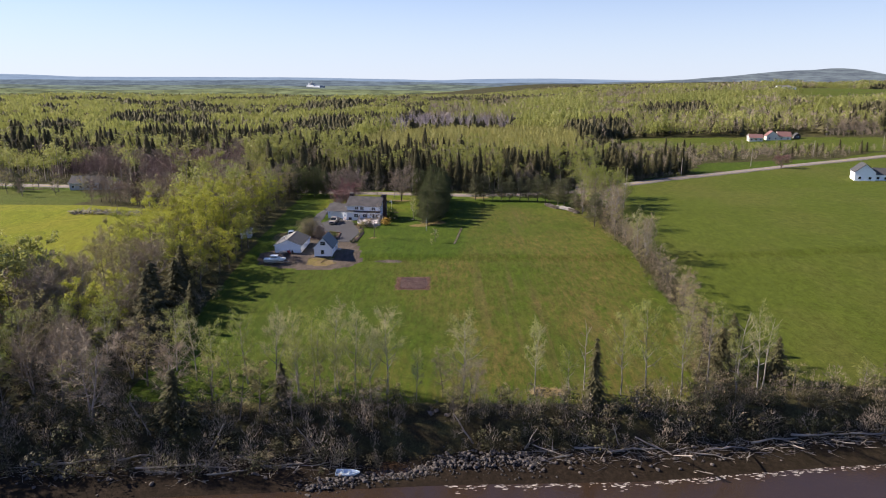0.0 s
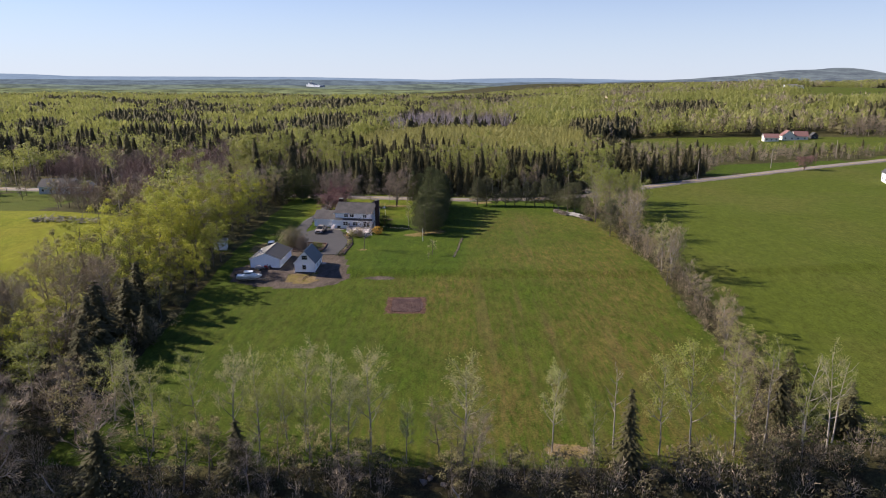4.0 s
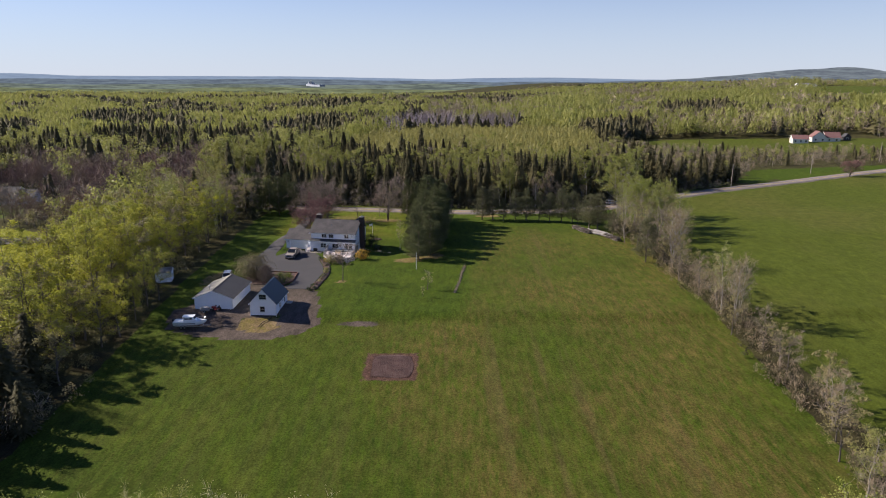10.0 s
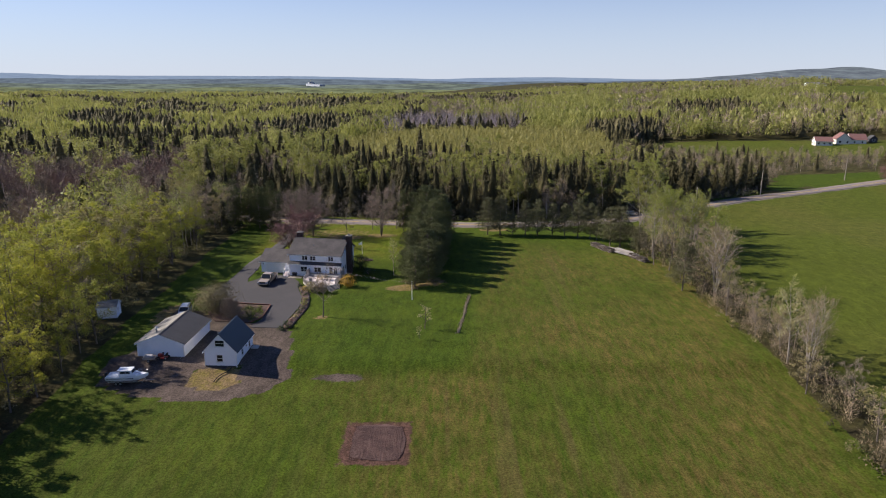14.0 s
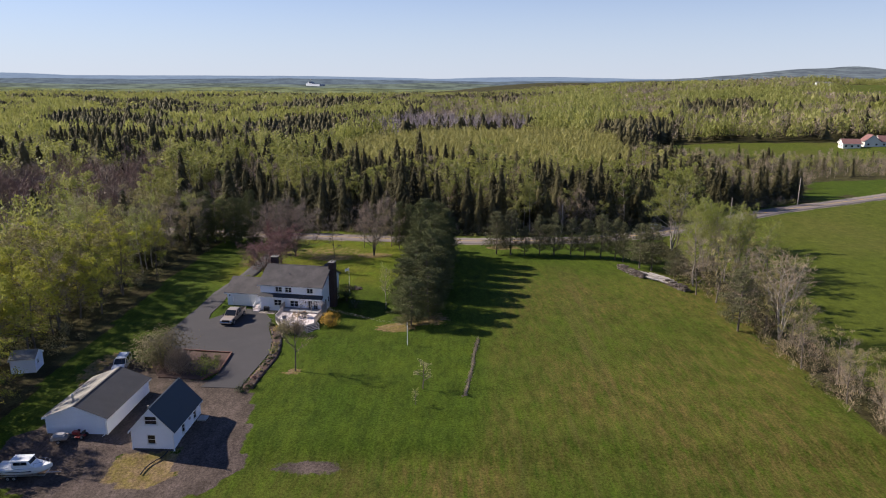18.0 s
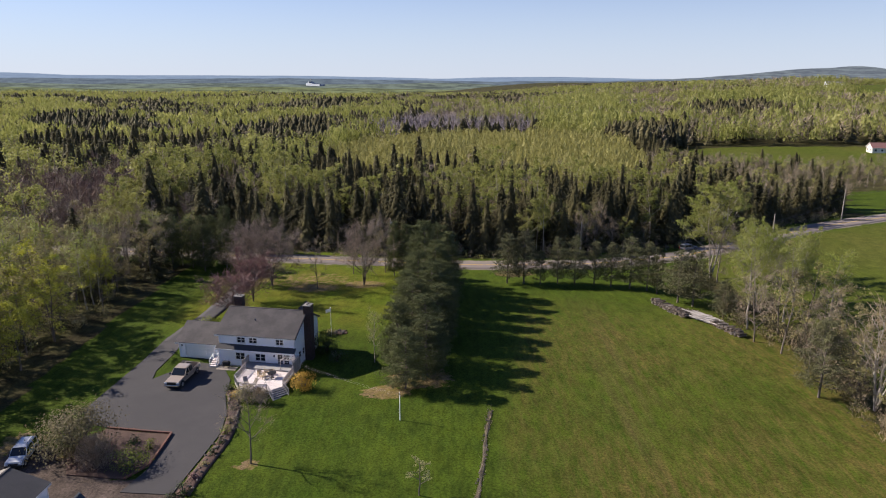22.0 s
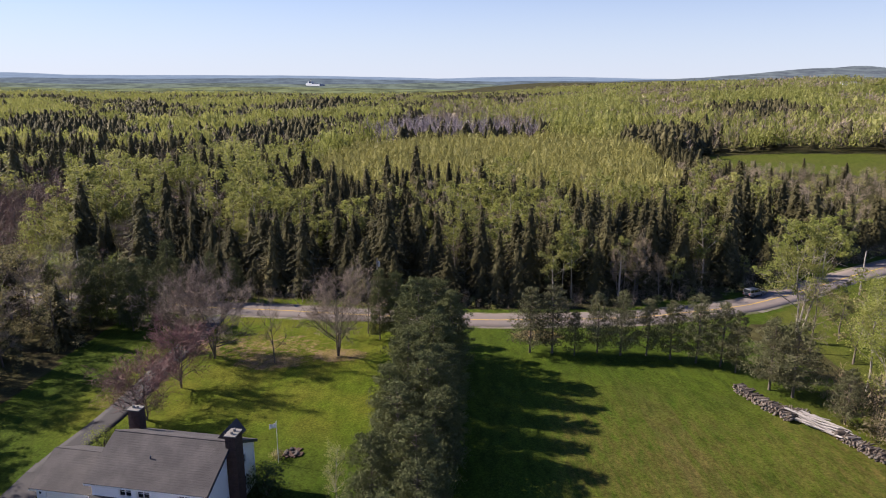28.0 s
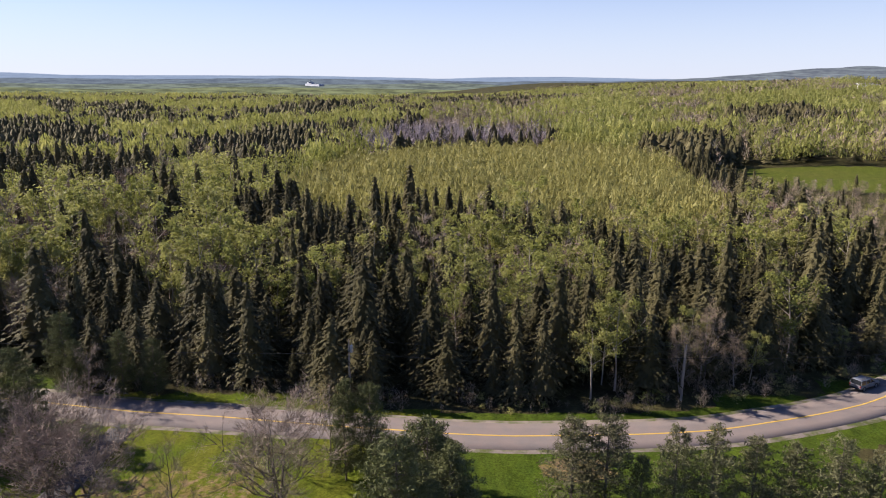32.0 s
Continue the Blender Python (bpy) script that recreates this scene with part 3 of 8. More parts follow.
def puffs(centres, radii, per, size, rng, rise=0.35, squash=0.8, slim=1.0, rough=0.55):
    """Rounded sprays of leaf: small crooked triangles over the upper and outer side of each spray, facing out of it."""
    n = len(centres) * per
    c, r = np.repeat(centres, per, 0), np.repeat(radii, per)[:, None]
    d = rng.normal(size=(n, 3)) + [0, 0, rise]
    d /= np.linalg.norm(d, axis=1)[:, None] + 1e-9
    p = c + d * r * [1, 1, squash] * rng.uniform(0.35, 1.2, (n, 1))
    face = d + rng.normal(0, rough, (n, 3))
    e = np.cross(face, rng.normal(size=(n, 3)))
    e /= np.linalg.norm(e, axis=1)[:, None] + 1e-9
    g = np.cross(face, e)
    g /= np.linalg.norm(g, axis=1)[:, None] + 1e-9
    s = (size * rng.uniform(0.65, 1.4, n))[:, None]
    v = np.stack([p + e * s * 0.7, p - e * s * 0.45 + g * s * slim * rng.uniform(0.4, 0.6, (n, 1)), p - e * s * 0.40 - g * s * slim * rng.uniform(0.4, 0.6, (n, 1))], 1)
    return v.reshape(-1, 3), np.arange(n * 3).reshape(n, 3)


def slivers(starts, ways, length, width, rng):
    """Fine twigs: long thin triangles."""
    n = len(starts)
    side = np.cross(ways, rng.normal(size=(n, 3)))
    side /= np.linalg.norm(side, axis=1)[:, None] + 1e-9
    ln = (length * rng.uniform(0.5, 1.4, n))[:, None]
    w = (width * rng.uniform(0.6, 1.4, n))[:, None]
    v = np.stack([starts - side * w, starts + side * w, starts + ways * ln + rng.normal(size=(n, 3)) * ln * 0.12], 1)
    return v.reshape(-1, 3), np.arange(n * 3).reshape(n, 3)


def conifer(h, r, levels, per, clumps, rng, size=1.0, bare=0.1, power=0.85, droop=0.35, open_=0.0, slim=1.0):
    """A spruce or pine: whorls of drooping boughs, each of several needle clumps. Returns wood and foliage."""
    rows = []
    z0 = h * bare
    for i in range(levels):
        t = (i + rng.uniform(-0.3, 0.3)) / levels
        t = min(max(t, 0), 0.985)
        z = z0 + (h - z0) * t
        big = r * (1 - t) ** power * (0.55 + 0.45 * min(1, t * 5 + 0.35)) * rng.uniform(0.8, 1.15)
        k = max(3, int(round(per * (0.55 + 0.6 * (1 - t)))))
        a0 = rng.uniform(0, 7)
        for j in range(k):
            if rng.uniform() < open_:
                continue
            a = a0 + 2 * math.pi * j / k + rng.uniform(-0.35, 0.35)
            rr = big * rng.uniform(0.68, 1.18) + 0.12
            for s in np.linspace(0.30 if clumps > 1 else 0.6, 1.0, clumps):
                rows.append((a + rng.uniform(-0.16, 0.16), rr * s, z - droop * rr * s * s + rng.uniform(-0.16, 0.16) * size, (1.15 - 0.4 * s) * (0.55 + 0.45 * (1 - t)) * rng.uniform(0.75, 1.25)))
    q = np.array(rows)
    out = np.stack([np.cos(q[:, 0]), np.sin(q[:, 0]), np.zeros(len(q))], 1)
    tan = np.stack([-out[:, 1], out[:, 0], out[:, 2]], 1)
    cen = out * q[:, 1:2] + np.array([0, 0, 1.0]) * q[:, 2:3]
    s = (q[:, 3] * size)[:, None]
    n = len(q)
    up = np.array([0, 0, 1.0])
    hang = rng.uniform(0.10, 0.75, (n, 1))
    tip = cen + out * s * (0.62 + 0.35 * (1 - slim)) + tan * s * rng.uniform(-0.5, 0.5, (n, 1)) - up * s * hang
    le = cen - out * s * 0.30 + tan * s * slim * rng.uniform(0.45, 0.75, (n, 1)) + up * s * rng.uniform(0.05, 0.40, (n, 1))
    ri = cen - out * s * 0.30 - tan * s * slim * rng.uniform(0.45, 0.75, (n, 1)) + up * s * rng.uniform(0.05, 0.40, (n, 1))
    v = np.stack([tip, le, ri], 1).reshape(-1, 3)
    top = np.array([[0.10, 0, h - 0.9], [-0.06, 0.1, h - 0.9], [0.0, 0, h + 0.35]]) * [size, size, 1]
    rings, sides = 5, 6
    zs = np.linspace(z0 + 0.06 * h, h * 0.93, rings)
    ang = np.arange(sides) * 2 * math.pi / sides
    rad = r * 0.50 * (1 - (zs - z0) / (h - z0)) ** power
    cv = np.concatenate([np.column_stack([np.cos(ang + i) * ra * rng.uniform(0.7, 1.2, sides), np.sin(ang + i) * ra * rng.uniform(0.7, 1.2, sides), np.full(sides, zz)]) for i, (ra, zz) in enumerate(zip(rad, zs))])
    ix = np.arange(rings * sides).reshape(rings, sides)
    q0, q1, q2, q3 = ix[:-1], np.roll(ix[:-1], -1, 1), np.roll(ix[1:], -1, 1), ix[1:]
    cf = np.concatenate([np.stack([q0, q1, q2], -1).reshape(-1, 3), np.stack([q0, q2, q3], -1).reshape(-1, 3)])
    fol = merge([(cv, cf), (v, np.arange(n * 3).reshape(n, 3)), (top, np.array([[0, 1, 2]]))])
    lean = rng.uniform(-0.15, 0.15, 2)
    wood = wood_bar([(0, 0, -0.4), (lean[0] * 0.5, lean[1] * 0.5, h * 0.5), (0, 0, h * 0.97)], [0.012 * h + 0.05, 0.008 * h + 0.03, 0.02], 4)
    return wood, fol


def limbs(h, spread, rng, n=9, first=0.3, sub=4, lift=0.9, fork=1, girth=1.0, sides=4):
    """A trunk with limbs and branches. Returns wood, and the outer points with their directions."""
    bars, ends, ways = [], [], []
    for k in range(fork):
        tilt = rng.uniform(-0.05, 0.05, 2) + (rng.uniform(-0.15, 0.15, 2) if fork > 1 else 0)
        zs = np.linspace(-0.4, h * (1.0 if k == 0 else rng.uniform(0.75, 0.95)), 6)
        bend = np.cumsum(rng.normal(0, 0.02 * h, (6, 2)), 0) * 0.6
        stem = np.column_stack([tilt[0] * zs + bend[:, 0] - bend[0, 0], tilt[1] * zs + bend[:, 1] - bend[0, 1], zs])
        r0 = (0.010 * h + 0.04) * girth
        bars.append(wood_bar(stem, np.linspace(r0, 0.02, 6), sides + 1))
        for i in range(n):
            t = first + (0.95 - first) * (i + rng.uniform(0, 0.8)) / n
            base = np.array([np.interp(t * h, zs, stem[:, j]) for j in range(2)] + [t * h])
            a = i * 2.4 + rng.uniform(-0.5, 0.5) + k
            ln = spread * (1.05 - 0.75 * abs(t - first - 0.15)) * rng.uniform(0.7, 1.15)
            up = lift * rng.uniform(0.6, 1.3)
            mid = base + np.array([math.cos(a) * ln * 0.5, math.sin(a) * ln * 0.5, ln * 0.38 * up])
            tip = base + np.array([math.cos(a) * ln, math.sin(a) * ln, ln * up])
            r1 = r0 * (1 - t) * 0.6 + 0.02
            bars.append(wood_bar([base, mid, tip], [r1, r1 * 0.6, 0.012], 3))
            for s in range(sub):
                u = rng.uniform(0.3, 1.0)
                b = mid + (tip - mid) * (u - 0.5) * 2 if u > 0.5 else base + (mid - base) * u * 2
                w = rng.normal(size=3) + np.array([math.cos(a), math.sin(a), 0.7])
                w /= np.linalg.norm(w)
                l2 = ln * rng.uniform(0.25, 0.5)
                e = b + w * l2
                bars.append(wood_bar([b, (b + e) / 2 + rng.normal(0, 0.05 * l2, 3), e], [r1 * 0.5, r1 * 0.3, 0.008], 3))
                for f in (0.45, 0.75, 1.0):
                    ends.append(b + w * l2 * f)
                    ways.append(w)
            ends.append(tip)
            ways.append((tip - base) / np.linalg.norm(tip - base))
    return merge(bars), np.array(ends), np.array(ways)


def leafy(h, spread, rng, sprays=60, per=30, size=0.3, puff=0.8, loose=0.15, **k):
    """A broadleaf tree: sprays of leaf at the ends of its branches, and a few loose leaves between them."""
    wood, ends, ways = limbs(h, spread, rng, **k)
    pick = rng.permutation(len(ends))[:sprays] if sprays <= len(ends) else rng.randint(0, len(ends), sprays)
    c = ends[pick] + rng.normal(0, 0.15, (sprays, 3))
    high = np.interp(c[:, 2] / h, [0.3, 0.7, 1.1], [1.0, 1.0, 0.6])
    few = int(sprays * per * loose)
    strays = ends[rng.randint(0, len(ends), few)] + rng.normal(0, puff * 0.7, (few, 3))
    rr = puff * high * rng.uniform(0.6, 1.3, sprays)
    return wood, merge([puffs(c, rr, per, size, rng), leaves_at(strays, size * 0.8, rng, np.array([0, 0, h * 0.6]))])


def tufted(h, r, rng, levels=14, per=6, tufts=4, needles=14, size=0.4, puff=0.55, bare=0.1, power=0.6, lift=0.25, gaps=0.1, stem=1.0):
    """A pine: whorls of rising boughs, each bearing tufts of needles towards its end."""
    bars = [wood_bar([(0, 0, -0.4), (rng.uniform(-0.2, 0.2), rng.uniform(-0.2, 0.2), h * 0.5), (0, 0, h * 0.97)], [(0.012 * h + 0.05) * stem, (0.008 * h + 0.03) * stem, 0.02], 5)]
    cs, rs = [], []
    for i in range(levels):
        t = min(max((i + rng.uniform(-0.3, 0.3)) / levels, 0.0), 0.97)
        z = h * (bare + (0.98 - bare) * t)
        k = max(3, int(round(per * (0.6 + 0.5 * (1 - t)))))
        a0 = rng.uniform(0, 6.28)
        for j in range(k):
            if rng.uniform() < gaps:
                continue
            a = a0 + 6.283 * j / k + rng.uniform(-0.4, 0.4)
            ln = r * (1 - t) ** power * (0.62 + 0.38 * min(1, t * 4 + 0.25)) * rng.uniform(0.6, 1.15) + 0.25
            o = np.array([math.cos(a), math.sin(a), lift * rng.uniform(0.4, 1.5)])
            side = np.array([-math.sin(a), math.cos(a), 0])
            base = np.array([0, 0, z])
            bars.append(wood_bar([base, base + o * ln * 0.5 - [0, 0, 0.05 * ln], base + o * ln * 0.95], [0.02 + 0.012 * ln, 0.015 + 0.006 * ln, 0.01], 3))
            for s in np.linspace(0.42, 1.0, tufts):
                cs.append(base + o * ln * s + side * rng.uniform(-0.30, 0.30) * ln * s + [0, 0, rng.uniform(-0.1, 0.2)])
                rs.append(puff * rng.uniform(0.65, 1.25) * (0.65 + 0.35 * (1 - t)))
    cs.append(np.array([0, 0, h - 0.3]))
    rs.append(puff * 0.6)
    return merge(bars), puffs(np.array(cs), np.array(rs), needles, size, rng, 0.45, 0.75, 0.30, 0.85)


def twiggy(h, spread, rng, twigs=600, length=0.9, width=0.02, **k):
    wood, ends, ways = limbs(h, spread, rng, **k)
    pick = rng.randint(0, len(ends), twigs)
    w = ways[pick] + rng.normal(0, 0.55, (twigs, 3)) + [0, 0, 0.25]
    w /= np.linalg.norm(w, axis=1)[:, None]
    return wood, slivers(ends[pick] + rng.normal(0, 0.25, (twigs, 3)), w, length, width, rng)


def crown_cloud(h, r, n, size, rng, low=0.35, clumps=10, trunk=True):
    """A far broadleaf crown: leaf clumps gathered about uneven boughs."""
    a, t = rng.uniform(0, 2 * math.pi, clumps), rng.uniform(0, 1, clumps)
    zz = h * (low + (1 - low) * t)
    rr = r * np.sqrt(np.clip(1.05 - (2 * t - 0.9) ** 2, 0.1, 1)) * rng.uniform(0.35, 1.0, clumps)
    cs = np.stack([np.cos(a) * rr, np.sin(a) * rr, zz], 1)
    c = cs[rng.randint(0, clumps, n)] + rng.normal(0, 1, (n, 3)) * [r * 0.28, r * 0.28, h * 0.07]
    v, f = leaves_at(c, size, rng, np.array([0, 0, h * (0.35 + 0.5 * low)]))
    wood = wood_bar([(0, 0, -0.4), (0.1, 0.1, h * 0.5), (0, 0, h * 0.85)], [0.012 * h + 0.03, 0.01 * h, 0.02], 3)
    return wood, (v, f)


def far_dome(h, r, n, size, rng, low=0.35, lobes=6):
    """A far broadleaf crown: small sprays of leaf over a few uneven heads."""
    la, lr = rng.uniform(0, 6.283, lobes), r * rng.uniform(0.25, 0.6, lobes)
    cs = np.stack([np.cos(la) * lr, np.sin(la) * lr, h * rng.uniform(0.5, 0.78, lobes)], 1)
    v, f = puffs(cs, r * rng.uniform(0.45, 0.7, lobes), n // lobes, size, rng, 0.4, 0.28 * h / r, 0.8, 0.5)
    v[:, 2] = np.clip(v[:, 2], h * low * 0.8, h * 1.05)
    wood = wood_bar([(0, 0, -0.4), (0.1, 0.1, h * 0.5), (0, 0, h * 0.8)], [0.012 * h + 0.03, 0.01 * h, 0.02], 3)
    return wood, (v, f)


def spindle(h, r, n, length, width, rng, low=0.25):
    """A slender young tree: upright sprays of leaf about a stem, facing outwards."""
    t, a = rng.uniform(low, 0.97, n), rng.uniform(0, 6.283, n)
    rr = r * rng.uniform(0.45, 1.0, n) * np.sqrt(np.clip(1.08 - (1.9 * t - 1.0) ** 2, 0.06, 1))
    out = np.stack([np.cos(a), np.sin(a), np.zeros(n)], 1)
    tan = np.stack([-out[:, 1], out[:, 0], np.zeros(n)], 1) + rng.normal(0, 0.35, (n, 3))
    c = out * rr[:, None] + np.array([0, 0, 1.0]) * (h * t)[:, None]
    ln, w = (length * rng.uniform(0.6, 1.3, n))[:, None], (width * rng.uniform(0.6, 1.3, n))[:, None]
    up = np.array([0, 0, 1.0]) - out * rng.uniform(0.05, 0.5, (n, 1))
    v = np.stack([c - tan * w - up * ln * 0.4, c + tan * w - up * ln * 0.4, c + up * ln * 0.6], 1).reshape(-1, 3)
    wood = wood_bar([(0, 0, -0.4), (0.05, 0.05, h * 0.5), (0, 0, h * 0.9)], [0.008 * h + 0.02, 0.006 * h + 0.01, 0.01], 3)
    return wood, (v, np.arange(n * 3).reshape(n, 3))


def far_spire(h, r, tiers, sides, rng, bare=0.1):
    """A far conifer: ragged star-shaped tiers of boughs, one above the other, to a point."""
    bits = []
    for i in range(tiers):
        t0, t1 = i / tiers, min(1.0, (i + 1.6) / tiers)
        z0, z1 = h * (bare + (1 - bare) * t0), h * (bare + (1 - bare) * t1)
        long_ = np.arange(sides) % 2 == 0
        rr = r * (1 - t0) ** 0.85 * np.where(long_, rng.uniform(0.7, 1.35, sides), rng.uniform(0.2, 0.5, sides)) + 0.1
        a = np.arange(sides) * 6.283 / sides + rng.uniform(0, 6.28) + rng.uniform(-0.25, 0.25, sides)
        ring = np.column_stack([np.cos(a) * rr, np.sin(a) * rr, z0 + np.where(long_, rng.uniform(-0.07, 0.01, sides), rng.uniform(0.0, 0.04, sides)) * h])
        v = np.vstack([ring, [[rng.uniform(-0.1, 0.1), rng.uniform(-0.1, 0.1), z1]]])
        bits.append((v, np.array([[j, (j + 1) % sides, sides] for j in range(sides)])))
    wood = wood_bar([(0, 0, -0.4), (0, 0, h * 0.4), (0, 0, h * 0.9)], [0.012 * h + 0.05, 0.008 * h, 0.02], 3)
    return wood, merge(bits)


def twig_cloud(h, r, n, rng, width=0.05, low=0.25, spread=0.5):
    """A far leafless crown: upswept slivers about a stem."""
    t = rng.uniform(low, 0.95, n)
    a = rng.uniform(0, 2 * math.pi, n)
    rr = r * rng.uniform(0, 0.6, n) * np.sqrt(np.clip(1.1 - (2 * t - 0.9) ** 2, 0.1, 1))
    st = np.stack([np.cos(a) * rr, np.sin(a) * rr, h * t], 1)
    w = np.stack([np.cos(a) * spread, np.sin(a) * spread, np.ones(n)], 1) + rng.normal(0, 0.35, (n, 3))
    w /= np.linalg.norm(w, axis=1)[:, None]
    wood = wood_bar([(0, 0, -0.4), (0.15, 0.0, h * 0.5), (0, 0.1, h * 0.95)], [0.010 * h + 0.03, 0.007 * h + 0.02, 0.015], 3)
    return wood, slivers(st, w, h * 0.16, width, rng)


def scatter(variants, xyz, yaw, scale, width, pick, tints):
    """Lays copies of the shapes over the land as one array of points and triangles."""
    vs, fs, ts, o = [], [], [], 0
    for k, (v, f) in enumerate(variants):
        sel = np.where(pick == k)[0]
        if not len(sel) or not len(v):
            continue
        c, s = np.cos(yaw[sel])[:, None], np.sin(yaw[sel])[:, None]
        x, y = v[:, 0][None] * (scale * width)[sel][:, None], v[:, 1][None] * (scale * width)[sel][:, None]
        p = np.stack([x * c - y * s + xyz[sel, 0:1], x * s + y * c + xyz[sel, 1:2], v[:, 2][None] * scale[sel][:, None] + xyz[sel, 2:3]], -1)
        m = len(sel)
        vs.append(p.reshape(-1, 3))
        fs.append((f[None] + (np.arange(m) * len(v))[:, None, None] + o).reshape(-1, 3))
        ts.append(np.repeat(tints[sel], len(v)))
        o += m * len(v)
    return np.concatenate(vs), np.concatenate(fs), np.concatenate(ts)


def jittered(x0, x1, y0, y1, step, rng):
    xs, ys = np.meshgrid(np.arange(x0, x1, step), np.arange(y0, y1, step))
    return xs.ravel() + rng.uniform(-0.45, 0.45, xs.size) * step, ys.ravel() + rng.uniform(-0.45, 0.45, xs.size) * step

# ---- the forest beyond the road ----
PLANTATION = [(-64, 460), (-50, 560), (3, 615), (72, 628), (110, 560), (96, 470), (86, 417), (82, 396), (50, 380), (18, 402), (-15, 408), (-38, 404)]
GREY_STAND = [(-52, 622), (-34, 745), (76, 700), (60, 632), (3, 622), (-48, 575)]
DARK_ONE = [(90, 552), (110, 600), (122, 645), (155, 612), (150, 560), (116, 480), (98, 470)]
DARK_TWO = [(195, 700), (232, 800), (330, 885), (300, 760), (225, 655)]
DARK_LEFT = [(-430, 600), (-430, 880), (-315, 1010), (-120, 1110), (-30, 950), (-49, 756), (-60, 470), (-150, 585), (-260, 560)]
PALE_STAND = [(130, 545), (190, 668), (300, 650), (420, 520), (300, 492), (180, 548)]
FARM_SITE = [(205, 462), (268, 448), (284, 524), (215, 528)]
LEFT_HOUSE_SITE = [(-180, 296), (-134, 292), (-140, 330), (-184, 336)]


def growing(x, y):
    """Where trees of the wood stand."""
    ok = np.abs(x) < 0.70 * y + 30
    ok &= valley(x, y) < 0.3
    for poly in FIELDS + [FARM_SITE, LEFT_HOUSE_SITE]:
        ok &= ~inside(poly, x, y)
    ok &= road_distance(x, y) > np.where(x > 30, 9.5, 8.0)
    far_side = ((y > 303) | (x > 90)) & ~((x > 66) & (y < 330))
    west = (x < -84) & (y - shore_shift(x) > 101)
    return ok & (far_side | west)


def evenly(v):
    """Ranks values, so that they fill 0 to 1 evenly."""
    out = np.empty(v.size)
    out[np.argsort(v.ravel())] = np.linspace(0, 1, v.size)
    return out.reshape(v.shape)


def kinds_at(x, y, rng):
    """0 spruce, 1 aspen, 2 leafless, 3 plantation, 4 grey stand, 5 mauve leafless."""
    u = rng.uniform(size=x.shape)
    c = evenly(fractal(x, y, 24, 61) + rng.uniform(-0.07, 0.07, x.shape))
    big = evenly(fractal(x, y, np.where(y > 750, 80, 50), 21) + rng.uniform(-0.03, 0.03, x.shape))
    k = np.where(big < 0.36, 0, np.where(big < 0.45, 2, 1))
    upland = (x > -20) & (y > 690) & (y < 1300)
    k = np.where(upland, np.where(big < 0.05, 0, np.where(big < 0.48, 2, 1)), k)
    k = np.where(y > 1300, np.where(big < 0.22, 0, np.where(big < 0.48, 2, 1)), k)
    belt = (y < 385) & (x > -62)
    k = np.where(belt, np.where(c < 0.84, 0, np.where(c < 0.91, 1, np.where(u < 0.6, 2, 5))), k)
    k = np.where(belt & (road_distance(x, y) > 31), np.where(c < 0.64, 0, np.where(c < 0.88, 1, np.where(u < 0.6, 2, 5))), k)
    k = np.where(belt & (x > 30) & (y < 345), np.where(c < 0.80, 0, np.where(c < 0.84, 1, np.where(u < 0.75, 2, 5))), k)
    k = np.where(belt & (y > 348), np.where(c < 0.50, 0, np.where(c < 0.90, 1, np.where(u < 0.6, 2, 5))), k)
    leftw = (x < -62) & (y < 470)
    k = np.where(leftw, np.where(c < 0.58, 1, np.where(c < 0.88, 0, np.where(u < 0.6, 2, 5))), k)
    k = np.where(leftw & (y < 290), np.where(c < 0.5, 1, np.where(u < 0.5, 2, 5)), k)
    red = (x < -95) & (x > -190) & (y > 268) & (y < 385)
    k = np.where(red, np.where(c < 0.70, 5, np.where(c < 0.86, 2, np.where(u < 0.9, 1, 0))), k)
    rightw = (x > 88) & (y < 520)
    k = np.where(rightw, np.where(u < np.interp(x, [88, 120], [0.6, 0.12]), 0, np.where(u < 0.42, 1, 2)), k)
    k = np.where(inside(PALE_STAND, x, y), np.where(u < 0.12, 0, np.where(u < 0.45, 1, 2)), k)
    k = np.where(inside(DARK_LEFT, x, y), np.where(big < 0.50, 0, np.where(big < 0.57, 2, 1)), k)
    k = np.where(inside(DARK_ONE, x, y) | inside(DARK_TWO, x, y), np.where(u < 0.93, 0, 2), k)
    k = np.where(inside(GREY_STAND, x, y), np.where(u < 0.9, 4, 0), k)
    k = np.where(inside(PLANTATION, x, y), 3, k)
    return k


SHAPES = {}
rng = np.random.RandomState(3)
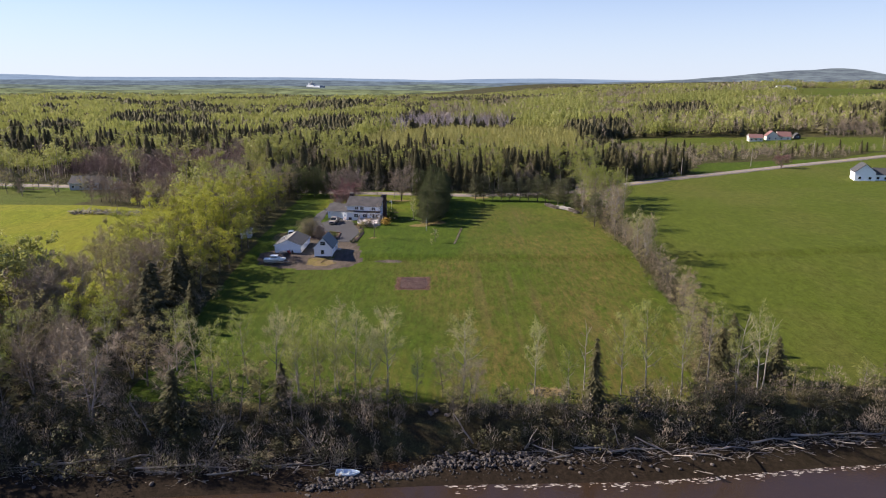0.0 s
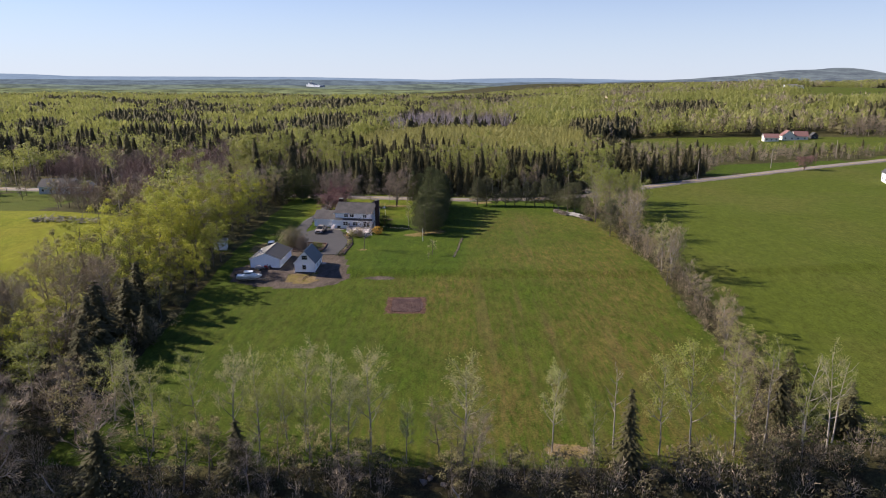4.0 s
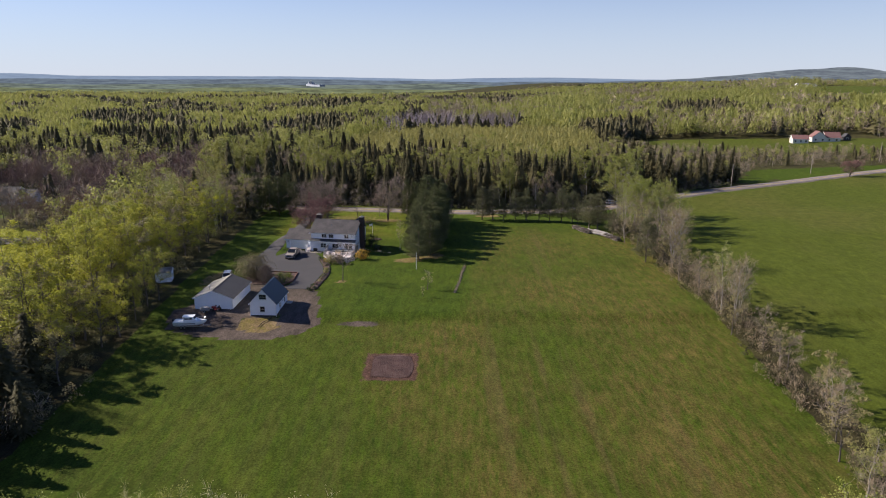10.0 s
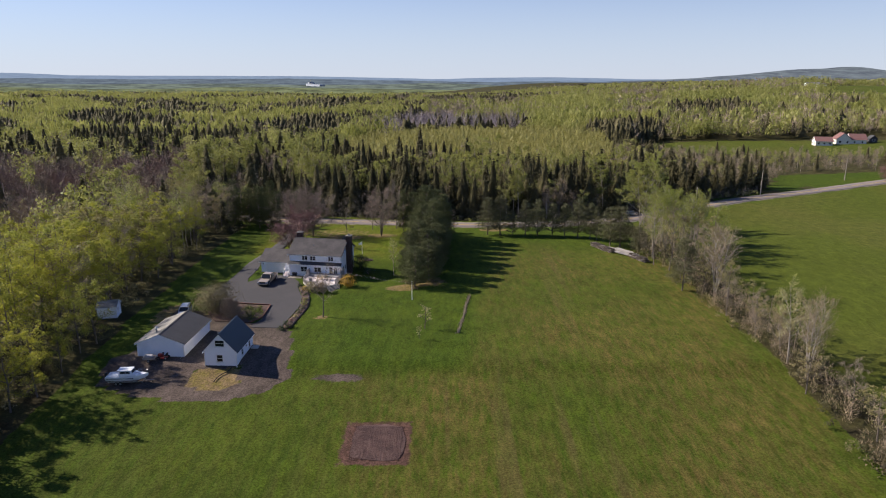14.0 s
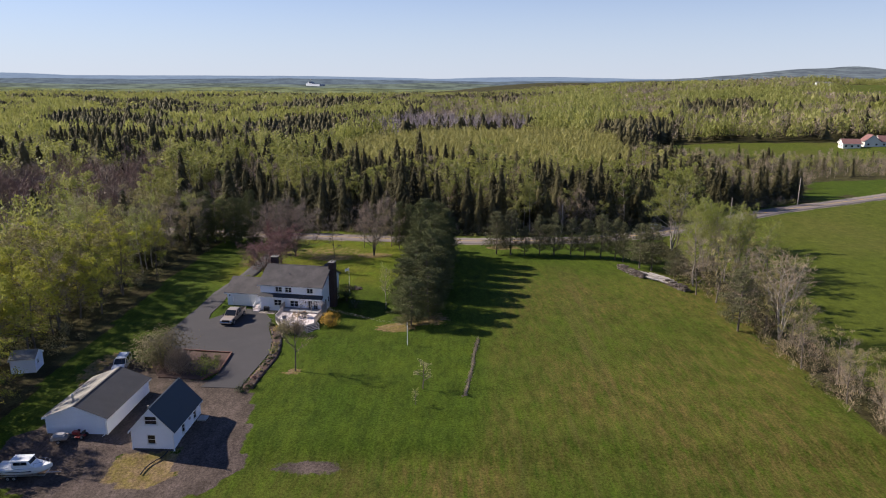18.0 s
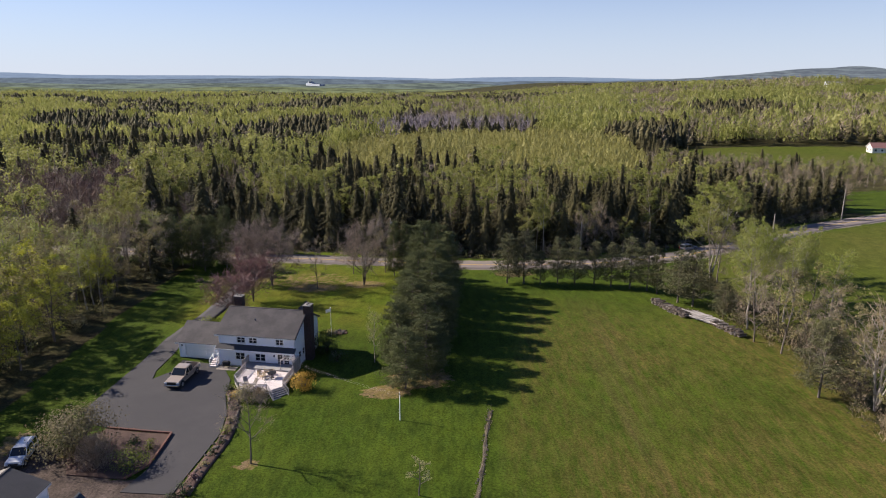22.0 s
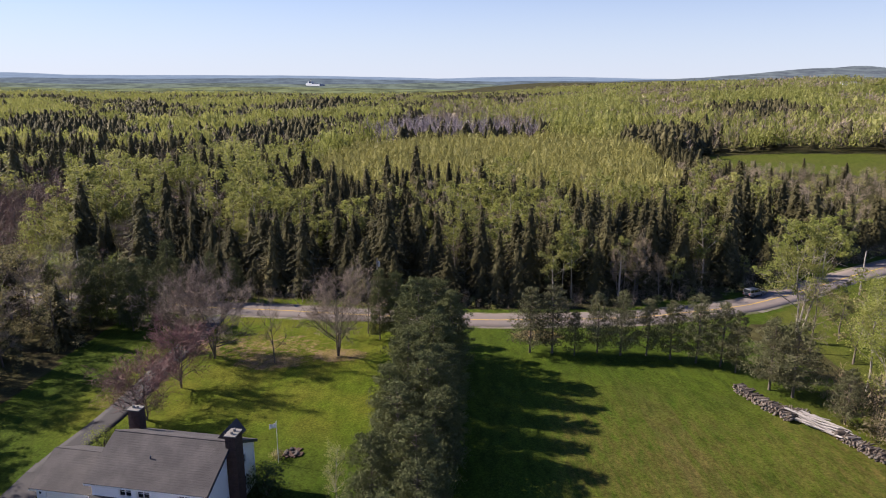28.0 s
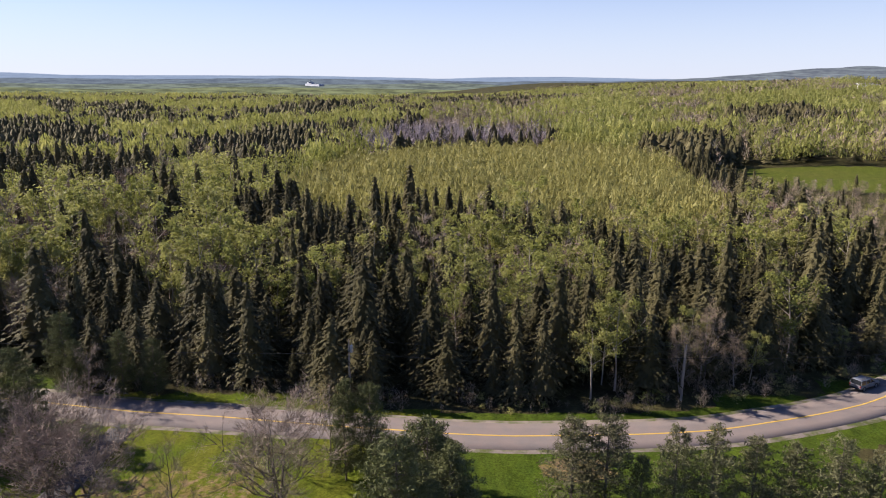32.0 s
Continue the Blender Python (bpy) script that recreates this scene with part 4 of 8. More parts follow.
# (wood, foliage) of each kind at five grades, from near to far
SHAPES[0] = [[conifer(14.4, 5.0, 29, 9, 7, rng, 0.56, 0.05, 0.95, 0.26, 0.15, 0.65) for _ in range(9)], [conifer(14.4, 4.9, 19, 8, 4, rng, 0.90, 0.05, 0.92, 0.30, 0.12, 0.6) for _ in range(7)], [conifer(13.2, 4.5, 14, 8, 3, rng, 1.1, 0.1, 0.75, 0.35, 0.08, 0.7) for _ in range(6)], [far_spire(12.6, 4.7, 7, 9, rng, 0.12) for _ in range(7)], [far_spire(11.6, 4.8, 4, 7, rng, 0.22) for _ in range(6)]]
SHAPES[1] = [[leafy(13.5, 3.4, rng, 60, 26, 0.25, 0.95, 0.35, n=9, first=0.3, sub=4, sides=3) for _ in range(6)], [leafy(13.5, 3.4, rng, 40, 18, 0.36, 1.1, 0.3, n=7, first=0.3, sub=3, sides=3) for _ in range(6)], [far_dome(13.5, 3.5, 120, 0.60, rng, 0.25) for _ in range(7)], [spindle(13.0, 3.2, 60, 1.5, 0.36, rng, 0.35) for _ in range(7)], [spindle(12.2, 4.9, 46, 1.4, 0.42, rng, 0.42) for _ in range(7)]]
SHAPES[2] = [[twiggy(11, 2.8, rng, 900, 0.9, 0.022, n=8, first=0.25, sub=4, sides=3) for _ in range(5)], [twiggy(11, 2.7, rng, 260, 1.2, 0.04, n=5, first=0.3, sub=2, sides=3) for _ in range(5)], [twig_cloud(10.0, 4.4, 230, rng, 0.062, 0.2, 0.9) for _ in range(5)], [twig_cloud(11.5, 3.0, 44, rng, 0.13, 0.3) for _ in range(4)], [twig_cloud(11.5, 4.2, 22, rng, 0.26, 0.35) for _ in range(3)]]
SHAPES[3] = [[spindle(8.0, 1.5, 46, 1.0, 0.22, rng, 0.30) for _ in range(7)]] * 5
SHAPES[4] = [[twig_cloud(12, 1.7, 46, rng, 0.10, 0.15) for _ in range(4)]] * 5
SHAPES[5] = SHAPES[2]
NAMES = {0: ("spruce_wood", SPRUCE, "dense dark green spruce wood beyond the road"), 1: ("aspen_wood", ASPEN, "bright yellow-green aspen wood in young spring leaf"),
         2: ("leafless_wood", TWIG, "grey-brown leafless hardwood trees among the spruces"), 3: ("young_plantation", SAPLING, "low even plantation of yellow-green young trees"),
         4: ("grey_stand", TWIG_GREY, "stand of bare mauve-grey trees behind the plantation"), 5: ("budding_wood", TWIG_MAUVE, "mauve-brown hardwoods in bud among the spruces")}


def grow():
    rng = np.random.RandomState(11)
    spots = []
    for (x0, x1, y0, y1, step, lod) in ((-100, 100, 290, 336, 5.0, 0), (-115, 115, 336, 410, 5.0, 1), (-135, -84, 88, 160, 4.2, 1), (-420, 420, 160, 520, 4.9, 2), (-600, 600, 520, 800, 4.4, 3), (-1250, 1250, 800, 1800, 7.2, 4), (-1900, 1900, 1800, 2700, 15.0, 4)):
        x, y = jittered(x0, x1, y0, y1, step, rng)
        ok = growing(x, y)
        if lod == 2:
            ok &= ~((np.abs(x) < 115) & (y > 336) & (y < 410)) & ~((np.abs(x) < 100) & (y > 290) & (y <= 336)) & ~((x > -135) & (x < -84) & (y < 160))
        x, y = x[ok], y[ok]
        spots.append((x, y, np.full(len(x), lod)))
    x, y = jittered(-70, 115, 378, 630, 2.5, rng)
    ok = inside(PLANTATION, x, y)
    pl = (x[ok], y[ok])
    x, y, lod = (np.concatenate(c) for c in zip(*spots))
    kind = kinds_at(x, y, rng)
    keep = kind != 3
    x, y, lod, kind = x[keep], y[keep], lod[keep], kind[keep]
    x, y = np.concatenate([x, pl[0]]), np.concatenate([y, pl[1]])
    lod, kind = np.concatenate([lod, np.zeros(len(pl[0]), int)]), np.concatenate([kind, np.full(len(pl[0]), 3)])
    z = height(x, y)
    n = len(x)
    scale = np.clip(rng.normal(0.98, 0.22, n), 0.45, 1.45) * (0.85 + 0.3 * fractal(x, y, 45, 77))
    scrub = (x > 92) & (y > 318) & (y < 505) & (x < 330)
    scale = np.where(scrub, scale * np.interp(x, [92, 125], [0.85, 0.42]), scale)
    scale = np.where((kind == 0) & (lod > 2), scale * 0.97, np.where((kind == 0) & (lod == 2), scale * 1.08, scale))
    front = (road_distance(x, y) < 13) & (kind != 3)
    scale = np.where(front, scale * rng.uniform(0.45, 0.95, n), scale)
    scale = np.where(lod == 4, scale * 1.05, scale)
    broad = y > 1800
    yaw, width = rng.uniform(0, 6.28, n), rng.uniform(0.8, 1.2, n)
    width = np.where((lod < 2) & (kind == 0), width * rng.uniform(0.9, 1.3, n), width)
    width = np.where((lod == 4) & (kind == 0), width * 1.15, width)
    width = np.where(broad, width * 2.6, width)
    tints = np.clip(rng.normal(0.5, 0.34, n) * 0.6 + fractal(x, y, 55, 91) * 0.4, 0, 1)
    for k, (name, leaf, label) in NAMES.items():
        fo, wo = [], []
        for level in range(5):
            sel = (kind == k) & (lod == level)
            if not sel.any():
                continue
            sh = SHAPES[k][level]
            pick = rng.randint(0, len(sh), sel.sum())
            xyz = np.column_stack([x[sel], y[sel], z[sel]])
            fo.append(scatter([s[1] for s in sh], xyz, yaw[sel], scale[sel], width[sel], pick, tints[sel]))
            if level < 3 and k != 3:
                wo.append(scatter([s[0] for s in sh], xyz, yaw[sel], scale[sel], width[sel], pick, tints[sel]))
        for sub, arrs, material in (("foliage", fo, leaf), ("trunks", wo, BIRCH if k in (1,) else BARK)):
            if not arrs:
                continue
            off = np.cumsum([0] + [len(a[0]) for a in arrs])
            v = np.concatenate([a[0] for a in arrs])
            f = np.concatenate([a[1] + o for a, o in zip(arrs, off)])
            t = np.concatenate([a[2] for a in arrs])
            me = mesh_of(sub, v, f, material, t, smooth_faces=False)
            if sub == "foliage":
                root = tagged(new(name, me), label, "forest", kind="stuff")
            else:
                part("trunks", me, material, root)


grow()

# ---- buildings ----


def wall_mesh(length, high, thick, openings, place, peak=0.0):
    """An upright wall of that length with holes for openings (x0, x1, z0, z1), the outer face towards -y; peak: a gable on top."""
    xs = sorted({0.0, length, *(v for o in openings for v in o[:2])})
    zs = sorted({-0.6, high, *(v for o in openings for v in o[2:])})
    bm = bmesh.new()
    for x0, x1 in zip(xs, xs[1:]):
        for z0, z1 in zip(zs, zs[1:]):
            mx, mz = (x0 + x1) / 2, (z0 + z1) / 2
            if not any(o[0] < mx < o[1] and o[2] < mz < o[3] for o in openings):
                box(x0, x1, 0, thick, z0, z1, bm=bm)
    if peak:
        solid([(0, 0, high), (length, 0, high), (length / 2, 0, peak)], (0, thick, 0), bm)
    bmesh.ops.remove_doubles(bm, verts=bm.verts[:], dist=1e-5)
    seen = {}
    for f in bm.faces:
        seen.setdefault(frozenset(v.index for v in f.verts), []).append(f)
    bmesh.ops.delete(bm, geom=[f for fs in seen.values() if len(fs) > 1 for f in fs], context="FACES")
    bm.transform(place)
    return bm


def board_siding():
    m = mat("white_clapboard", (0.88, 0.90, 0.94), 0.5, vary=0.05, scale=0.5, fine=5.0, bump=0.0)
    nt = m.node_tree
    geo = nt.nodes.new("ShaderNodeNewGeometry")
    wave = nt.nodes.new("ShaderNodeTexWave")
    wave.bands_direction, wave.wave_profile = "Z", "SAW"
    wave.inputs["Scale"].default_value = 1.9
    nt.links.new(geo.outputs["Position"], wave.inputs["Vector"])
    b = nt.nodes.new("ShaderNodeBump")
    b.inputs["Strength"].default_value, b.inputs["Distance"].default_value = 0.7, 0.03
    nt.links.new(wave.outputs["Fac"], b.inputs["Height"])
    nt.links.new(b.outputs[0], nt.nodes["Principled BSDF"].inputs["Normal"])
    return m


CLAPBOARD = board_siding()


def window(parent, place, x0, x1, z0, z1, sashes=2, bars=2, trim=None):
    """A window in a hole of a wall: frame, sill and a pane for each sash, with glazing bars."""
    w, h = x1 - x0, z1 - z0
    t = 0.09
    bm = bmesh.new()
    for a in ((x0 - t, x1 + t, z1, z1 + t), (x0 - t, x0, z0, z1), (x1, x1 + t, z0, z1), (x0 - t, x1 + t, z0 - t, z0)):
        box(a[0], a[1], -0.045, 0.06, a[2], a[3], bm=bm)
    bm.transform(place)
    win = part("window", bm, trim or TRIM, parent)
    for s in range(sashes):
        a, b = x0 + w * s / sashes, x0 + w * (s + 1) / sashes
        bm = box(a + 0.03, b - 0.03, 0.05, 0.07, z0 + 0.03, z1 - 0.03)
        bm.transform(place)
        part("pane", bm, GLASS, win)
        bm = box(b - 0.04, b + 0.04, 0.0, 0.06, z0, z1) if s < sashes - 1 else box(a, b, 0.02, 0.05, z0 + h / 2 - 0.02, z0 + h / 2 + 0.02)
        if bars > 1 and s < sashes - 1:
            box(a, b, 0.02, 0.05, z0 + h / 2 - 0.02, z0 + h / 2 + 0.02, bm=bm)
        bm.transform(place)
        part("glazing_bar", bm, trim or TRIM, win)
    bm = box(x0 - t - 0.03, x1 + t + 0.03, -0.10, 0.02, z0 - t - 0.05, z0 - t)
    bm.transform(place)
    part("sill", bm, trim or TRIM, win)
    return win


def roof_slope(parent, corners, material, thick=0.14, name="roof"):
    """One slope of a roof: four corners, eave first, given thickness upwards."""
    a, b, c, d = (Vector(p) for p in corners)
    n = (b - a).cross(d - a).normalized()
    if n.z < 0:
        n = -n
    return part(name, solid([a, b, c, d], n * thick), material, parent)


def course_lines(parent, corners, material, rows):
    """The shingle courses of a slope: thin overlapping strips from eave to ridge."""
    a, b, c, d = (Vector(p) for p in corners)
    n = (b - a).cross(d - a).normalized()
    if n.z < 0:
        n = -n
    for i in range(rows):
        t0, t1 = i / rows, (i + 1.02) / rows
        p = [a.lerp(d, t0) + n * 0.153, b.lerp(c, t0) + n * 0.153, b.lerp(c, min(t1, 1)) + n * 0.142, a.lerp(d, min(t1, 1)) + n * 0.142]
        part("shingle_course", solid(p, n * 0.008), material, parent)


def bars(name, parent, material, segs, w=0.06):
    """Square bars from point to point, as one part each."""
    for p, q in segs:
        part(name, tube([p, q], w, 4), material, parent)


def chimney(parent, x0, x1, y0, y1, z0, z1, name="chimney"):
    core = part(name, box(x0 + 0.012, x1 - 0.012, y0 + 0.012, y1 - 0.012, z0, z1), MORTAR, parent, "dark brown brick chimney")
    bm = bmesh.new()
    rng = random.Random(4)
    z, odd = max(z0, 0.0), 0
    while z < z1 - 0.08:
        for (ax, ay, bx, by) in ((x0, y0, x1, y0), (x1, y0, x1, y1), (x1, y1, x0, y1), (x0, y1, x0, y0)):
            L = math.hypot(bx - ax, by - ay)
            n = max(2, int(L / 0.30))
            ux, uy = (bx - ax) / L, (by - ay) / L
            for k in range(n):
                s0, s1 = L * k / n, L * (k + 1) / n - 0.015
                o = 0.02 + rng.uniform(0, 0.006)
                px, py = uy * o, -ux * o
                pts = [(ax + ux * s0 + px, ay + uy * s0 + py, z), (ax + ux * s1 + px, ay + uy * s1 + py, z), (ax + ux * s1 + px, ay + uy * s1 + py, z + 0.13), (ax + ux * s0 + px, ay + uy * s0 + py, z + 0.13)]
                solid(pts, (-px, -py, 0), bm)
        z += 0.145
    part("brickwork", bm, BRICK, core)
    part("cap", box(x0 - 0.08, x1 + 0.08, y0 - 0.08, y1 + 0.08, z1, z1 + 0.10, 0.02), mat("sooty_concrete", (0.20, 0.185, 0.17), 0.9, vary=0.3, scale=2, fine=10), core, "grey concrete chimney cap")
    for f in (0.3, 0.7):
        cx, cy = x0 + (x1 - x0) * (f if x1 - x0 > y1 - y0 else 0.5), y0 + (y1 - y0) * (f if y1 - y0 >= x1 - x0 else 0.5)
        part("flue", tube([(cx, cy, z1 + 0.05), (cx, cy, z1 + 0.38)], 0.13, 10), MATS["sooty_concrete"], core)


def face(kind, w, d, x=0.0, y=0.0):
    """The pose of a wall: front, back, left or right side of a w by d plan."""
    if kind == "front":
        return Matrix.Translation((x, y, 0))
    if kind == "back":
        return Matrix.Translation((x + w, y + d, 0)) @ Matrix.Rotation(math.pi, 4, "Z")
    if kind == "right":
        return Matrix.Translation((x + w, y, 0)) @ Matrix.Rotation(math.pi / 2, 4, "Z")
    return Matrix.Translation((x, y + d, 0)) @ Matrix.Rotation(-math.pi / 2, 4, "Z")


def shell(parent, w, d, high, peak, material, holes, gables=("left", "right"), x=0.0, y=0.0, trim=None, thick=0.18):
    """Four walls with windows; the side walls butt against the front and back."""
    for kind in ("front", "back", "left", "right"):
        across = kind in ("front", "back")
        length = w if across else d - 2 * thick
        place = face(kind, w, d, x, y) @ Matrix.Translation((0 if across else thick, 0, 0))
        hs = holes.get(kind, [])
        part("wall", wall_mesh(length, high, thick, [h[:4] for h in hs if h[2] < high], place, 0.0), material, parent)
        if kind in gables:
            full = w if across else d
            bm = solid([(0, 0, high), (full, 0, high), (full / 2, 0, peak)], (0, thick, 0))
            gl = [h for h in hs if h[2] > high]
            bm.transform(face(kind, w, d, x, y))
            part("gable", bm, material, parent)
        for h in hs:
            extra = h[4] if len(h) > 4 else {}
            pl = place if h[2] <= high else face(kind, w, d, x, y) @ Matrix.Translation((0, -0.08, 0))
            window(parent, pl, *h[:4], trim=trim, **extra)
    for cx, cy in ((x, y), (x + w, y), (x, y + d), (x + w, y + d)):
        part("corner_board", box(cx - 0.06, cx + 0.06, cy - 0.06, cy + 0.06, -0.5, high), TRIM, parent)


def gable_roof_x(parent, w, d, high, peak, material, over=0.35, x=0.0, y=0.0, rows=0, trim=TRIM):
    """Both slopes of a roof whose ridge runs along x, with fascia boards and rakes."""
    s = (peak - high) / (d / 2)
    e = high - s * over
    f = [(x - over, y - over, e), (x + w + over, y - over, e), (x + w + over, y + d / 2, peak), (x - over, y + d / 2, peak)]
    g = [(x - over, y + d + over, e), (x + w + over, y + d + over, e), (x + w + over, y + d / 2, peak), (x - over, y + d / 2, peak)]
    for c in (f, g):
        roof_slope(parent, c, material)
        if rows:
            course_lines(parent, c, material, rows)
    part("ridge_cap", box(x - over, x + w + over, y + d / 2 - 0.12, y + d / 2 + 0.12, peak + 0.13, peak + 0.19, 0.02), material, parent)
    for yy, q in ((y - over, -0.03), (y + d + over, 0.03)):
        part("fascia", box(x - over, x + w + over, yy + min(q, 0), yy + max(q, 0), e - 0.12, e + 0.12), TRIM, parent)
    for xx in (x - over, x + w + over):
        for y0, y1 in ((y - over, y + d / 2), (y + d + over, y + d / 2)):
            part("bargeboard", solid([(xx - 0.03, y0, e - 0.14), (xx - 0.03, y1, peak - 0.14), (xx - 0.03, y1, peak + 0.12), (xx - 0.03, y0, e + 0.12)], (0.06, 0, 0)), trim, parent)


def gable_roof_y(parent, w, d, high, peak, materials, over=0.3, rows=0, trim=TRIM):
    """Both slopes of a roof whose ridge runs along y, the gable towards -y."""
    s = (peak - high) / (w / 2)
    e = high - s * over
    f = [(-over, -over, e), (-over, d + over, e), (w / 2, d + over, peak), (w / 2, -over, peak)]
    g = [(w + over, -over, e), (w + over, d + over, e), (w / 2, d + over, peak), (w / 2, -over, peak)]
    for c, m in ((f, materials[0]), (g, materials[1])):
        roof_slope(parent, c, m)
        if rows:
            course_lines(parent, c, m, rows)
    part("ridge_cap", box(w / 2 - 0.12, w / 2 + 0.12, -over, d + over, peak + 0.12, peak + 0.18, 0.02), materials[1], parent)
    for yy in (-over, d + over):
        for x0, x1 in ((-over, w / 2), (w + over, w / 2)):
            part("bargeboard", solid([(x0, yy - 0.03, e - 0.10), (x1, yy - 0.03, peak - 0.10), (x1, yy - 0.03, peak + 0.12), (x0, yy - 0.03, e + 0.12)], (0, 0.06, 0)), trim, parent)
    for xx in (-over, w + over):
        part("fascia", box(xx - 0.03, xx + 0.03, -over, d + over, e - 0.12, e + 0.10), TRIM, parent)


# ---- the house ----
HOUSE = pose(-33.3, 231.1, 2.12, 0, 0, -9.9)
house = thing("house", "white two-storey clapboard house with a grey shingle roof", "house", at=HOUSE)
W, D = 11.7, 9.6
lower_front = [(2.6, 4.0, 1.15, 2.2), (5.7, 7.2, 1.15, 2.2)]
bm = wall_mesh(W, 2.85, 0.18, lower_front + [(9.0, 11.0, 0.55, 2.5)], Matrix.Identity(4))
part("wall", bm, CLAPBOARD, house, "white clapboard lower wall")
for o in lower_front:
    window(house, Matrix.Identity(4), *o, sashes=2)
# glazed double doors to the deck
door = part("patio_door", box(8.92, 11.08, -0.03, 0.06, 2.5, 2.6), TRIM, house, "white glazed double patio doors")
for k in range(2):
    a = 9.02 + k * 0.99
    bm = bmesh.new()
    for q in ((a, a + 0.13, 0.55, 2.5), (a + 0.84, a + 0.97, 0.55, 2.5), (a + 0.13, a + 0.84, 2.36, 2.5), (a + 0.13, a + 0.84, 0.55, 0.80)):
        box(q[0], q[1], 0.02, 0.08, q[2], q[3], bm=bm)
    for j in range(1, 4):
        box(a + 0.13, a + 0.84, 0.035, 0.06, 0.8 + j * 0.39 - 0.015, 0.8 + j * 0.39 + 0.015, bm=bm)
    box(a + 0.47, a + 0.50, 0.035, 0.06, 0.8, 2.36, bm=bm)
    part("door_leaf", bm, TRIM, door)
    part("pane", box(a + 0.13, a + 0.84, 0.06, 0.075, 0.80, 2.36), GLASS, door)
part("door_lamp", box(8.55, 8.72, -0.16, 0.0, 1.95, 2.25, 0.03), NAVY, house, "small black wall lamp")
# upper storey
upper_front = [(2.9, 4.1, 3.72, 4.62), (4.75, 5.95, 3.72, 4.62), (8.9, 10.0, 3.72, 4.62)]
up = Matrix.Translation((0, 0.2, 0))
bm = wall_mesh(W, 5.05, 0.18, upper_front + [(0, W, -0.6, 2.85)], up)
part("wall", bm, CLAPBOARD, house, "white clapboard upper wall")
for o in upper_front:
    window(house, up, *o, sashes=2)
part("pent_roof", solid([(-0.25, -0.62, 2.72), (W + 0.25, -0.62, 2.72), (W + 0.25, 0.2, 3.28), (-0.25, 0.2, 3.28)], (0, 0.0, 0.14)), SHINGLE_DARK, house, "narrow dark pent roof between the storeys")
part("fascia", box(-0.25, W + 0.25, -0.66, -0.62, 2.62, 2.86), TRIM, house)
right_holes = [(1.5, 2.4, 1.2, 2.2), (3.0, 3.8, 1.2, 2.2), (6.6, 7.6, 1.2, 2.2), (6.6, 7.6, 3.7, 4.6)]
left_holes = [(3.0, 4.0, 3.7, 4.6), (6.2, 7.2, 3.7, 4.6)]
back_holes = [(2, 3.2, 1.1, 2.2), (5, 6, 0.2, 2.3), (8.2, 9.4, 1.1, 2.2), (2, 3.2, 3.7, 4.6), (5, 6.2, 3.7, 4.6), (8.2, 9.4, 3.7, 4.6)]
for kind, hs in (("right", right_holes), ("left", left_holes), ("back", back_holes)):
    across = kind == "back"
    off = 0 if across else 0.18
    pl = face(kind, W, D) @ Matrix.Translation((off, 0, 0))
    part("wall", wall_mesh(W if across else D - 0.36, 5.05, 0.18, hs, pl), CLAPBOARD, house)
    for o in hs:
        window(house, pl, *o, sashes=2 if o[1] - o[0] > 0.95 else 1)
    if not across:
        bm = solid([(0, 0, 5.05), (D, 0, 5.05), (D / 2, 0, 7.45)], (0, 0.18, 0))
        bm.transform(face(kind, W, D))
        part("gable", bm, CLAPBOARD, house)
gable_roof_x(house, W, D, 5.05, 7.45, SHINGLE, 0.35, rows=22, trim=NAVY)
for cx, cy in ((0, 0), (W, 0), (0, D), (W, D)):
    part("corner_board", box(cx - 0.07, cx + 0.07, cy - 0.07, cy + 0.07, -0.5, 5.0 if cy else 2.6), TRIM, house)
chimney(house, W + 0.02, W + 1.05, 4.1, 5.5, -0.5, 8.5)
chimney(house, -1.3, -0.05, D - 1.4, D - 0.4, -0.5, 7.9)
part("vent_pipe", tube([(4.9, 2.4, 6.1), (4.9, 2.4, 6.75)], 0.06, 8), NAVY, house)
part("rear_dormer", solid([(9.2, D - 3.2, 6.3), (11.2, D - 3.2, 6.3), (10.2, D - 3.2, 7.5)], (0, 3.0, 0)), SHINGLE, house)
part("foundation", box(-0.04, W + 0.04, -0.04, D + 0.04, -0.8, 0.18), CONCRETE, house)

# attached garage
GW, GD = 7.3, 7.2
garage = thing("attached_garage", "white garage with a grey shingle roof joined to the house", "garage", at=HOUSE @ Matrix.Translation((-GW - 0.02, 1.5, 0)))
bm = wall_mesh(GW, 2.75, 0.18, [(1.1, 5.6, 0.15, 2.4)], Matrix.Identity(4))
part("wall", bm, CLAPBOARD, garage)
gd = part("garage_door", box(1.12, 5.58, 0.06, 0.10, 0.15, 2.38), TRIM, garage, "wide white panelled garage door")
for r in range(4):
    for c in range(4):
        part("door_panel", box(1.2 + c * 1.1, 2.2 + c * 1.1, 0.035, 0.07, 0.22 + r * 0.54, 0.68 + r * 0.54, 0.01), TRIM, gd)
bm = bmesh.new()
for q in ((1.0, 1.1, 0.15, 2.5), (5.6, 5.7, 0.15, 2.5), (1.1, 5.6, 2.4, 2.5)):
    box(q[0], q[1], -0.04, 0.05, q[2], q[3], bm=bm)
part("door_frame", bm, TRIM, garage)
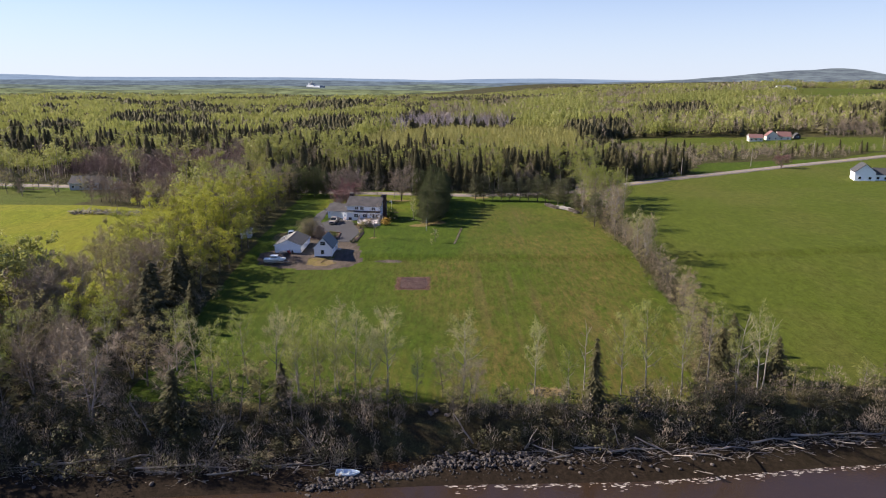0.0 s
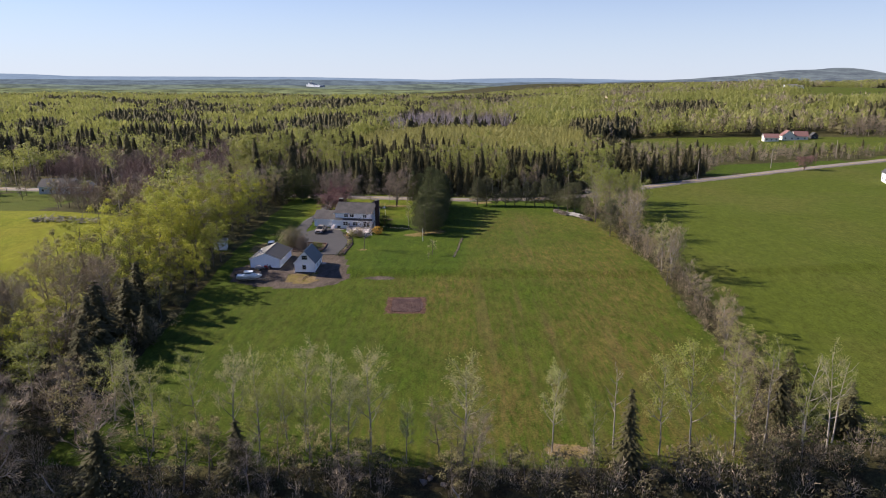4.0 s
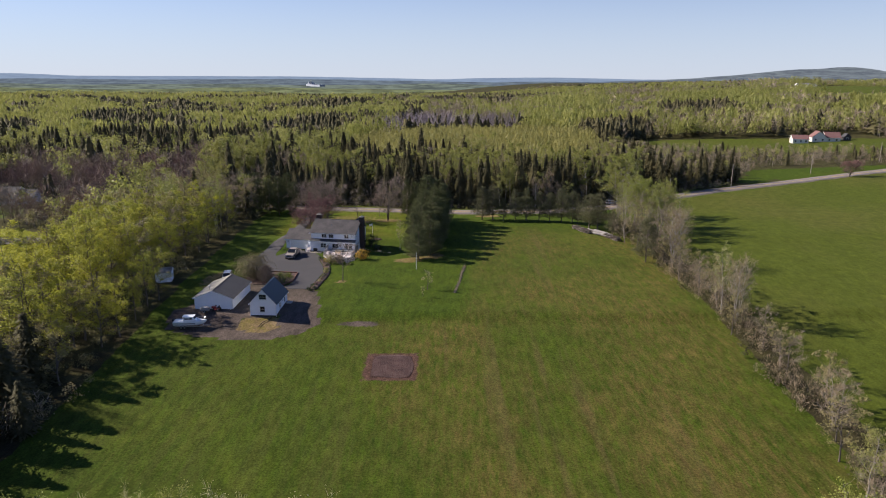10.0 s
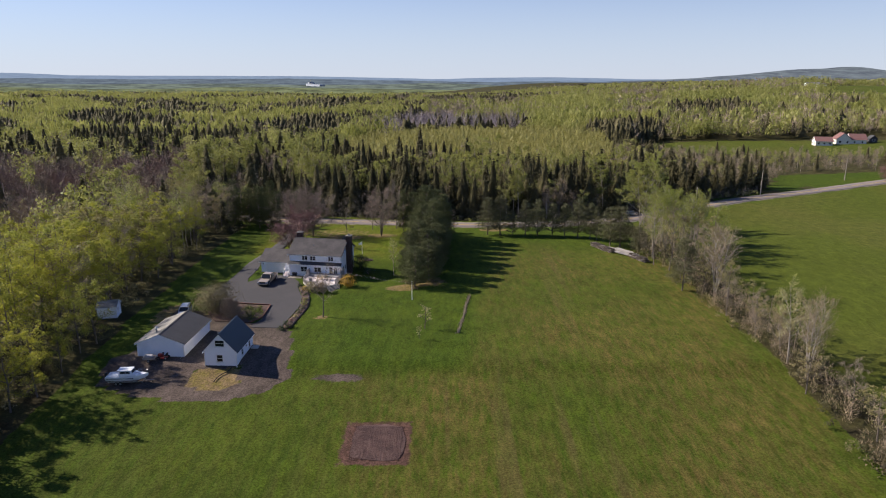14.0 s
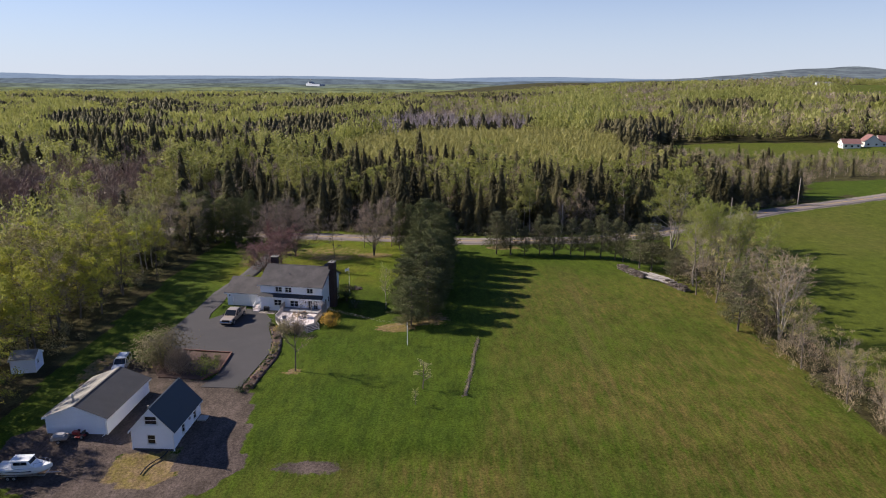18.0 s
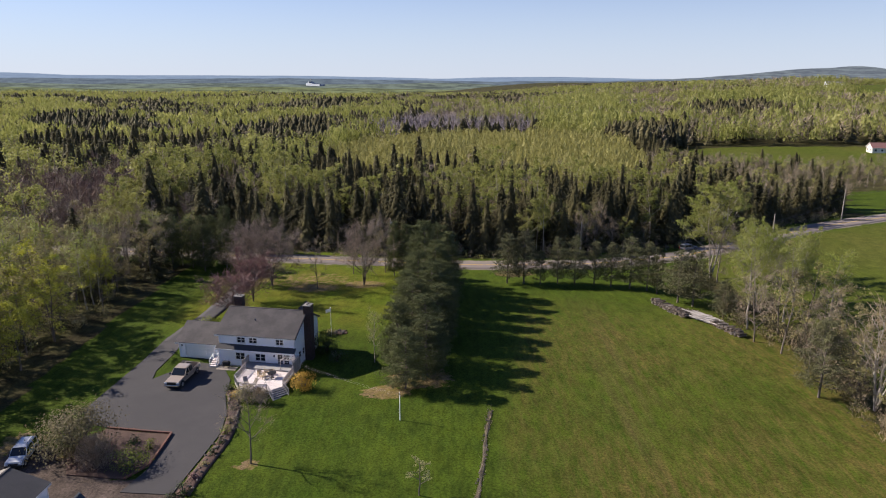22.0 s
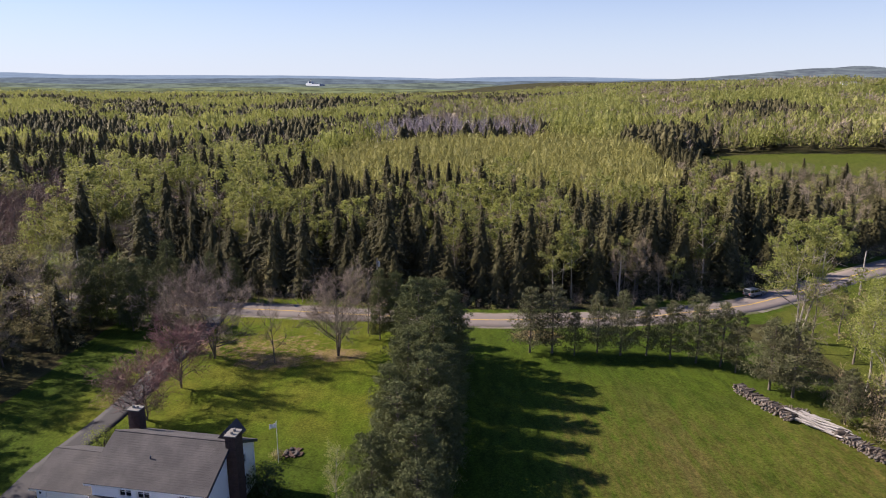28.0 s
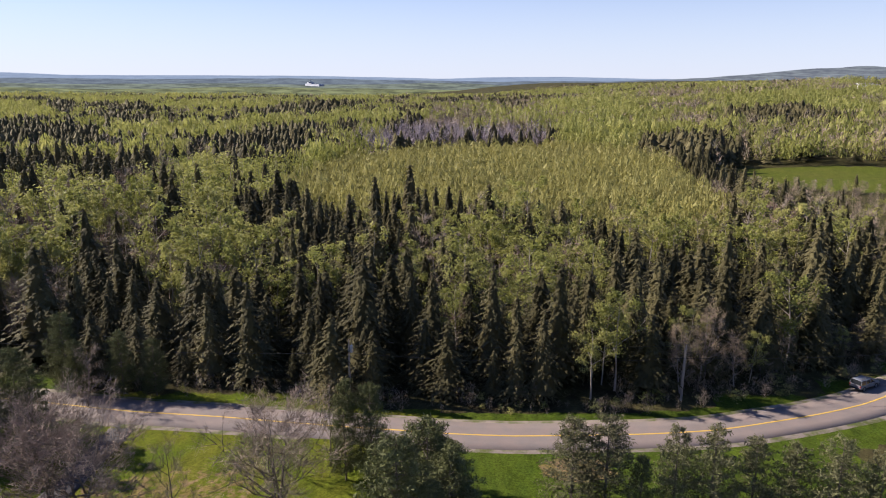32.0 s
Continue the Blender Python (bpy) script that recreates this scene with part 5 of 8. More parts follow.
for kind in ("left", "back"):
    across = kind == "back"
    hs = [(1.5, 2.7, 1.1, 2.1), (3.6, 4.8, 1.1, 2.1)]
    pl = face(kind, GW, GD) @ Matrix.Translation((0 if across else 0.18, 0, 0))
    part("wall", wall_mesh(GW if across else GD - 0.36, 2.75, 0.18, hs, pl), CLAPBOARD, garage)
    for o in hs:
        window(garage, pl, *o)
    if not across:
        bm = solid([(0, 0, 2.75), (GD, 0, 2.75), (GD / 2, 0, 4.6)], (0, 0.18, 0))
        bm.transform(face(kind, GW, GD))
        part("gable", bm, CLAPBOARD, garage)
s = (4.6 - 2.75) / (GD / 2)
for c in ([(-0.4, -0.4, 2.75 - s * 0.4), (GW, -0.4, 2.75 - s * 0.4), (GW, GD / 2, 4.6), (-0.4, GD / 2, 4.6)], [(-0.4, GD + 0.4, 2.75 - s * 0.4), (GW, GD + 0.4, 2.75 - s * 0.4), (GW, GD / 2, 4.6), (-0.4, GD / 2, 4.6)]):
    roof_slope(garage, c, SHINGLE)
    course_lines(garage, c, SHINGLE, 16)
part("fascia", box(-0.4, GW, -0.43, -0.4, 2.42, 2.66), TRIM, garage)
part("foundation", box(-0.04, GW, -0.05, GD + 0.04, -0.8, 0.15), SHINGLE_DARK, garage)
part("wall_lamp", box(0.45, 0.6, -0.14, 0.0, 1.9, 2.2, 0.03), NAVY, garage)

# side steps between garage and house
steps = thing("side_steps", "white wooden steps with handrails beside the garage", "steps", at=HOUSE @ Matrix.Translation((-1.2, -0.9, 0)))
for i in range(4):
    part("step", box(0, 1.15, 0.3 * i, 0.3 * i + 0.32, 0.15 * i - 0.2, 0.17 * (i + 1), 0.01), DECK, steps)
part("landing", box(0, 1.15, 1.2, 2.35, 0.6, 0.72, 0.01), DECK, steps)
for x in (0.03, 1.12):
    bars("handrail", steps, TRIM, [((x, 0, 1.05), (x, 1.2, 1.6)), ((x, 0, 0.0), (x, 0, 1.08)), ((x, 1.2, 0.2), (x, 1.2, 1.65))], 0.045)
    for k in range(1, 6):
        part("baluster", tube([(x, 0.2 * k, 0.2 + 0.1 * k), (x, 0.2 * k, 1.05 + 0.092 * k)], 0.02, 4), TRIM, steps)

# the deck
RAILWOOD = mat("weathered_railing", (0.40, 0.365, 0.345), 0.8, vary=0.2, scale=1.2, fine=10, bump=0.2, obj=0.12)
deck = thing("deck", "pale grey timber deck with weathered grey-brown railings behind the house", "deck", at=HOUSE)
DECK_EDGE = [(5.2, -2.3), (5.6, -6.4), (7.3, -8.6), (11.2, -8.5), (12.7, -6.6), (12.4, -2.2)]
DZ = 0.78
ys = np.arange(-8.62, -2.2, 0.145)


def clip_line(poly, y):
    xs = []
    for (x0, y0), (x1, y1) in zip(poly, poly[1:] + poly[:1]):
        if (y0 - y) * (y1 - y) < 0:
            xs.append(x0 + (x1 - x0) * (y - y0) / (y1 - y0))
    return (min(xs), max(xs)) if len(xs) > 1 else None


for y in ys:
    c = clip_line(DECK_EDGE, y + 0.07)
    if c:
        part("board", box(c[0], c[1], y, y + 0.138, DZ - 0.035, DZ), DECK, deck)
part("upper_platform", box(4.7, 12.3, -2.2, -0.06, 0.62, 0.98), mat("grey_deck_boards", (0.27, 0.26, 0.26), 0.8, vary=0.2, scale=1, fine=8, stretch=(1, 6, 1)), deck, "grey upper platform by the patio doors")
for p, q in zip(DECK_EDGE, DECK_EDGE[1:]):
    d = Vector((q[0] - p[0], q[1] - p[1], 0)).normalized()
    part("skirt_board", solid([(p[0], p[1], DZ - 0.3), (q[0], q[1], DZ - 0.3), (q[0], q[1], DZ + 0.005), (p[0], p[1], DZ + 0.005)], Vector((-d.y, d.x, 0)) * -0.04), RAILWOOD, deck)
for x, y in [(6, -6), (8, -8.2), (10.8, -8.2), (12.2, -6.6), (12, -4), (6, -3.5), (9, -5), (9, -3)]:
    part("footing_post", box(x - 0.08, x + 0.08, y - 0.08, y + 0.08, -0.5, DZ - 0.04), GREYWOOD, deck)
for i, (p, q) in enumerate(list(zip(DECK_EDGE, DECK_EDGE[1:]))[:3] + [((12.7, -6.6), (12.4, -2.2))]):
    n = max(2, int(math.dist(p, q) / 0.16))
    part("top_rail", tube([(*p, DZ + 0.95), (*q, DZ + 0.95)], 0.055, 4), RAILWOOD, deck)
    part("bottom_rail", tube([(*p, DZ + 0.12), (*q, DZ + 0.12)], 0.04, 4), RAILWOOD, deck)
    for k in range(n + 1):
        x, y = p[0] + (q[0] - p[0]) * k / n, p[1] + (q[1] - p[1]) * k / n
        big = k in (0, n)
        part("post" if big else "baluster", box(x - (0.055 if big else 0.02), x + (0.055 if big else 0.02), y - (0.055 if big else 0.02), y + (0.055 if big else 0.02), DZ, DZ + (1.08 if big else 0.93)), RAILWOOD, deck)
# board screen along the west edge of the platform, and the stepped rail down from it
screen = mat("grey_fence_boards", (0.30, 0.27, 0.25), 0.85, vary=0.2, scale=1, fine=10, obj=0.1)
for k in range(9):
    part("screen_board", box(4.62, 4.70, -2.25 + k * 0.25, -2.02 + k * 0.25, 0.5, 2.0), screen, deck)
for k in range(11):
    part("screen_board", box(12.32, 12.40, -2.2 + k * 0.25, -1.97 + k * 0.25, 0.3, 2.15), screen, deck)
# slatted sun shade over the doors
for k in range(5):
    part("shade_slat", box(10.4, 12.5, -2.1 + k * 0.46, -2.05 + k * 0.46, 2.42, 2.50), RAILWOOD, deck)
for k in range(4):
    part("shade_slat", box(10.7 + k * 0.5, 10.75 + k * 0.5, -2.2, 0.0, 2.50, 2.54), RAILWOOD, deck)
for x in (10.5, 12.36):
    part("shade_beam", box(x - 0.05, x + 0.05, -2.25, 0.0, 2.28, 2.42), RAILWOOD, deck)
    part("shade_post", box(x - 0.05, x + 0.05, -2.22, -2.12, 0.98, 2.28), RAILWOOD, deck)
# stairs from the canted edge down to the lawn
ax, ay = np.array((11.25, -8.45)), np.array((12.65, -6.65))
out = np.array((0.79, -0.61))
for i in range(5):
    z = DZ - 0.155 * (i + 1)
    p0, p1 = ax + out * 0.30 * i, ay + out * 0.30 * i
    q0, q1 = ax + out * (0.30 * i + 0.33), ay + out * (0.30 * i + 0.33)
    part("tread", solid([(*p0, z), (*p1, z), (*q1, z), (*q0, z)], (0, 0, -0.05)), MATS["grey_deck_boards"], deck)
    part("riser", solid([(*p0, z), (*p1, z), (*p1, z + 0.15), (*p0, z + 0.15)], (*(out * 0.02), 0)), mat("dark_riser", (0.05, 0.05, 0.055), 0.8), deck)
for e in (ax, ay):
    f = e + out * 1.55
    bars("stair_rail", deck, RAILWOOD, [((*e, DZ + 0.95), (*f, 0.95)), ((*f, -0.1), (*f, 1.0)), ((*e, DZ + 0.15), (*f, 0.12))], 0.05)
    for k in range(1, 8):
        g = e + out * 1.55 * k / 8
        part("baluster", tube([(*g, DZ * (1 - k / 8) + 0.12), (*g, DZ * (1 - k / 8) + 0.93)], 0.02, 4), RAILWOOD, deck)


# things on the deck
def deck_place(x, y, turn=0.0, z=DZ):
    return HOUSE @ pose(x, y, z, 0, 0, turn)


TAN = mat("tan_wicker", (0.42, 0.32, 0.21), 0.85, vary=0.25, scale=4, fine=30)
DARKMETAL = mat("dark_metal", (0.03, 0.03, 0.033), 0.45, metal=0.6, vary=0.15)
tbl = thing("patio_table", "round dark metal patio table on the deck", "table", at=deck_place(10.1, -4.3))
part("tabletop", tube([(0, 0, 0.70), (0, 0, 0.74)], 0.62, 24), DARKMETAL, tbl)
part("pedestal", tube([(0, 0, 0.03), (0, 0, 0.7)], 0.05, 10), DARKMETAL, tbl)
part("foot", tube([(0, 0, 0.0), (0, 0, 0.04)], [0.34, 0.28], 16), DARKMETAL, tbl)


def patio_chair():
    c = thing("patio_chair", "tan wicker patio armchair on the deck", "chair", "chairs on the deck")
    part("seat", box(-0.29, 0.29, -0.28, 0.28, 0.33, 0.45, 0.04), TAN, c)
    b = box(-0.29, 0.29, 0.22, 0.31, 0.42, 0.92, 0.04)
    part("backrest", b, TAN, c)
    for sx in (-0.27, 0.27):
        part("armrest", box(sx - 0.05, sx + 0.05, -0.26, 0.26, 0.60, 0.65, 0.02), TAN, c)
        for sy in (-0.25, 0.25):
            part("leg", box(sx - 0.025, sx + 0.025, sy - 0.025, sy + 0.025, 0, 0.62), TAN, c)
    return c


ch = patio_chair()
ch.matrix_basis = deck_place(8.9, -3.5, 110)
for x, y, a in ((8.3, -4.2, 60), (9.0, -4.9, -30), (9.6, -3.2, 190)):
    copy_thing(ch, deck_place(x, y, a))


def lounger():
    c = thing("sun_lounger", "dark folding lounge chair on the deck", "lounge chair", "chairs on the deck")
    part("seat", box(-0.3, 0.3, -0.9, 0.3, 0.30, 0.35, 0.015), GREYWOOD, c)
    b = box(-0.3, 0.3, 0.0, 0.75, -0.03, 0.03, 0.015)
    b.transform(Matrix.Translation((0, 0.28, 0.33)) @ Matrix.Rotation(radians(50), 4, "X"))
    part("backrest", b, GREYWOOD, c)
    for sx in (-0.26, 0.26):
        for sy in (-0.8, 0.25):
            part("leg", tube([(sx, sy, 0), (sx, sy, 0.31)], 0.02, 6), DARKMETAL, c)
    return c


lg = lounger()
lg.matrix_basis = deck_place(7.6, -7.0, 40)
copy_thing(lg, deck_place(8.8, -7.4, -20))
grill = thing("barbecue_grill", "covered dark barbecue grill by the house wall", "grill", at=HOUSE @ pose(1.4, -0.75, 0.0))
part("body", box(-0.45, 0.45, -0.28, 0.28, 0.35, 0.85, 0.05), DARKMETAL, grill)
part("lid", tube([(-0.45, 0, 0.85), (0.45, 0, 0.85)], 0.27, 14), DARKMETAL, grill)
for sx in (-0.4, 0.4):
    part("side_shelf", box(sx - 0.2 if sx < 0 else sx, sx if sx < 0 else sx + 0.2, -0.22, 0.22, 0.78, 0.82), DARKMETAL, grill)
    for sy in (-0.22, 0.22):
        part("leg", box(sx - 0.03, sx + 0.03, sy - 0.03, sy + 0.03, -0.1, 0.38), DARKMETAL, grill)
plat = thing("wood_platform", "low weathered wooden platform by the house wall", "platform", at=HOUSE @ pose(1.6, -1.0, 0.0))
for k in range(8):
    part("board", box(-1.5, 1.5, -0.6 + k * 0.15, -0.47 + k * 0.15, -0.02, 0.05), GREYWOOD, plat)

# ---- the small barn ----
barn = thing("barn", "small white gabled barn with a dark metal roof", "barn", at=pose(-36.1, 184.1, 1.35, 0, 0, -2.5))
BW, BD = 4.9, 7.9
shell(barn, BW, BD, 2.55, 5.2, CLAPBOARD, {"front": [(1.85, 2.75, 0.75, 1.85, {"sashes": 1}), (1.75, 3.15, 3.25, 4.25, {"sashes": 1})], "right": [(2.2, 3.0, 0.8, 1.9, {"sashes": 1}), (5.6, 6.4, 0.8, 1.9, {"sashes": 1})], "left": [(3.4, 4.2, 0.8, 1.9, {"sashes": 1})]}, ("front", "back"))
gable_roof_y(barn, BW, BD, 2.55, 5.2, (METALROOF, METALROOF), 0.28)
for k in range(1, 20):
    yy = -0.28 + k * (BD + 0.56) / 20
    for sx in (0, 1):
        xe = -0.28 if sx == 0 else BW + 0.28
        s = (5.2 - 2.55) / (BW / 2)
        part("standing_seam", tube([(xe, yy, 2.55 - s * 0.28 + 0.17), (BW / 2, yy, 5.2 + 0.17)], 0.02, 4), METALROOF, barn)
part("foundation", box(-0.03, BW + 0.03, -0.03, BD + 0.03, -0.7, 0.12), SHINGLE_DARK, barn)
part("wall_lamp", box(BW + 0.02, BW + 0.22, 4.3, 4.6, 1.6, 1.9, 0.04), CONCRETE, barn)
part("finial", tube([(BW / 2, -0.25, 5.35), (BW / 2, -0.25, 5.75)], [0.07, 0.11, ][:2], 8), GREYWOOD, barn)
ramp = thing("door_step", "pale concrete step at the barn's side door", "step", at=pose(-30.2, 190.6, hz(-30.2, 190.6), 0, 0, -2.5))
part("slab", box(-0.5, 0.6, -0.6, 0.6, -0.2, 0.16, 0.02), CONCRETE, ramp)

# ---- the long shed ----
shed = thing("workshop_shed", "long low white shed with a worn grey shingle roof, sunward slope tinted paler", "shed", at=pose(-47.7, 187.0, 1.62, 0, 0, -2.0))
SW, SD = 7.4, 11.0
shell(shed, SW, SD, 2.3, 3.75, CLAPBOARD, {"right": [], "back": [(1.5, 2.7, 1.0, 1.9)], "left": [(4, 5.2, 1.0, 1.9)]}, ("front", "back"))
# pale shingles on the sunward slope, dark on the other: sunlight put into colour
gable_roof_y(shed, SW, SD, 2.3, 3.75, (SHINGLE_WORN_PALE, mat("shade_side_shingles", (0.060, 0.058, 0.060), 0.9, vary=0.25, scale=0.7, fine=9, bump=0.4)), 0.3, rows=14)
part("foundation", box(-0.03, SW + 0.03, -0.03, SD + 0.03, -0.8, 0.08), SHINGLE_DARK, shed)
part("stove_pipe", tube([(2.4, 2.0, 2.9), (2.4, 2.0, 4.25)], 0.11, 10), mat("galvanised", (0.5, 0.5, 0.5), 0.4, metal=0.8), shed, "short galvanised stove pipe")
part("pipe_hood", tube([(2.4, 2.0, 4.22), (2.4, 2.0, 4.42)], [0.2, 0.05], 10), MATS["galvanised"], shed)
part("downpipe", tube([(SW - 0.1, -0.08, 2.1), (SW - 0.15, -0.08, 0.3), (SW - 0.55, -0.7, 0.0)], 0.05, 8), TRIM, shed)

# ---- the little white shed among the trees ----
hut = thing("garden_shed", "little white shed with a pale roof among the trees", "shed", at=at_ground(-62.0, 203.2, 12))
shell(hut, 3.2, 3.0, 2.2, 2.9, CLAPBOARD, {"right": [(0.6, 1.4, 1.0, 1.7)]}, ("left", "right"))
gable_roof_x(hut, 3.2, 3.0, 2.2, 2.9, SHINGLE_WORN_PALE, 0.2)
part("floor_beam", box(0, 3.2, 0, 3.0, -0.7, 0.05), GREYWOOD, hut)

# ---- the yard: paving, beds, planting ----


def paving(name, outline, lift, material, label, category, step=2.0, drop=0.3, kind="structure", ragged=0.0, seed=1):
    """A flat surfacing that follows the land inside an outline, with a real edge."""
    o = np.array(outline, float)
    if ragged:
        o = spline(list(map(tuple, o)) + [tuple(o[0])], 5)[:-1]
        o = o + np.random.RandomState(seed).uniform(-ragged, ragged, o.shape)
    bm = bmesh.new()
    bm.faces.new([bm.verts.new((x, y, 0)) for x, y in o])
    for axis in (0, 1):
        n = [0, 0, 0]
        n[axis] = 1
        for v in np.arange(o[:, axis].min() + step / 2, o[:, axis].max(), step):
            co = [0, 0, 0]
            co[axis] = v
            bmesh.ops.bisect_plane(bm, geom=bm.verts[:] + bm.edges[:] + bm.faces[:], plane_co=co, plane_no=n)
    bmesh.ops.recalc_face_normals(bm, faces=bm.faces[:])
    for f in bm.faces:
        if f.normal.z < 0:
            f.normal_flip()
    rim = [e for e in bm.edges if e.is_boundary]
    ext = bmesh.ops.extrude_edge_only(bm, edges=rim)
    low = [v for v in ext["geom"] if isinstance(v, bmesh.types.BMVert)]
    lowset = set(low)
    for v in bm.verts:
        v.co.z = hz(v.co.x, v.co.y) + lift - (drop if v in lowset else 0)
    bmesh.ops.triangulate(bm, faces=bm.faces[:])
    me = bpy.data.meshes.new(name)
    bm.to_mesh(me)
    bm.free()
    me.materials.append(material)
    return tagged(new(name, me), label, category, kind=kind)


paving("driveway", [(-46.2, 217), (-44.5, 213.6), (-41.0, 212.5), (-32.7, 211.2), (-32.4, 203.5), (-33.4, 199.2), (-27.9, 198.8), (-27.5, 204), (-26.9, 211.5), (-27.8, 216.5), (-29.5, 221.5), (-30.2, 226), (-32.9, 230.9), (-39.4, 232.6), (-39.5, 228.8), (-41.3, 226.2), (-41.9, 229), (-41.7, 236), (-42.3, 242), (-45.3, 242), (-45.4, 232)], 0.06, ASPHALT, "smooth dark grey asphalt driveway", "driveway")
LANE = spline([(-43.6, 240), (-43.0, 246), (-42.4, 253), (-42.2, 262), (-42.4, 275), (-42.5, 288), (-42.5, 294.6)], 5)
tagged(new("driveway_lane", ribbon("driveway_lane", LANE, 3.4, 0.055, ASPHALT, 0.02)), "asphalt lane leading from the driveway to the road", "driveway", kind="structure")

bed = paving("tilled_bed", [(-10.8, 161.2), (-4.8, 161.0), (-4.9, 167.7), (-10.6, 167.9)], 0.05, SOIL, "square bed of bare red-brown tilled soil", "garden bed", 0.7, kind="structure", ragged=0.15)
cr = np.random.RandomState(77)
bx2, by2 = jittered(-11.0, -4.6, 160.8, 168.1, 0.26, cr)
cl = []
for _ in range(4):
    b2 = bmesh.new()
    bmesh.ops.create_icosphere(b2, subdivisions=1, radius=0.075)
    vv = np.array([v.co[:] for v in b2.verts]) * cr.uniform(0.7, 1.3, (len(b2.verts), 3)) * [1, 1, 0.7]
    cl.append((vv, np.array([[v.index for v in f.verts] for f in b2.faces])))
    b2.free()
n = len(bx2)
row_rise = cr.uniform(-0.02, 0.03, n)
cv, cf, ct = scatter(cl, np.column_stack([bx2, by2, height(bx2, by2) + 0.07 + row_rise]), cr.uniform(0, 6, n), cr.uniform(0.5, 1.5, n), np.ones(n), cr.randint(0, 4, n), cr.uniform(0, 1, n))
tagged(new("soil_clods", mesh_of("soil_clods", cv, cf, SOIL, ct)), "loose red-brown clods on the tilled bed", "soil", kind="stuff")

# planted bed along the driveway, timber-edged planter
BEDLINE = spline([(-29.0, 222.8), (-27.6, 219), (-26.5, 214.5), (-26.0, 210), (-26.4, 204.5), (-26.8, 198.6)], 6)
tagged(new("flower_bed", ribbon("flower_bed", BEDLINE, 1.5, 0.08, MULCH, 0.08)), "narrow mulched flower bed along the driveway", "flower bed", kind="structure")
paving("planter_bed", [(-41, 212.1), (-32.9, 210.9), (-32.7, 204.2), (-34.2, 201.6), (-40.5, 202.2), (-43.5, 207)], 0.10, MULCH, "mulched planting bed edged with timber", "planting bed", 1.5)
REDWOOD = mat("red_brown_timber", (0.13, 0.055, 0.04), 0.85, vary=0.25, scale=1, fine=12, obj=0.1)
edging = thing("timber_edging", "red-brown timber edging of the planting bed", "edging")
for p, q in (((-41, 212.2), (-36.8, 211.6)), ((-36.8, 211.6), (-32.7, 211.05)), ((-32.7, 211.05), (-32.55, 207.5)), ((-32.55, 207.5), (-32.5, 204.1)), ((-32.5, 204.1), (-34.0, 201.5))):
    z = max(hz(*p), hz(*q)) + 0.2
    part("timber", tube([(*p, z), (*q, z)], 0.16, 4), REDWOOD, edging)

SHRUB_MESH = {}


def shrub(name, x, y, h, r, material, label, dense=1.0, leaf=0.16, twig=False, group=""):
    key = (material.name, round(r, 1), twig)
    if key not in SHRUB_MESH:
        g = np.random.RandomState(int(r * 100) + len(SHRUB_MESH))
        st_ = [wood_bar([(0, 0, -0.2), (math.cos(a) * r * 0.3, math.sin(a) * r * 0.3, h * 0.45), (math.cos(a) * r * 0.6, math.sin(a) * r * 0.6, h * 0.85)], [0.05 * r, 0.03 * r, 0.01], 4) for a in g.uniform(0, 6.28, 9)]
        n = int(dense * 260 * r * max(1, h / 2))
        fol = twig_cloud(h, r * 1.25, n, g, 0.012 + 0.004 * r, 0.08)[1] if twig else crown_cloud(h, r, n, leaf, g, 0.12, int(14 + 8 * r))[1]
        stems = merge(st_)
        SHRUB_MESH[key] = (mesh_of("stem", *stems, BARK), mesh_of("foliage", *fol, material, np.full(len(fol[0]), 0.5)))
    s, f = SHRUB_MESH[key]
    t = thing(name, label, "shrub", group, at=at_ground(x, y, (x * 37 + y * 13) % 360))
    part("stem", s, None, t)
    part("foliage", f, None, t)


YEW = mat("dark_evergreen_leaves", (0.045, 0.065, 0.022), 0.7, vary=0.2, island=0.35, translucent=0.15, bump=0)
LIME = mat("lime_leaves", (0.17, 0.20, 0.035), 0.6, vary=0.2, island=0.3, translucent=0.35, bump=0)
GOLD = mat("golden_leaves", (0.42, 0.27, 0.045), 0.6, vary=0.2, island=0.3, translucent=0.3, bump=0)
shrub("large_bush", -41.5, 206.5, 5.4, 3.8, mat("dull_budding_leaves", (0.165, 0.140, 0.072), 0.7, vary=0.2, scale=0.3, island=0.25, translucent=0.25, bump=0), "large round olive-grey bush behind the barn", 2.6, 0.17)
shrub("large_bush", -38.0, 203.5, 3.8, 2.4, TWIG, "brown twiggy bush behind the barn", 2.5, twig=True)
shrub("shrub", -34.3, 203.6, 2.3, 1.9, LIME, "rounded light green shrub in the planting bed", 2.4, 0.12)
shrub("shrub", -33.9, 207.8, 1.0, 0.8, LIME, "small lime-green shrub in the planting bed", 1.3, 0.12)
shrub("shrub", -36.3, 209.0, 0.9, 0.8, YEW, "small dark shrub in the planting bed", 1.3, 0.12)
shrub("shrub", -37.9, 207.0, 1.2, 1.0, TWIG_RED, "small red-twigged shrub in the planting bed", 1.0, twig=True)
shrub("golden_shrub", -19.2, 222.9, 2.3, 1.5, GOLD, "golden-yellow shrub beside the deck stairs", 5.0, 0.13)
shrub("shrub", -18.4, 236.6, 3.1, 2.1, YEW, "dark green bush at the foot of the chimney", 3.0, 0.16)
shrub("shrub", -16.2, 232.6, 1.8, 1.5, YEW, "low dark green bush beside the house", 1.2, 0.16)
shrub("shrub", -39.3, 245.0, 2.6, 1.9, LIME, "bright green bush behind the garage", 2.6, 0.15)
shrub("shrub", -36.8, 246.8, 2.0, 1.6, YEW, "dark bush behind the garage", 1.2, 0.16)
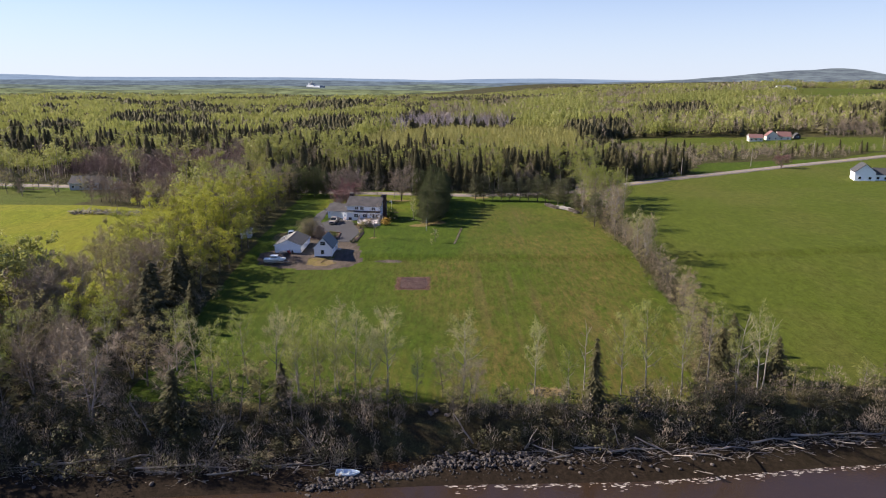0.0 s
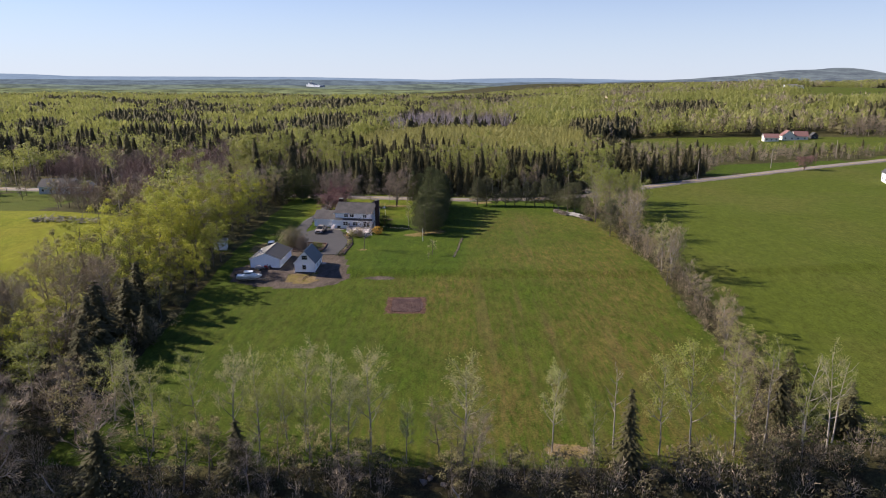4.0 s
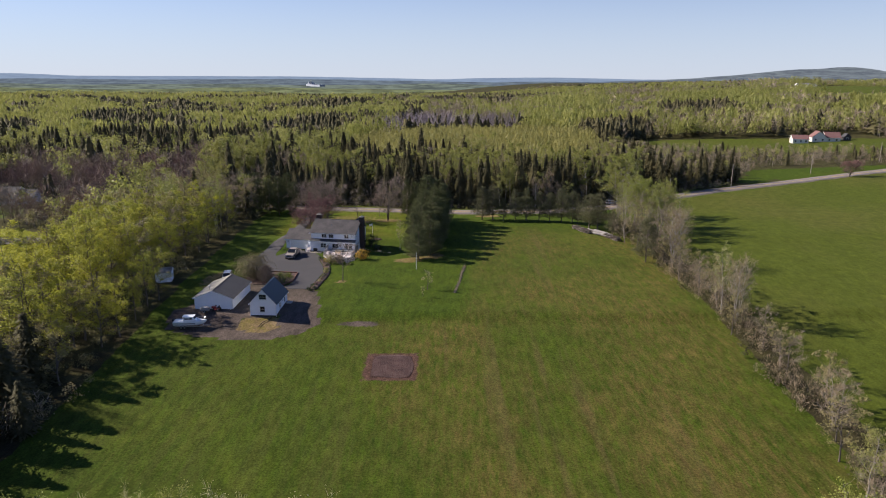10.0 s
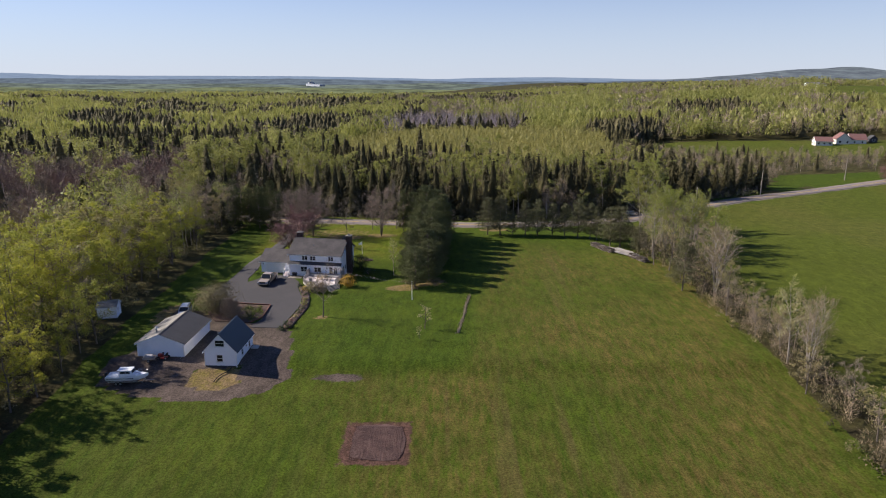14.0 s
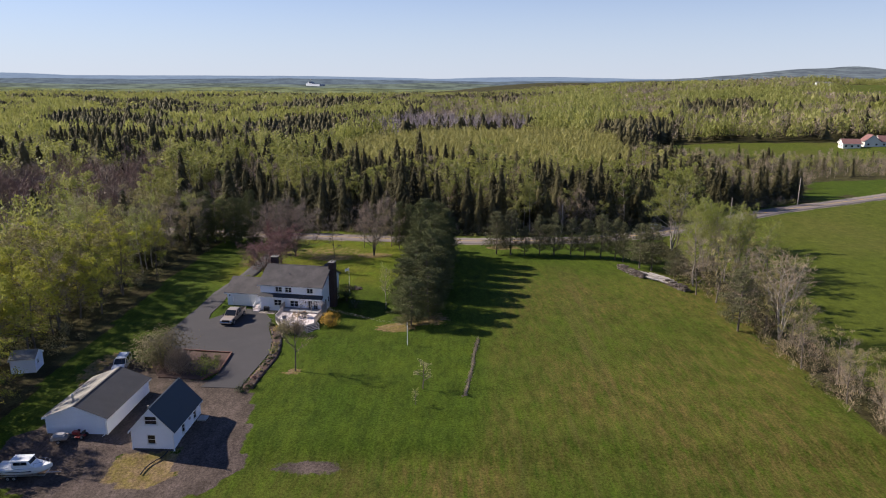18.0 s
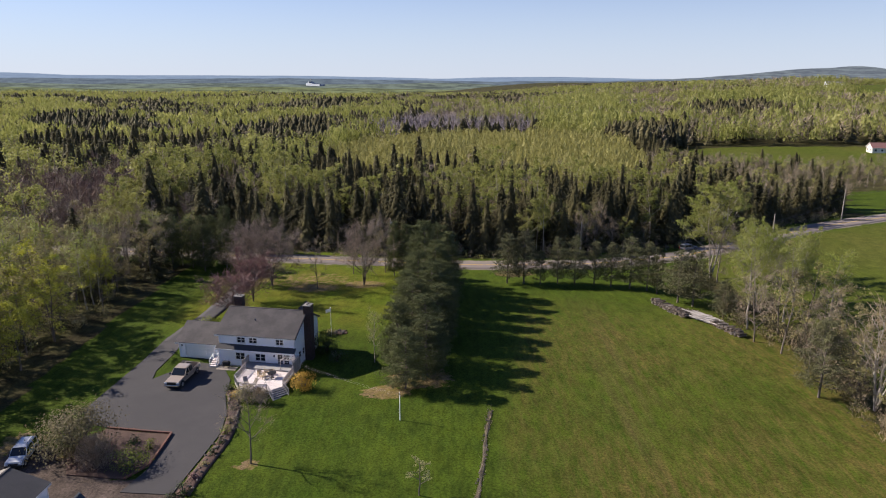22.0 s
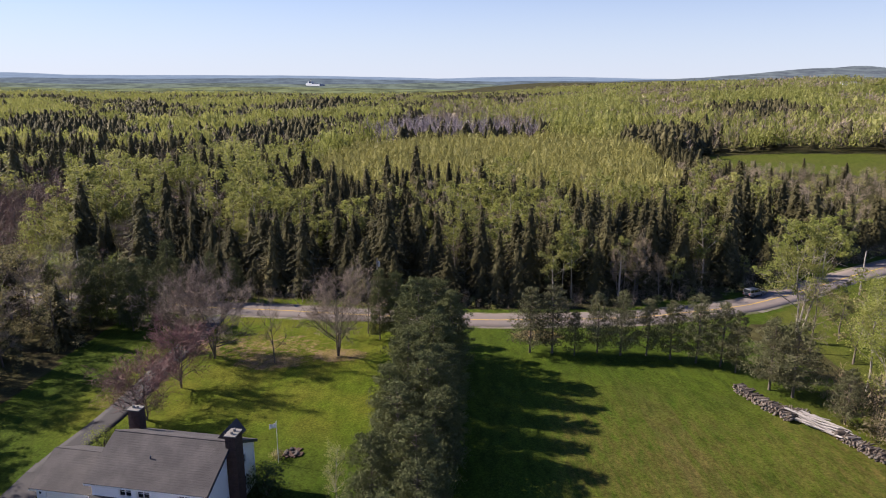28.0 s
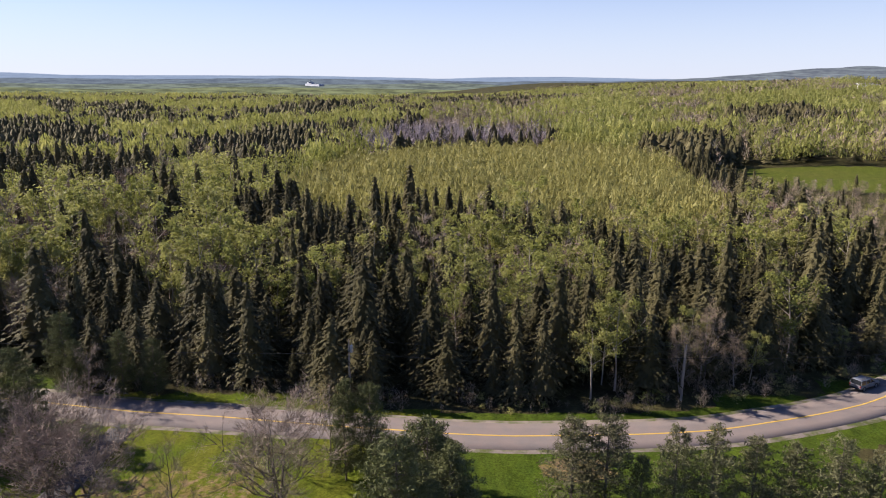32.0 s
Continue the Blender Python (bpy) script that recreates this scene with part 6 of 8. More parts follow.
shrub("shrub", -29.4, 222.7, 1.3, 0.8, YEW, "small evergreen by the corner of the deck", 1.4, 0.12)
shrub("shrub", -26.3, 219.8, 2.0, 1.7, OLIVE, "bushy olive-brown shrub under the deck rail", 3.0, 0.13)
shrub("shrub", -24.2, 219.2, 2.1, 1.7, TWIG_TAN, "bare twiggy shrub under the deck rail", 3.5, twig=True)
shrub("shrub", -28.0, 220.6, 0.9, 0.7, GOLD, "small yellow shrub by the deck", 1.4, 0.11)
for x, y, r, m in ((-27.3, 217.2, 0.5, YEW), (-26.6, 214.2, 0.6, OLIVE), (-26.2, 211.2, 0.8, LIME), (-26.1, 209.0, 0.5, YEW), (-26.3, 206.6, 0.6, YEW), (-26.4, 204.2, 0.5, OLIVE), (-26.7, 201.6, 0.6, TWIG_RED), (-26.8, 199.0, 1.0, YEW), (-27.5, 197.8, 0.8, YEW)):
    shrub("bed_shrub", x, y, r * 1.3, r, m, "low clipped shrub in the driveway flower bed", 1.6, 0.10, group="shrubs along the driveway")

# rocks
ROCKS = []
for k in range(8):
    b2 = bmesh.new()
    bmesh.ops.create_icosphere(b2, subdivisions=2 if k < 3 else 1, radius=1.0)
    g = random.Random(k)
    off = Vector((g.uniform(0, 50), g.uniform(0, 50), 3))
    for v in b2.verts:
        q = noise.noise(v.co * 1.3 + off) * 0.55 + noise.noise(v.co * 3 + off) * 0.22
        v.co = v.co * (1 + q)
        v.co.z *= 0.7
    me = bpy.data.meshes.new("rock")
    b2.to_mesh(me)
    b2.free()
    me.materials.append(ROCK)
    ROCKS.append(me)


def rock_part(parent, x, y, s, g, sink=0.3, up=0.0, name="rock"):
    o = new(name, ROCKS[g.randrange(8)])
    o.parent = parent
    o.matrix_basis = Matrix.Translation((x, y, hz(x, y) + s * (0.6 - sink) + up)) @ Matrix.Rotation(g.uniform(0, 6.28), 4, "Z") @ Matrix.Diagonal((s * g.uniform(0.8, 1.3), s * g.uniform(0.7, 1.1), s * g.uniform(0.7, 1.0), 1))


edge_stones = thing("bed_stones", "pale stones edging the flower bed", "stones")
g = random.Random(12)
for k in range(0, len(BEDLINE) - 1):
    p = BEDLINE[k]
    for j in range(2):
        rock_part(edge_stones, p[0] + g.uniform(-0.9, 0.9), p[1] + g.uniform(-0.6, 0.6), g.uniform(0.12, 0.26), g, 0.2, 0.1)
strip = thing("stone_row", "narrow row of stones and bare soil across the lawn", "stone row")
ROW = spline([(5.9, 217.0), (5.1, 212.2), (4.2, 204.7), (3.1, 197.0)], 8)
part("soil_strip", ribbon("soil_strip", ROW, np.interp(np.arange(len(ROW)) % 5, [0, 2, 4], [0.25, 0.5, 0.3]), 0.02, mat("dry_pale_soil", (0.105, 0.085, 0.055), 0.95, vary=0.3, scale=1.5, fine=9, bump=0.5), 0.02), None, strip)
for p in ROW:
    for j in range(3):
        rock_part(strip, p[0] + g.uniform(-0.4, 0.4), p[1] + g.uniform(-0.4, 0.4), g.uniform(0.06, 0.14), g)
sk = np.random.RandomState(6)
n = 420
q = ROW[sk.randint(0, len(ROW), n)] + np.column_stack([sk.normal(0, 0.2, n), sk.uniform(-0.5, 0.5, n)])
up = np.column_stack([sk.normal(0, 0.3, n), sk.normal(0, 0.3, n), np.ones(n)])
v, f = slivers(np.column_stack([q, height(q[:, 0], q[:, 1])]), up, 0.55, 0.02, sk)
tagged(part("dead_growth", mesh_of("dead_growth", v, f, TWIG_TAN), None, strip), "dry upright stalks", kind="stuff")
fb = thing("rock_garden", "small rock garden with bare soil on the lawn", "rock garden")
part("soil_mound", sheet("soil_mound", [(-18.6, 243.7), (-17.8, 245.1), (-16.8, 245.3), (-16.5, 244.3), (-17.3, 243.4)], 0.12, MULCH, drop=0.4), None, fb)
for k in range(14):
    rock_part(fb, g.uniform(-18.3, -16.8), g.uniform(243.7, 245.0), g.uniform(0.12, 0.3), g, 0.2, 0.1)
shrub("shrub", -18.9, 243.2, 1.0, 0.9, OLIVE, "low rounded shrub in the rock garden", 1.5, 0.12)

# flagpole, posts, washing line
WHITEPAINT = mat("white_paint", (0.80, 0.80, 0.78), 0.4, vary=0.06)
flag = thing("flagpole", "white flagpole with a small white flag on the lawn", "flagpole", at=at_ground(-18.6, 242.3))
part("pole", tube([(0, 0, -0.3), (0, 0, 5.0)], [0.05, 0.03], 10), WHITEPAINT, flag)
part("finial", tube([(0, 0, 5.0), (0, 0, 5.12)], [0.06, 0.02], 8), WHITEPAINT, flag)
b2 = bmesh.new()
grid = [[b2.verts.new((-0.03 - 0.11 * i, 0.05 * math.sin(i * 1.2 + j * 0.5), 4.9 - 0.11 * j - 0.035 * i)) for j in range(6)] for i in range(8)]
for i in range(7):
    for j in range(5):
        b2.faces.new((grid[i][j], grid[i + 1][j], grid[i + 1][j + 1], grid[i][j + 1]))
fl = part("flag", b2, mat("white_cloth", (0.78, 0.77, 0.76), 0.8, vary=0.08, translucent=0.3), flag)
m = fl.modifiers.new("thickness", "SOLIDIFY")
m.thickness = 0.01
post = thing("washing_post", "tall white washing-line post on the lawn", "post", at=at_ground(-5.6, 214.6))
part("pole", tube([(0, 0, -0.4), (0, 0, 3.8)], [0.07, 0.055], 10), WHITEPAINT, post)
part("pulley", tube([(-0.08, 0, 3.55), (0.08, 0, 3.55)], 0.10, 10), DARKMETAL, post)
line = thing("washing_line", "double white washing line from the deck to the post", "washing line")
a0, b0 = HOUSE @ Vector((12.36, -1.5, 2.1)), Vector((-5.6, 214.6, hz(-5.6, 214.6) + 3.5))
for k in (0.0, 0.22):
    pts = [a0.lerp(b0, t) + Vector((0, 0, -0.25 * 4 * t * (1 - t) - k)) for t in np.linspace(0, 1, 12)]
    part("rope", tube(pts, 0.005, 5), CONCRETE, line)

# ---- stacked firewood along the hedgerow ----
LOGEND = mat("cut_log", (0.125, 0.098, 0.080), 0.9, vary=0.3, scale=2, fine=15, obj=0.3)
LOGS, PALE_LOGS = [], []
for k in range(4):
    b2 = bmesh.new()
    g = random.Random(k + 40)
    tube([(0, -0.5, 0), (g.uniform(-0.03, 0.03), 0, g.uniform(-0.03, 0.03)), (0, 0.5, 0)], [0.5, 0.47, 0.42], 8, b2)
    me = bpy.data.meshes.new("log")
    b2.to_mesh(me)
    b2.free()
    me.materials.append(LOGEND if k < 3 else GREYWOOD)
    LOGS.append(me)
    pale = me.copy()
    pale.materials.clear()
    pale.materials.append(mat("barkless_pole", (0.29, 0.265, 0.25), 0.85, vary=0.25, scale=2, fine=12, obj=0.25))
    PALE_LOGS.append(pale)


def wood_pile(p, q, rows, length, label, thick=0.16, along=False, seed=0):
    g = random.Random(seed)
    t = thing("wood_pile", label, "wood pile", "wood piles along the hedgerow")
    p, q = Vector((*p, 0)), Vector((*q, 0))
    d = (q - p)
    n = int(d.length / (thick * 2.1)) if not along else rows
    a = math.atan2(d.y, d.x)
    for i in range(n if not along else rows):
        for j in range(rows if not along else 1):
            if along:
                s = g.uniform(0.25, 0.75)
                c = p + d * s + Vector((g.uniform(-1.0, 1.0), g.uniform(-0.6, 0.6), 0))
                rz, ln, zz = a - math.pi / 2 + g.uniform(-0.25, 0.25), g.uniform(0.6, 1.0) * d.length, 0.15 + 0.9 * (i / rows) + g.uniform(0, 0.1)
            else:
                if j > rows * (0.75 + 0.25 * math.sin(i * 0.4)) + 1:
                    continue
                c = p + d * (i + 0.5 * (j % 2) + g.uniform(-0.15, 0.15)) / n
                rz, ln, zz = a + g.uniform(-0.45, 0.45), length * g.uniform(0.6, 1.3), thick * (1 + 1.6 * j) + g.uniform(-0.05, 0.08)
            o = new("log", (PALE_LOGS if along else LOGS)[g.randrange(4)])
            o.parent = t
            r = thick * g.uniform(0.75, 1.2) * 2
            o.matrix_basis = Matrix.Translation((c.x, c.y, hz(c.x, c.y) + zz)) @ Matrix.Rotation(rz, 4, "Z") @ Matrix.Rotation(g.uniform(-0.14, 0.14), 4, "X") @ Matrix.Diagonal((r, ln, r, 1))


wood_pile((40.4, 262.2), (41.8, 256.0), 5, 1.5, "tall stack of split grey firewood beside the meadow", 0.12, seed=1)
wood_pile((42.0, 256.4), (43.4, 252.6), 5, 1.8, "stack of grey logs beside the meadow", 0.12, seed=2)
wood_pile((43.6, 255.4), (45.6, 253.6), 4, 1.8, "low stack of grey logs under the pines", 0.12, seed=5)
wood_pile((43.2, 253.4), (47.2, 248.6), 26, 3, "heap of long pale poles beside the hedgerow", 0.11, True, 3)
wood_pile((46.8, 248.8), (48.9, 242.6), 5, 1.5, "stack of round firewood beside the hedgerow", 0.11, seed=4)

# ---- utility poles and wires ----
POLEWOOD = mat("grey_pole_wood", (0.30, 0.26, 0.22), 0.9, vary=0.25, scale=1, fine=14, stretch=(4, 4, 0.4))
POLES = [(-150, 317.5, 9), (-75, 308.5, 9), (-13.7, 303.6, 9), (33.9, 303.6, 8.4), (83.0, 306.3, 9), (118.6, 338.0, 9.2), (165, 364.8, 9), (214.5, 395.5, 9), (270, 420, 9)]
tops = []
for x, y, h in POLES:
    t = thing("utility_pole", "weathered grey wooden utility pole by the road", "utility pole", "utility poles", at=at_ground(x, y))
    part("shaft", tube([(0, 0, -0.6), (0.02, 0, h * 0.5), (0.05, 0, h)], [0.17, 0.145, 0.115], 10), POLEWOOD, t)
    part("insulator", tube([(0.05, 0, h), (0.05, 0, h + 0.22)], [0.05, 0.035], 8), CONCRETE, t)
    part("bracket", box(0.0, 0.4, -0.04, 0.04, h - 1.9, h - 1.82), DARKMETAL, t)
    if abs(x + 13.7) < 1:
        can = part("transformer", tube([(0.42, 0, h - 1.7), (0.42, 0, h - 0.75)], 0.24, 14), mat("grey_enamel", (0.42, 0.43, 0.44), 0.4, vary=0.08), t, "grey cylindrical transformer")
        part("lid", tube([(0.42, 0, h - 0.75), (0.42, 0, h - 0.66)], [0.25, 0.12], 14), MATS["grey_enamel"], can)
        part("bushing", tube([(0.42, 0, h - 0.66), (0.42, 0, h - 0.42)], 0.04, 8), CONCRETE, can)
    tops.append((x + 0.05, y, hz(x, y) + h))
wires = thing("power_lines", "thin dark power lines between the roadside poles", "power lines")
for a, b in zip(tops, tops[1:]):
    for dz, r in ((0.2, 0.018), (-1.85, 0.03)):
        pts = [Vector(a).lerp(Vector(b), t) + Vector((0, 0, dz - 0.9 * 4 * t * (1 - t))) for t in np.linspace(0, 1, 13)]
        part("wire", tube(pts, r, 4), DARKMETAL, wires)

# ---- vehicles ----
TYRE = mat("tyre_rubber", (0.018, 0.018, 0.018), 0.85, vary=0.15)
RIM = mat("alloy_rim", (0.45, 0.45, 0.46), 0.35, metal=0.8, vary=0.1)
LAMP_CLEAR = mat("headlight_lens", (0.6, 0.62, 0.64), 0.1, vary=0.05, coat=0.5)
LAMP_RED = mat("tail_light_lens", (0.30, 0.012, 0.012), 0.15, vary=0.05, coat=0.5)
CHROME = mat("chrome", (0.6, 0.6, 0.6), 0.15, metal=1.0, vary=0.05)


def prism(profile, half, inset=0.0, bevel=0.05):
    """A side outline (x, z) pulled to both sides; the upper points lean in by inset."""
    bm = bmesh.new()
    zs = [z for _, z in profile]
    lo, hi = min(zs), max(zs)
    rows = []
    for s in (-1, 1):
        rows.append([bm.verts.new((x, s * (half - inset * (z - lo) / (hi - lo)), z)) for x, z in profile])
    n = len(profile)
    bm.faces.new(rows[0])
    bm.faces.new(rows[1][::-1])
    for i in range(n):
        bm.faces.new((rows[0][i], rows[0][(i + 1) % n], rows[1][(i + 1) % n], rows[1][i])[::-1])
    bmesh.ops.recalc_face_normals(bm, faces=bm.faces[:])
    if bevel:
        bmesh.ops.bevel(bm, geom=bm.edges[:], offset=bevel, segments=2, affect="EDGES", profile=0.6)
    return bm


def wheel(parent, x, y, r, w=0.24):
    s = 1 if y > 0 else -1
    o = part("wheel", tube([(x, y - w / 2, r), (x, y - w / 2 + 0.03, r), (x, y + w / 2 - 0.03, r), (x, y + w / 2, r)], [r * 0.92, r, r, r * 0.92], 22), TYRE, parent)
    part("rim", tube([(x, y + s * (w / 2 - 0.02), r), (x, y + s * (w / 2 + 0.012), r)], [r * 0.62, r * 0.58], 18), RIM, o)
    part("hub_cap", tube([(x, y + s * w / 2, r), (x, y + s * (w / 2 + 0.04), r)], [r * 0.2, r * 0.14], 10), CHROME, o)


def pickup(at):
    body = mat("tan_car_paint", (0.33, 0.265, 0.20), 0.3, vary=0.05, coat=0.6)
    t = thing("pickup_truck", "tan crew-cab pickup truck parked on the driveway", "pickup truck", at=at)
    # x runs forward
    part("hood", prism([(1.15, 0.55), (2.75, 0.5), (2.85, 0.75), (2.78, 0.98), (1.2, 1.12)], 0.95, 0.06), body, t)
    part("cab_body", prism([(-1.1, 0.45), (1.25, 0.45), (1.25, 1.12), (-1.1, 1.14)], 0.96, 0.02), body, t)
    part("cab_roof", prism([(-1.05, 1.72), (0.35, 1.72), (0.45, 1.80), (0.1, 1.86), (-0.9, 1.86)], 0.80, 0.06, 0.02), body, t)
    part("windscreen", prism([(1.12, 1.10), (1.18, 1.12), (0.46, 1.76), (0.40, 1.74)], 0.82, 0.08, 0), GLASS, t)
    part("rear_window", prism([(-1.08, 1.14), (-1.02, 1.12), (-0.98, 1.74), (-1.04, 1.74)], 0.82, 0.08, 0), GLASS, t)
    for s in (-1, 1):
        for x0, x1, top0, top1 in ((0.05, 1.0, 0.05, 0.40), (-0.95, -0.03, -0.93, -0.03)):
            o = part("side_window", solid([(x0, s * 0.925, 1.16), (x1, s * 0.925, 1.16), (top1, s * 0.825, 1.70), (top0, s * 0.825, 1.70)], (0, -s * 0.03, 0)), GLASS, t)
        for a, b in (((1.14, 0.93, 1.1), (0.42, 0.82, 1.76)), ((0.0, 0.94, 1.12), (0.0, 0.83, 1.76)), ((-1.03, 0.94, 1.12), (-0.99, 0.83, 1.76))):
            part("pillar", tube([(a[0], s * a[1], a[2]), (b[0], s * b[1], b[2])], 0.05, 5), body, t)
        part("bed_side", box(-2.95, -1.12, s * 0.96 - (0.09 if s > 0 else 0), s * 0.96 + (0.09 if s < 0 else 0), 0.55, 1.20, 0.03), body, t)
        part("mirror", box(0.85, 1.0, s * 0.98 - (0 if s > 0 else 0.22), s * 0.98 + (0.22 if s > 0 else 0), 1.12, 1.34, 0.03), DARKMETAL, t)
        part("headlight", box(2.72, 2.87, s * 0.78 - 0.16, s * 0.78 + 0.16, 0.74, 0.92, 0.02), LAMP_CLEAR, t)
        part("tail_light", box(-2.98, -2.93, s * 0.86 - 0.07, s * 0.86 + 0.07, 0.72, 1.05, 0.01), LAMP_RED, t)
        part("wheel_arch", tube([(2.0, s * 0.90, 0.42), (2.0, s * 0.985, 0.42)], 0.50, 20), DARKMETAL, t)
        part("wheel_arch", tube([(-1.95, s * 0.90, 0.42), (-1.95, s * 0.985, 0.42)], 0.50, 20), DARKMETAL, t)
        for x in (2.0, -1.95):
            wheel(t, x, s * 0.88, 0.40)
    part("bed_floor", box(-2.9, -1.12, -0.88, 0.88, 0.50, 0.62), DARKMETAL, t, "dark open truck bed")
    part("bed_front", box(-1.18, -1.10, -0.9, 0.9, 0.6, 1.2, 0.02), body, t)
    part("tailgate", box(-2.99, -2.91, -0.88, 0.88, 0.58, 1.18, 0.02), body, t)
    part("front_bumper", box(2.78, 3.0, -0.94, 0.94, 0.42, 0.66, 0.05), CHROME, t)
    part("rear_bumper", box(-3.12, -2.97, -0.9, 0.9, 0.42, 0.62, 0.04), CHROME, t)
    part("grille", box(2.83, 2.90, -0.56, 0.56, 0.66, 0.95, 0.02), DARKMETAL, t)
    part("chassis", box(-2.8, 2.7, -0.7, 0.7, 0.32, 0.56), DARKMETAL, t)


def wagon(at, paint, label, name="parked_suv"):
    t = thing(name, label, "car", at=at)
    part("body", prism([(-2.3, 0.42), (2.25, 0.42), (2.35, 0.72), (2.2, 0.98), (1.0, 1.06), (-2.35, 1.06)], 0.90, 0.05), paint, t)
    part("roof", prism([(-2.15, 1.62), (0.25, 1.62), (0.3, 1.68), (-0.1, 1.74), (-2.0, 1.74)], 0.74, 0.06, 0.03), paint, t)
    part("windscreen", prism([(0.98, 1.05), (1.03, 1.06), (0.31, 1.65), (0.26, 1.65)], 0.78, 0.08, 0), GLASS, t)
    part("rear_window", prism([(-2.33, 1.06), (-2.28, 1.06), (-2.13, 1.65), (-2.18, 1.65)], 0.78, 0.08, 0), GLASS, t)
    for s in (-1, 1):
        for x0, x1, t0, t1 in ((0.02, 0.85, 0.02, 0.25), (-1.0, -0.05, -1.0, -0.05), (-2.15, -1.1, -2.05, -1.1)):
            part("side_window", solid([(x0, s * 0.85, 1.08), (x1, s * 0.85, 1.08), (t1, s * 0.76, 1.60), (t0, s * 0.76, 1.60)], (0, -s * 0.03, 0)), GLASS, t)
        for a, b in (((0.97, 0.86, 1.05), (0.27, 0.76, 1.64)), ((-0.02, 0.87, 1.06), (-0.02, 0.76, 1.64)), ((-1.05, 0.87, 1.06), (-1.05, 0.76, 1.64)), ((-2.25, 0.86, 1.06), (-2.12, 0.76, 1.64))):
            part("pillar", tube([(a[0], s * a[1], a[2]), (b[0], s * b[1], b[2])], 0.045, 5), paint, t)
        part("headlight", box(2.2, 2.33, s * 0.68 - 0.14, s * 0.68 + 0.14, 0.70, 0.86, 0.02), LAMP_CLEAR, t)
        part("tail_light", box(-2.38, -2.3, s * 0.78 - 0.06, s * 0.78 + 0.06, 0.72, 1.0, 0.01), LAMP_RED, t)
        part("mirror", box(0.72, 0.84, s * 0.9 - (0 if s > 0 else 0.18), s * 0.9 + (0.18 if s > 0 else 0), 1.05, 1.2, 0.03), DARKMETAL, t)
        for x in (1.45, -1.45):
            part("wheel_arch", tube([(x, s * 0.84, 0.38), (x, s * 0.915, 0.38)], 0.43, 20), DARKMETAL, t)
            wheel(t, x, s * 0.82, 0.35, 0.2)
    for y in (-0.55, 0.55):
        part("roof_rail", tube([(-1.9, y, 1.80), (0.0, y, 1.80)], 0.025, 6), DARKMETAL, t)
    part("front_bumper", box(2.25, 2.42, -0.88, 0.88, 0.38, 0.62, 0.05), DARKMETAL, t)
    part("rear_bumper", box(-2.45, -2.3, -0.88, 0.88, 0.38, 0.6, 0.05), DARKMETAL, t)
    part("grille", box(2.30, 2.37, -0.5, 0.5, 0.66, 0.84, 0.01), DARKMETAL, t)


pickup(at_ground(-36.9, 226.0, -96, -0.06) @ Matrix.Scale(1.12, 4))
wagon(at_ground(-47.0, 205.2, -80, -0.05), mat("silver_car_paint", (0.52, 0.53, 0.55), 0.3, vary=0.05, coat=0.5), "silver-white estate car parked behind the shed")

wagon(at_ground(62.6, 307.8, 28, -0.12), mat("grey_car_paint", (0.16, 0.17, 0.19), 0.3, vary=0.05, coat=0.5), "dark grey car parked on the road shoulder", "parked_car")


def hull_mesh(L, B, H, bow=0.35, flare=0.25, sections=14):
    """An open boat hull as nested half-rings, bow towards +x."""
    bm = bmesh.new()
    rings = []
    for i in range(sections + 1):
        t = i / sections
        x = -L / 2 + L * t
        w = B / 2 * (1 - max(0, (t - 0.45) / 0.55) ** 2.2) + 0.01
        sheer = H + 0.22 * H * max(0, t - 0.4) ** 1.5 * 2
        keel = 0.0 + H * 0.75 * max(0, (t - 0.7) / 0.3) ** 2
        ring = []
        for f, z in ((1.0, sheer), (0.97, H * 0.62 + keel * 0.4), (0.78, H * 0.25 + keel * 0.8), (0.35, H * 0.06 + keel), (0.0, keel)):
            ring.append((f, z))
        row = [bm.verts.new((x, w * f, z)) for f, z in ring] + [bm.verts.new((x, -w * f, z)) for f, z in ring[-2::-1]]
        rings.append(row)
    for a, b in zip(rings, rings[1:]):
        for k in range(len(a) - 1):
            bm.faces.new((a[k], a[k + 1], b[k + 1], b[k]))
    bm.faces.new(rings[0])
    bmesh.ops.recalc_face_normals(bm, faces=bm.faces[:])
    return bm, rings


GELCOAT = mat("white_gelcoat", (0.76, 0.77, 0.77), 0.25, vary=0.06, scale=0.8, coat=0.4)
boat = thing("cabin_boat", "white cabin motor boat standing on a trailer", "boat", at=at_ground(-46.0, 179.6, 4) @ Matrix.Translation((0, 0, 0.47)) @ Matrix.Scale(0.86, 4))
bm, _ = hull_mesh(6.8, 2.4, 1.05)
part("hull", bm, GELCOAT, boat)
b2 = bmesh.new()
pts = []
for i in range(13):
    t = i / 12
    pts.append((-3.4 + 6.7 * t, 1.2 * (1 - max(0, (t - 0.45) / 0.55) ** 2.2) - 0.02, 1.0 + 0.23 * max(0, t - 0.4) ** 1.5 * 2))
left_, right_ = [b2.verts.new(p) for p in pts], [b2.verts.new((p[0], -p[1], p[2])) for p in pts]
for i in range(12):
    b2.faces.new((left_[i], left_[i + 1], right_[i + 1], right_[i]))
part("deck", b2, GELCOAT, boat)
part("cabin", prism([(-1.2, 1.0), (1.9, 1.1), (1.1, 1.45), (0.75, 2.0), (-1.1, 2.02), (-1.25, 1.4)], 0.95, 0.22, 0.05), GELCOAT, boat)
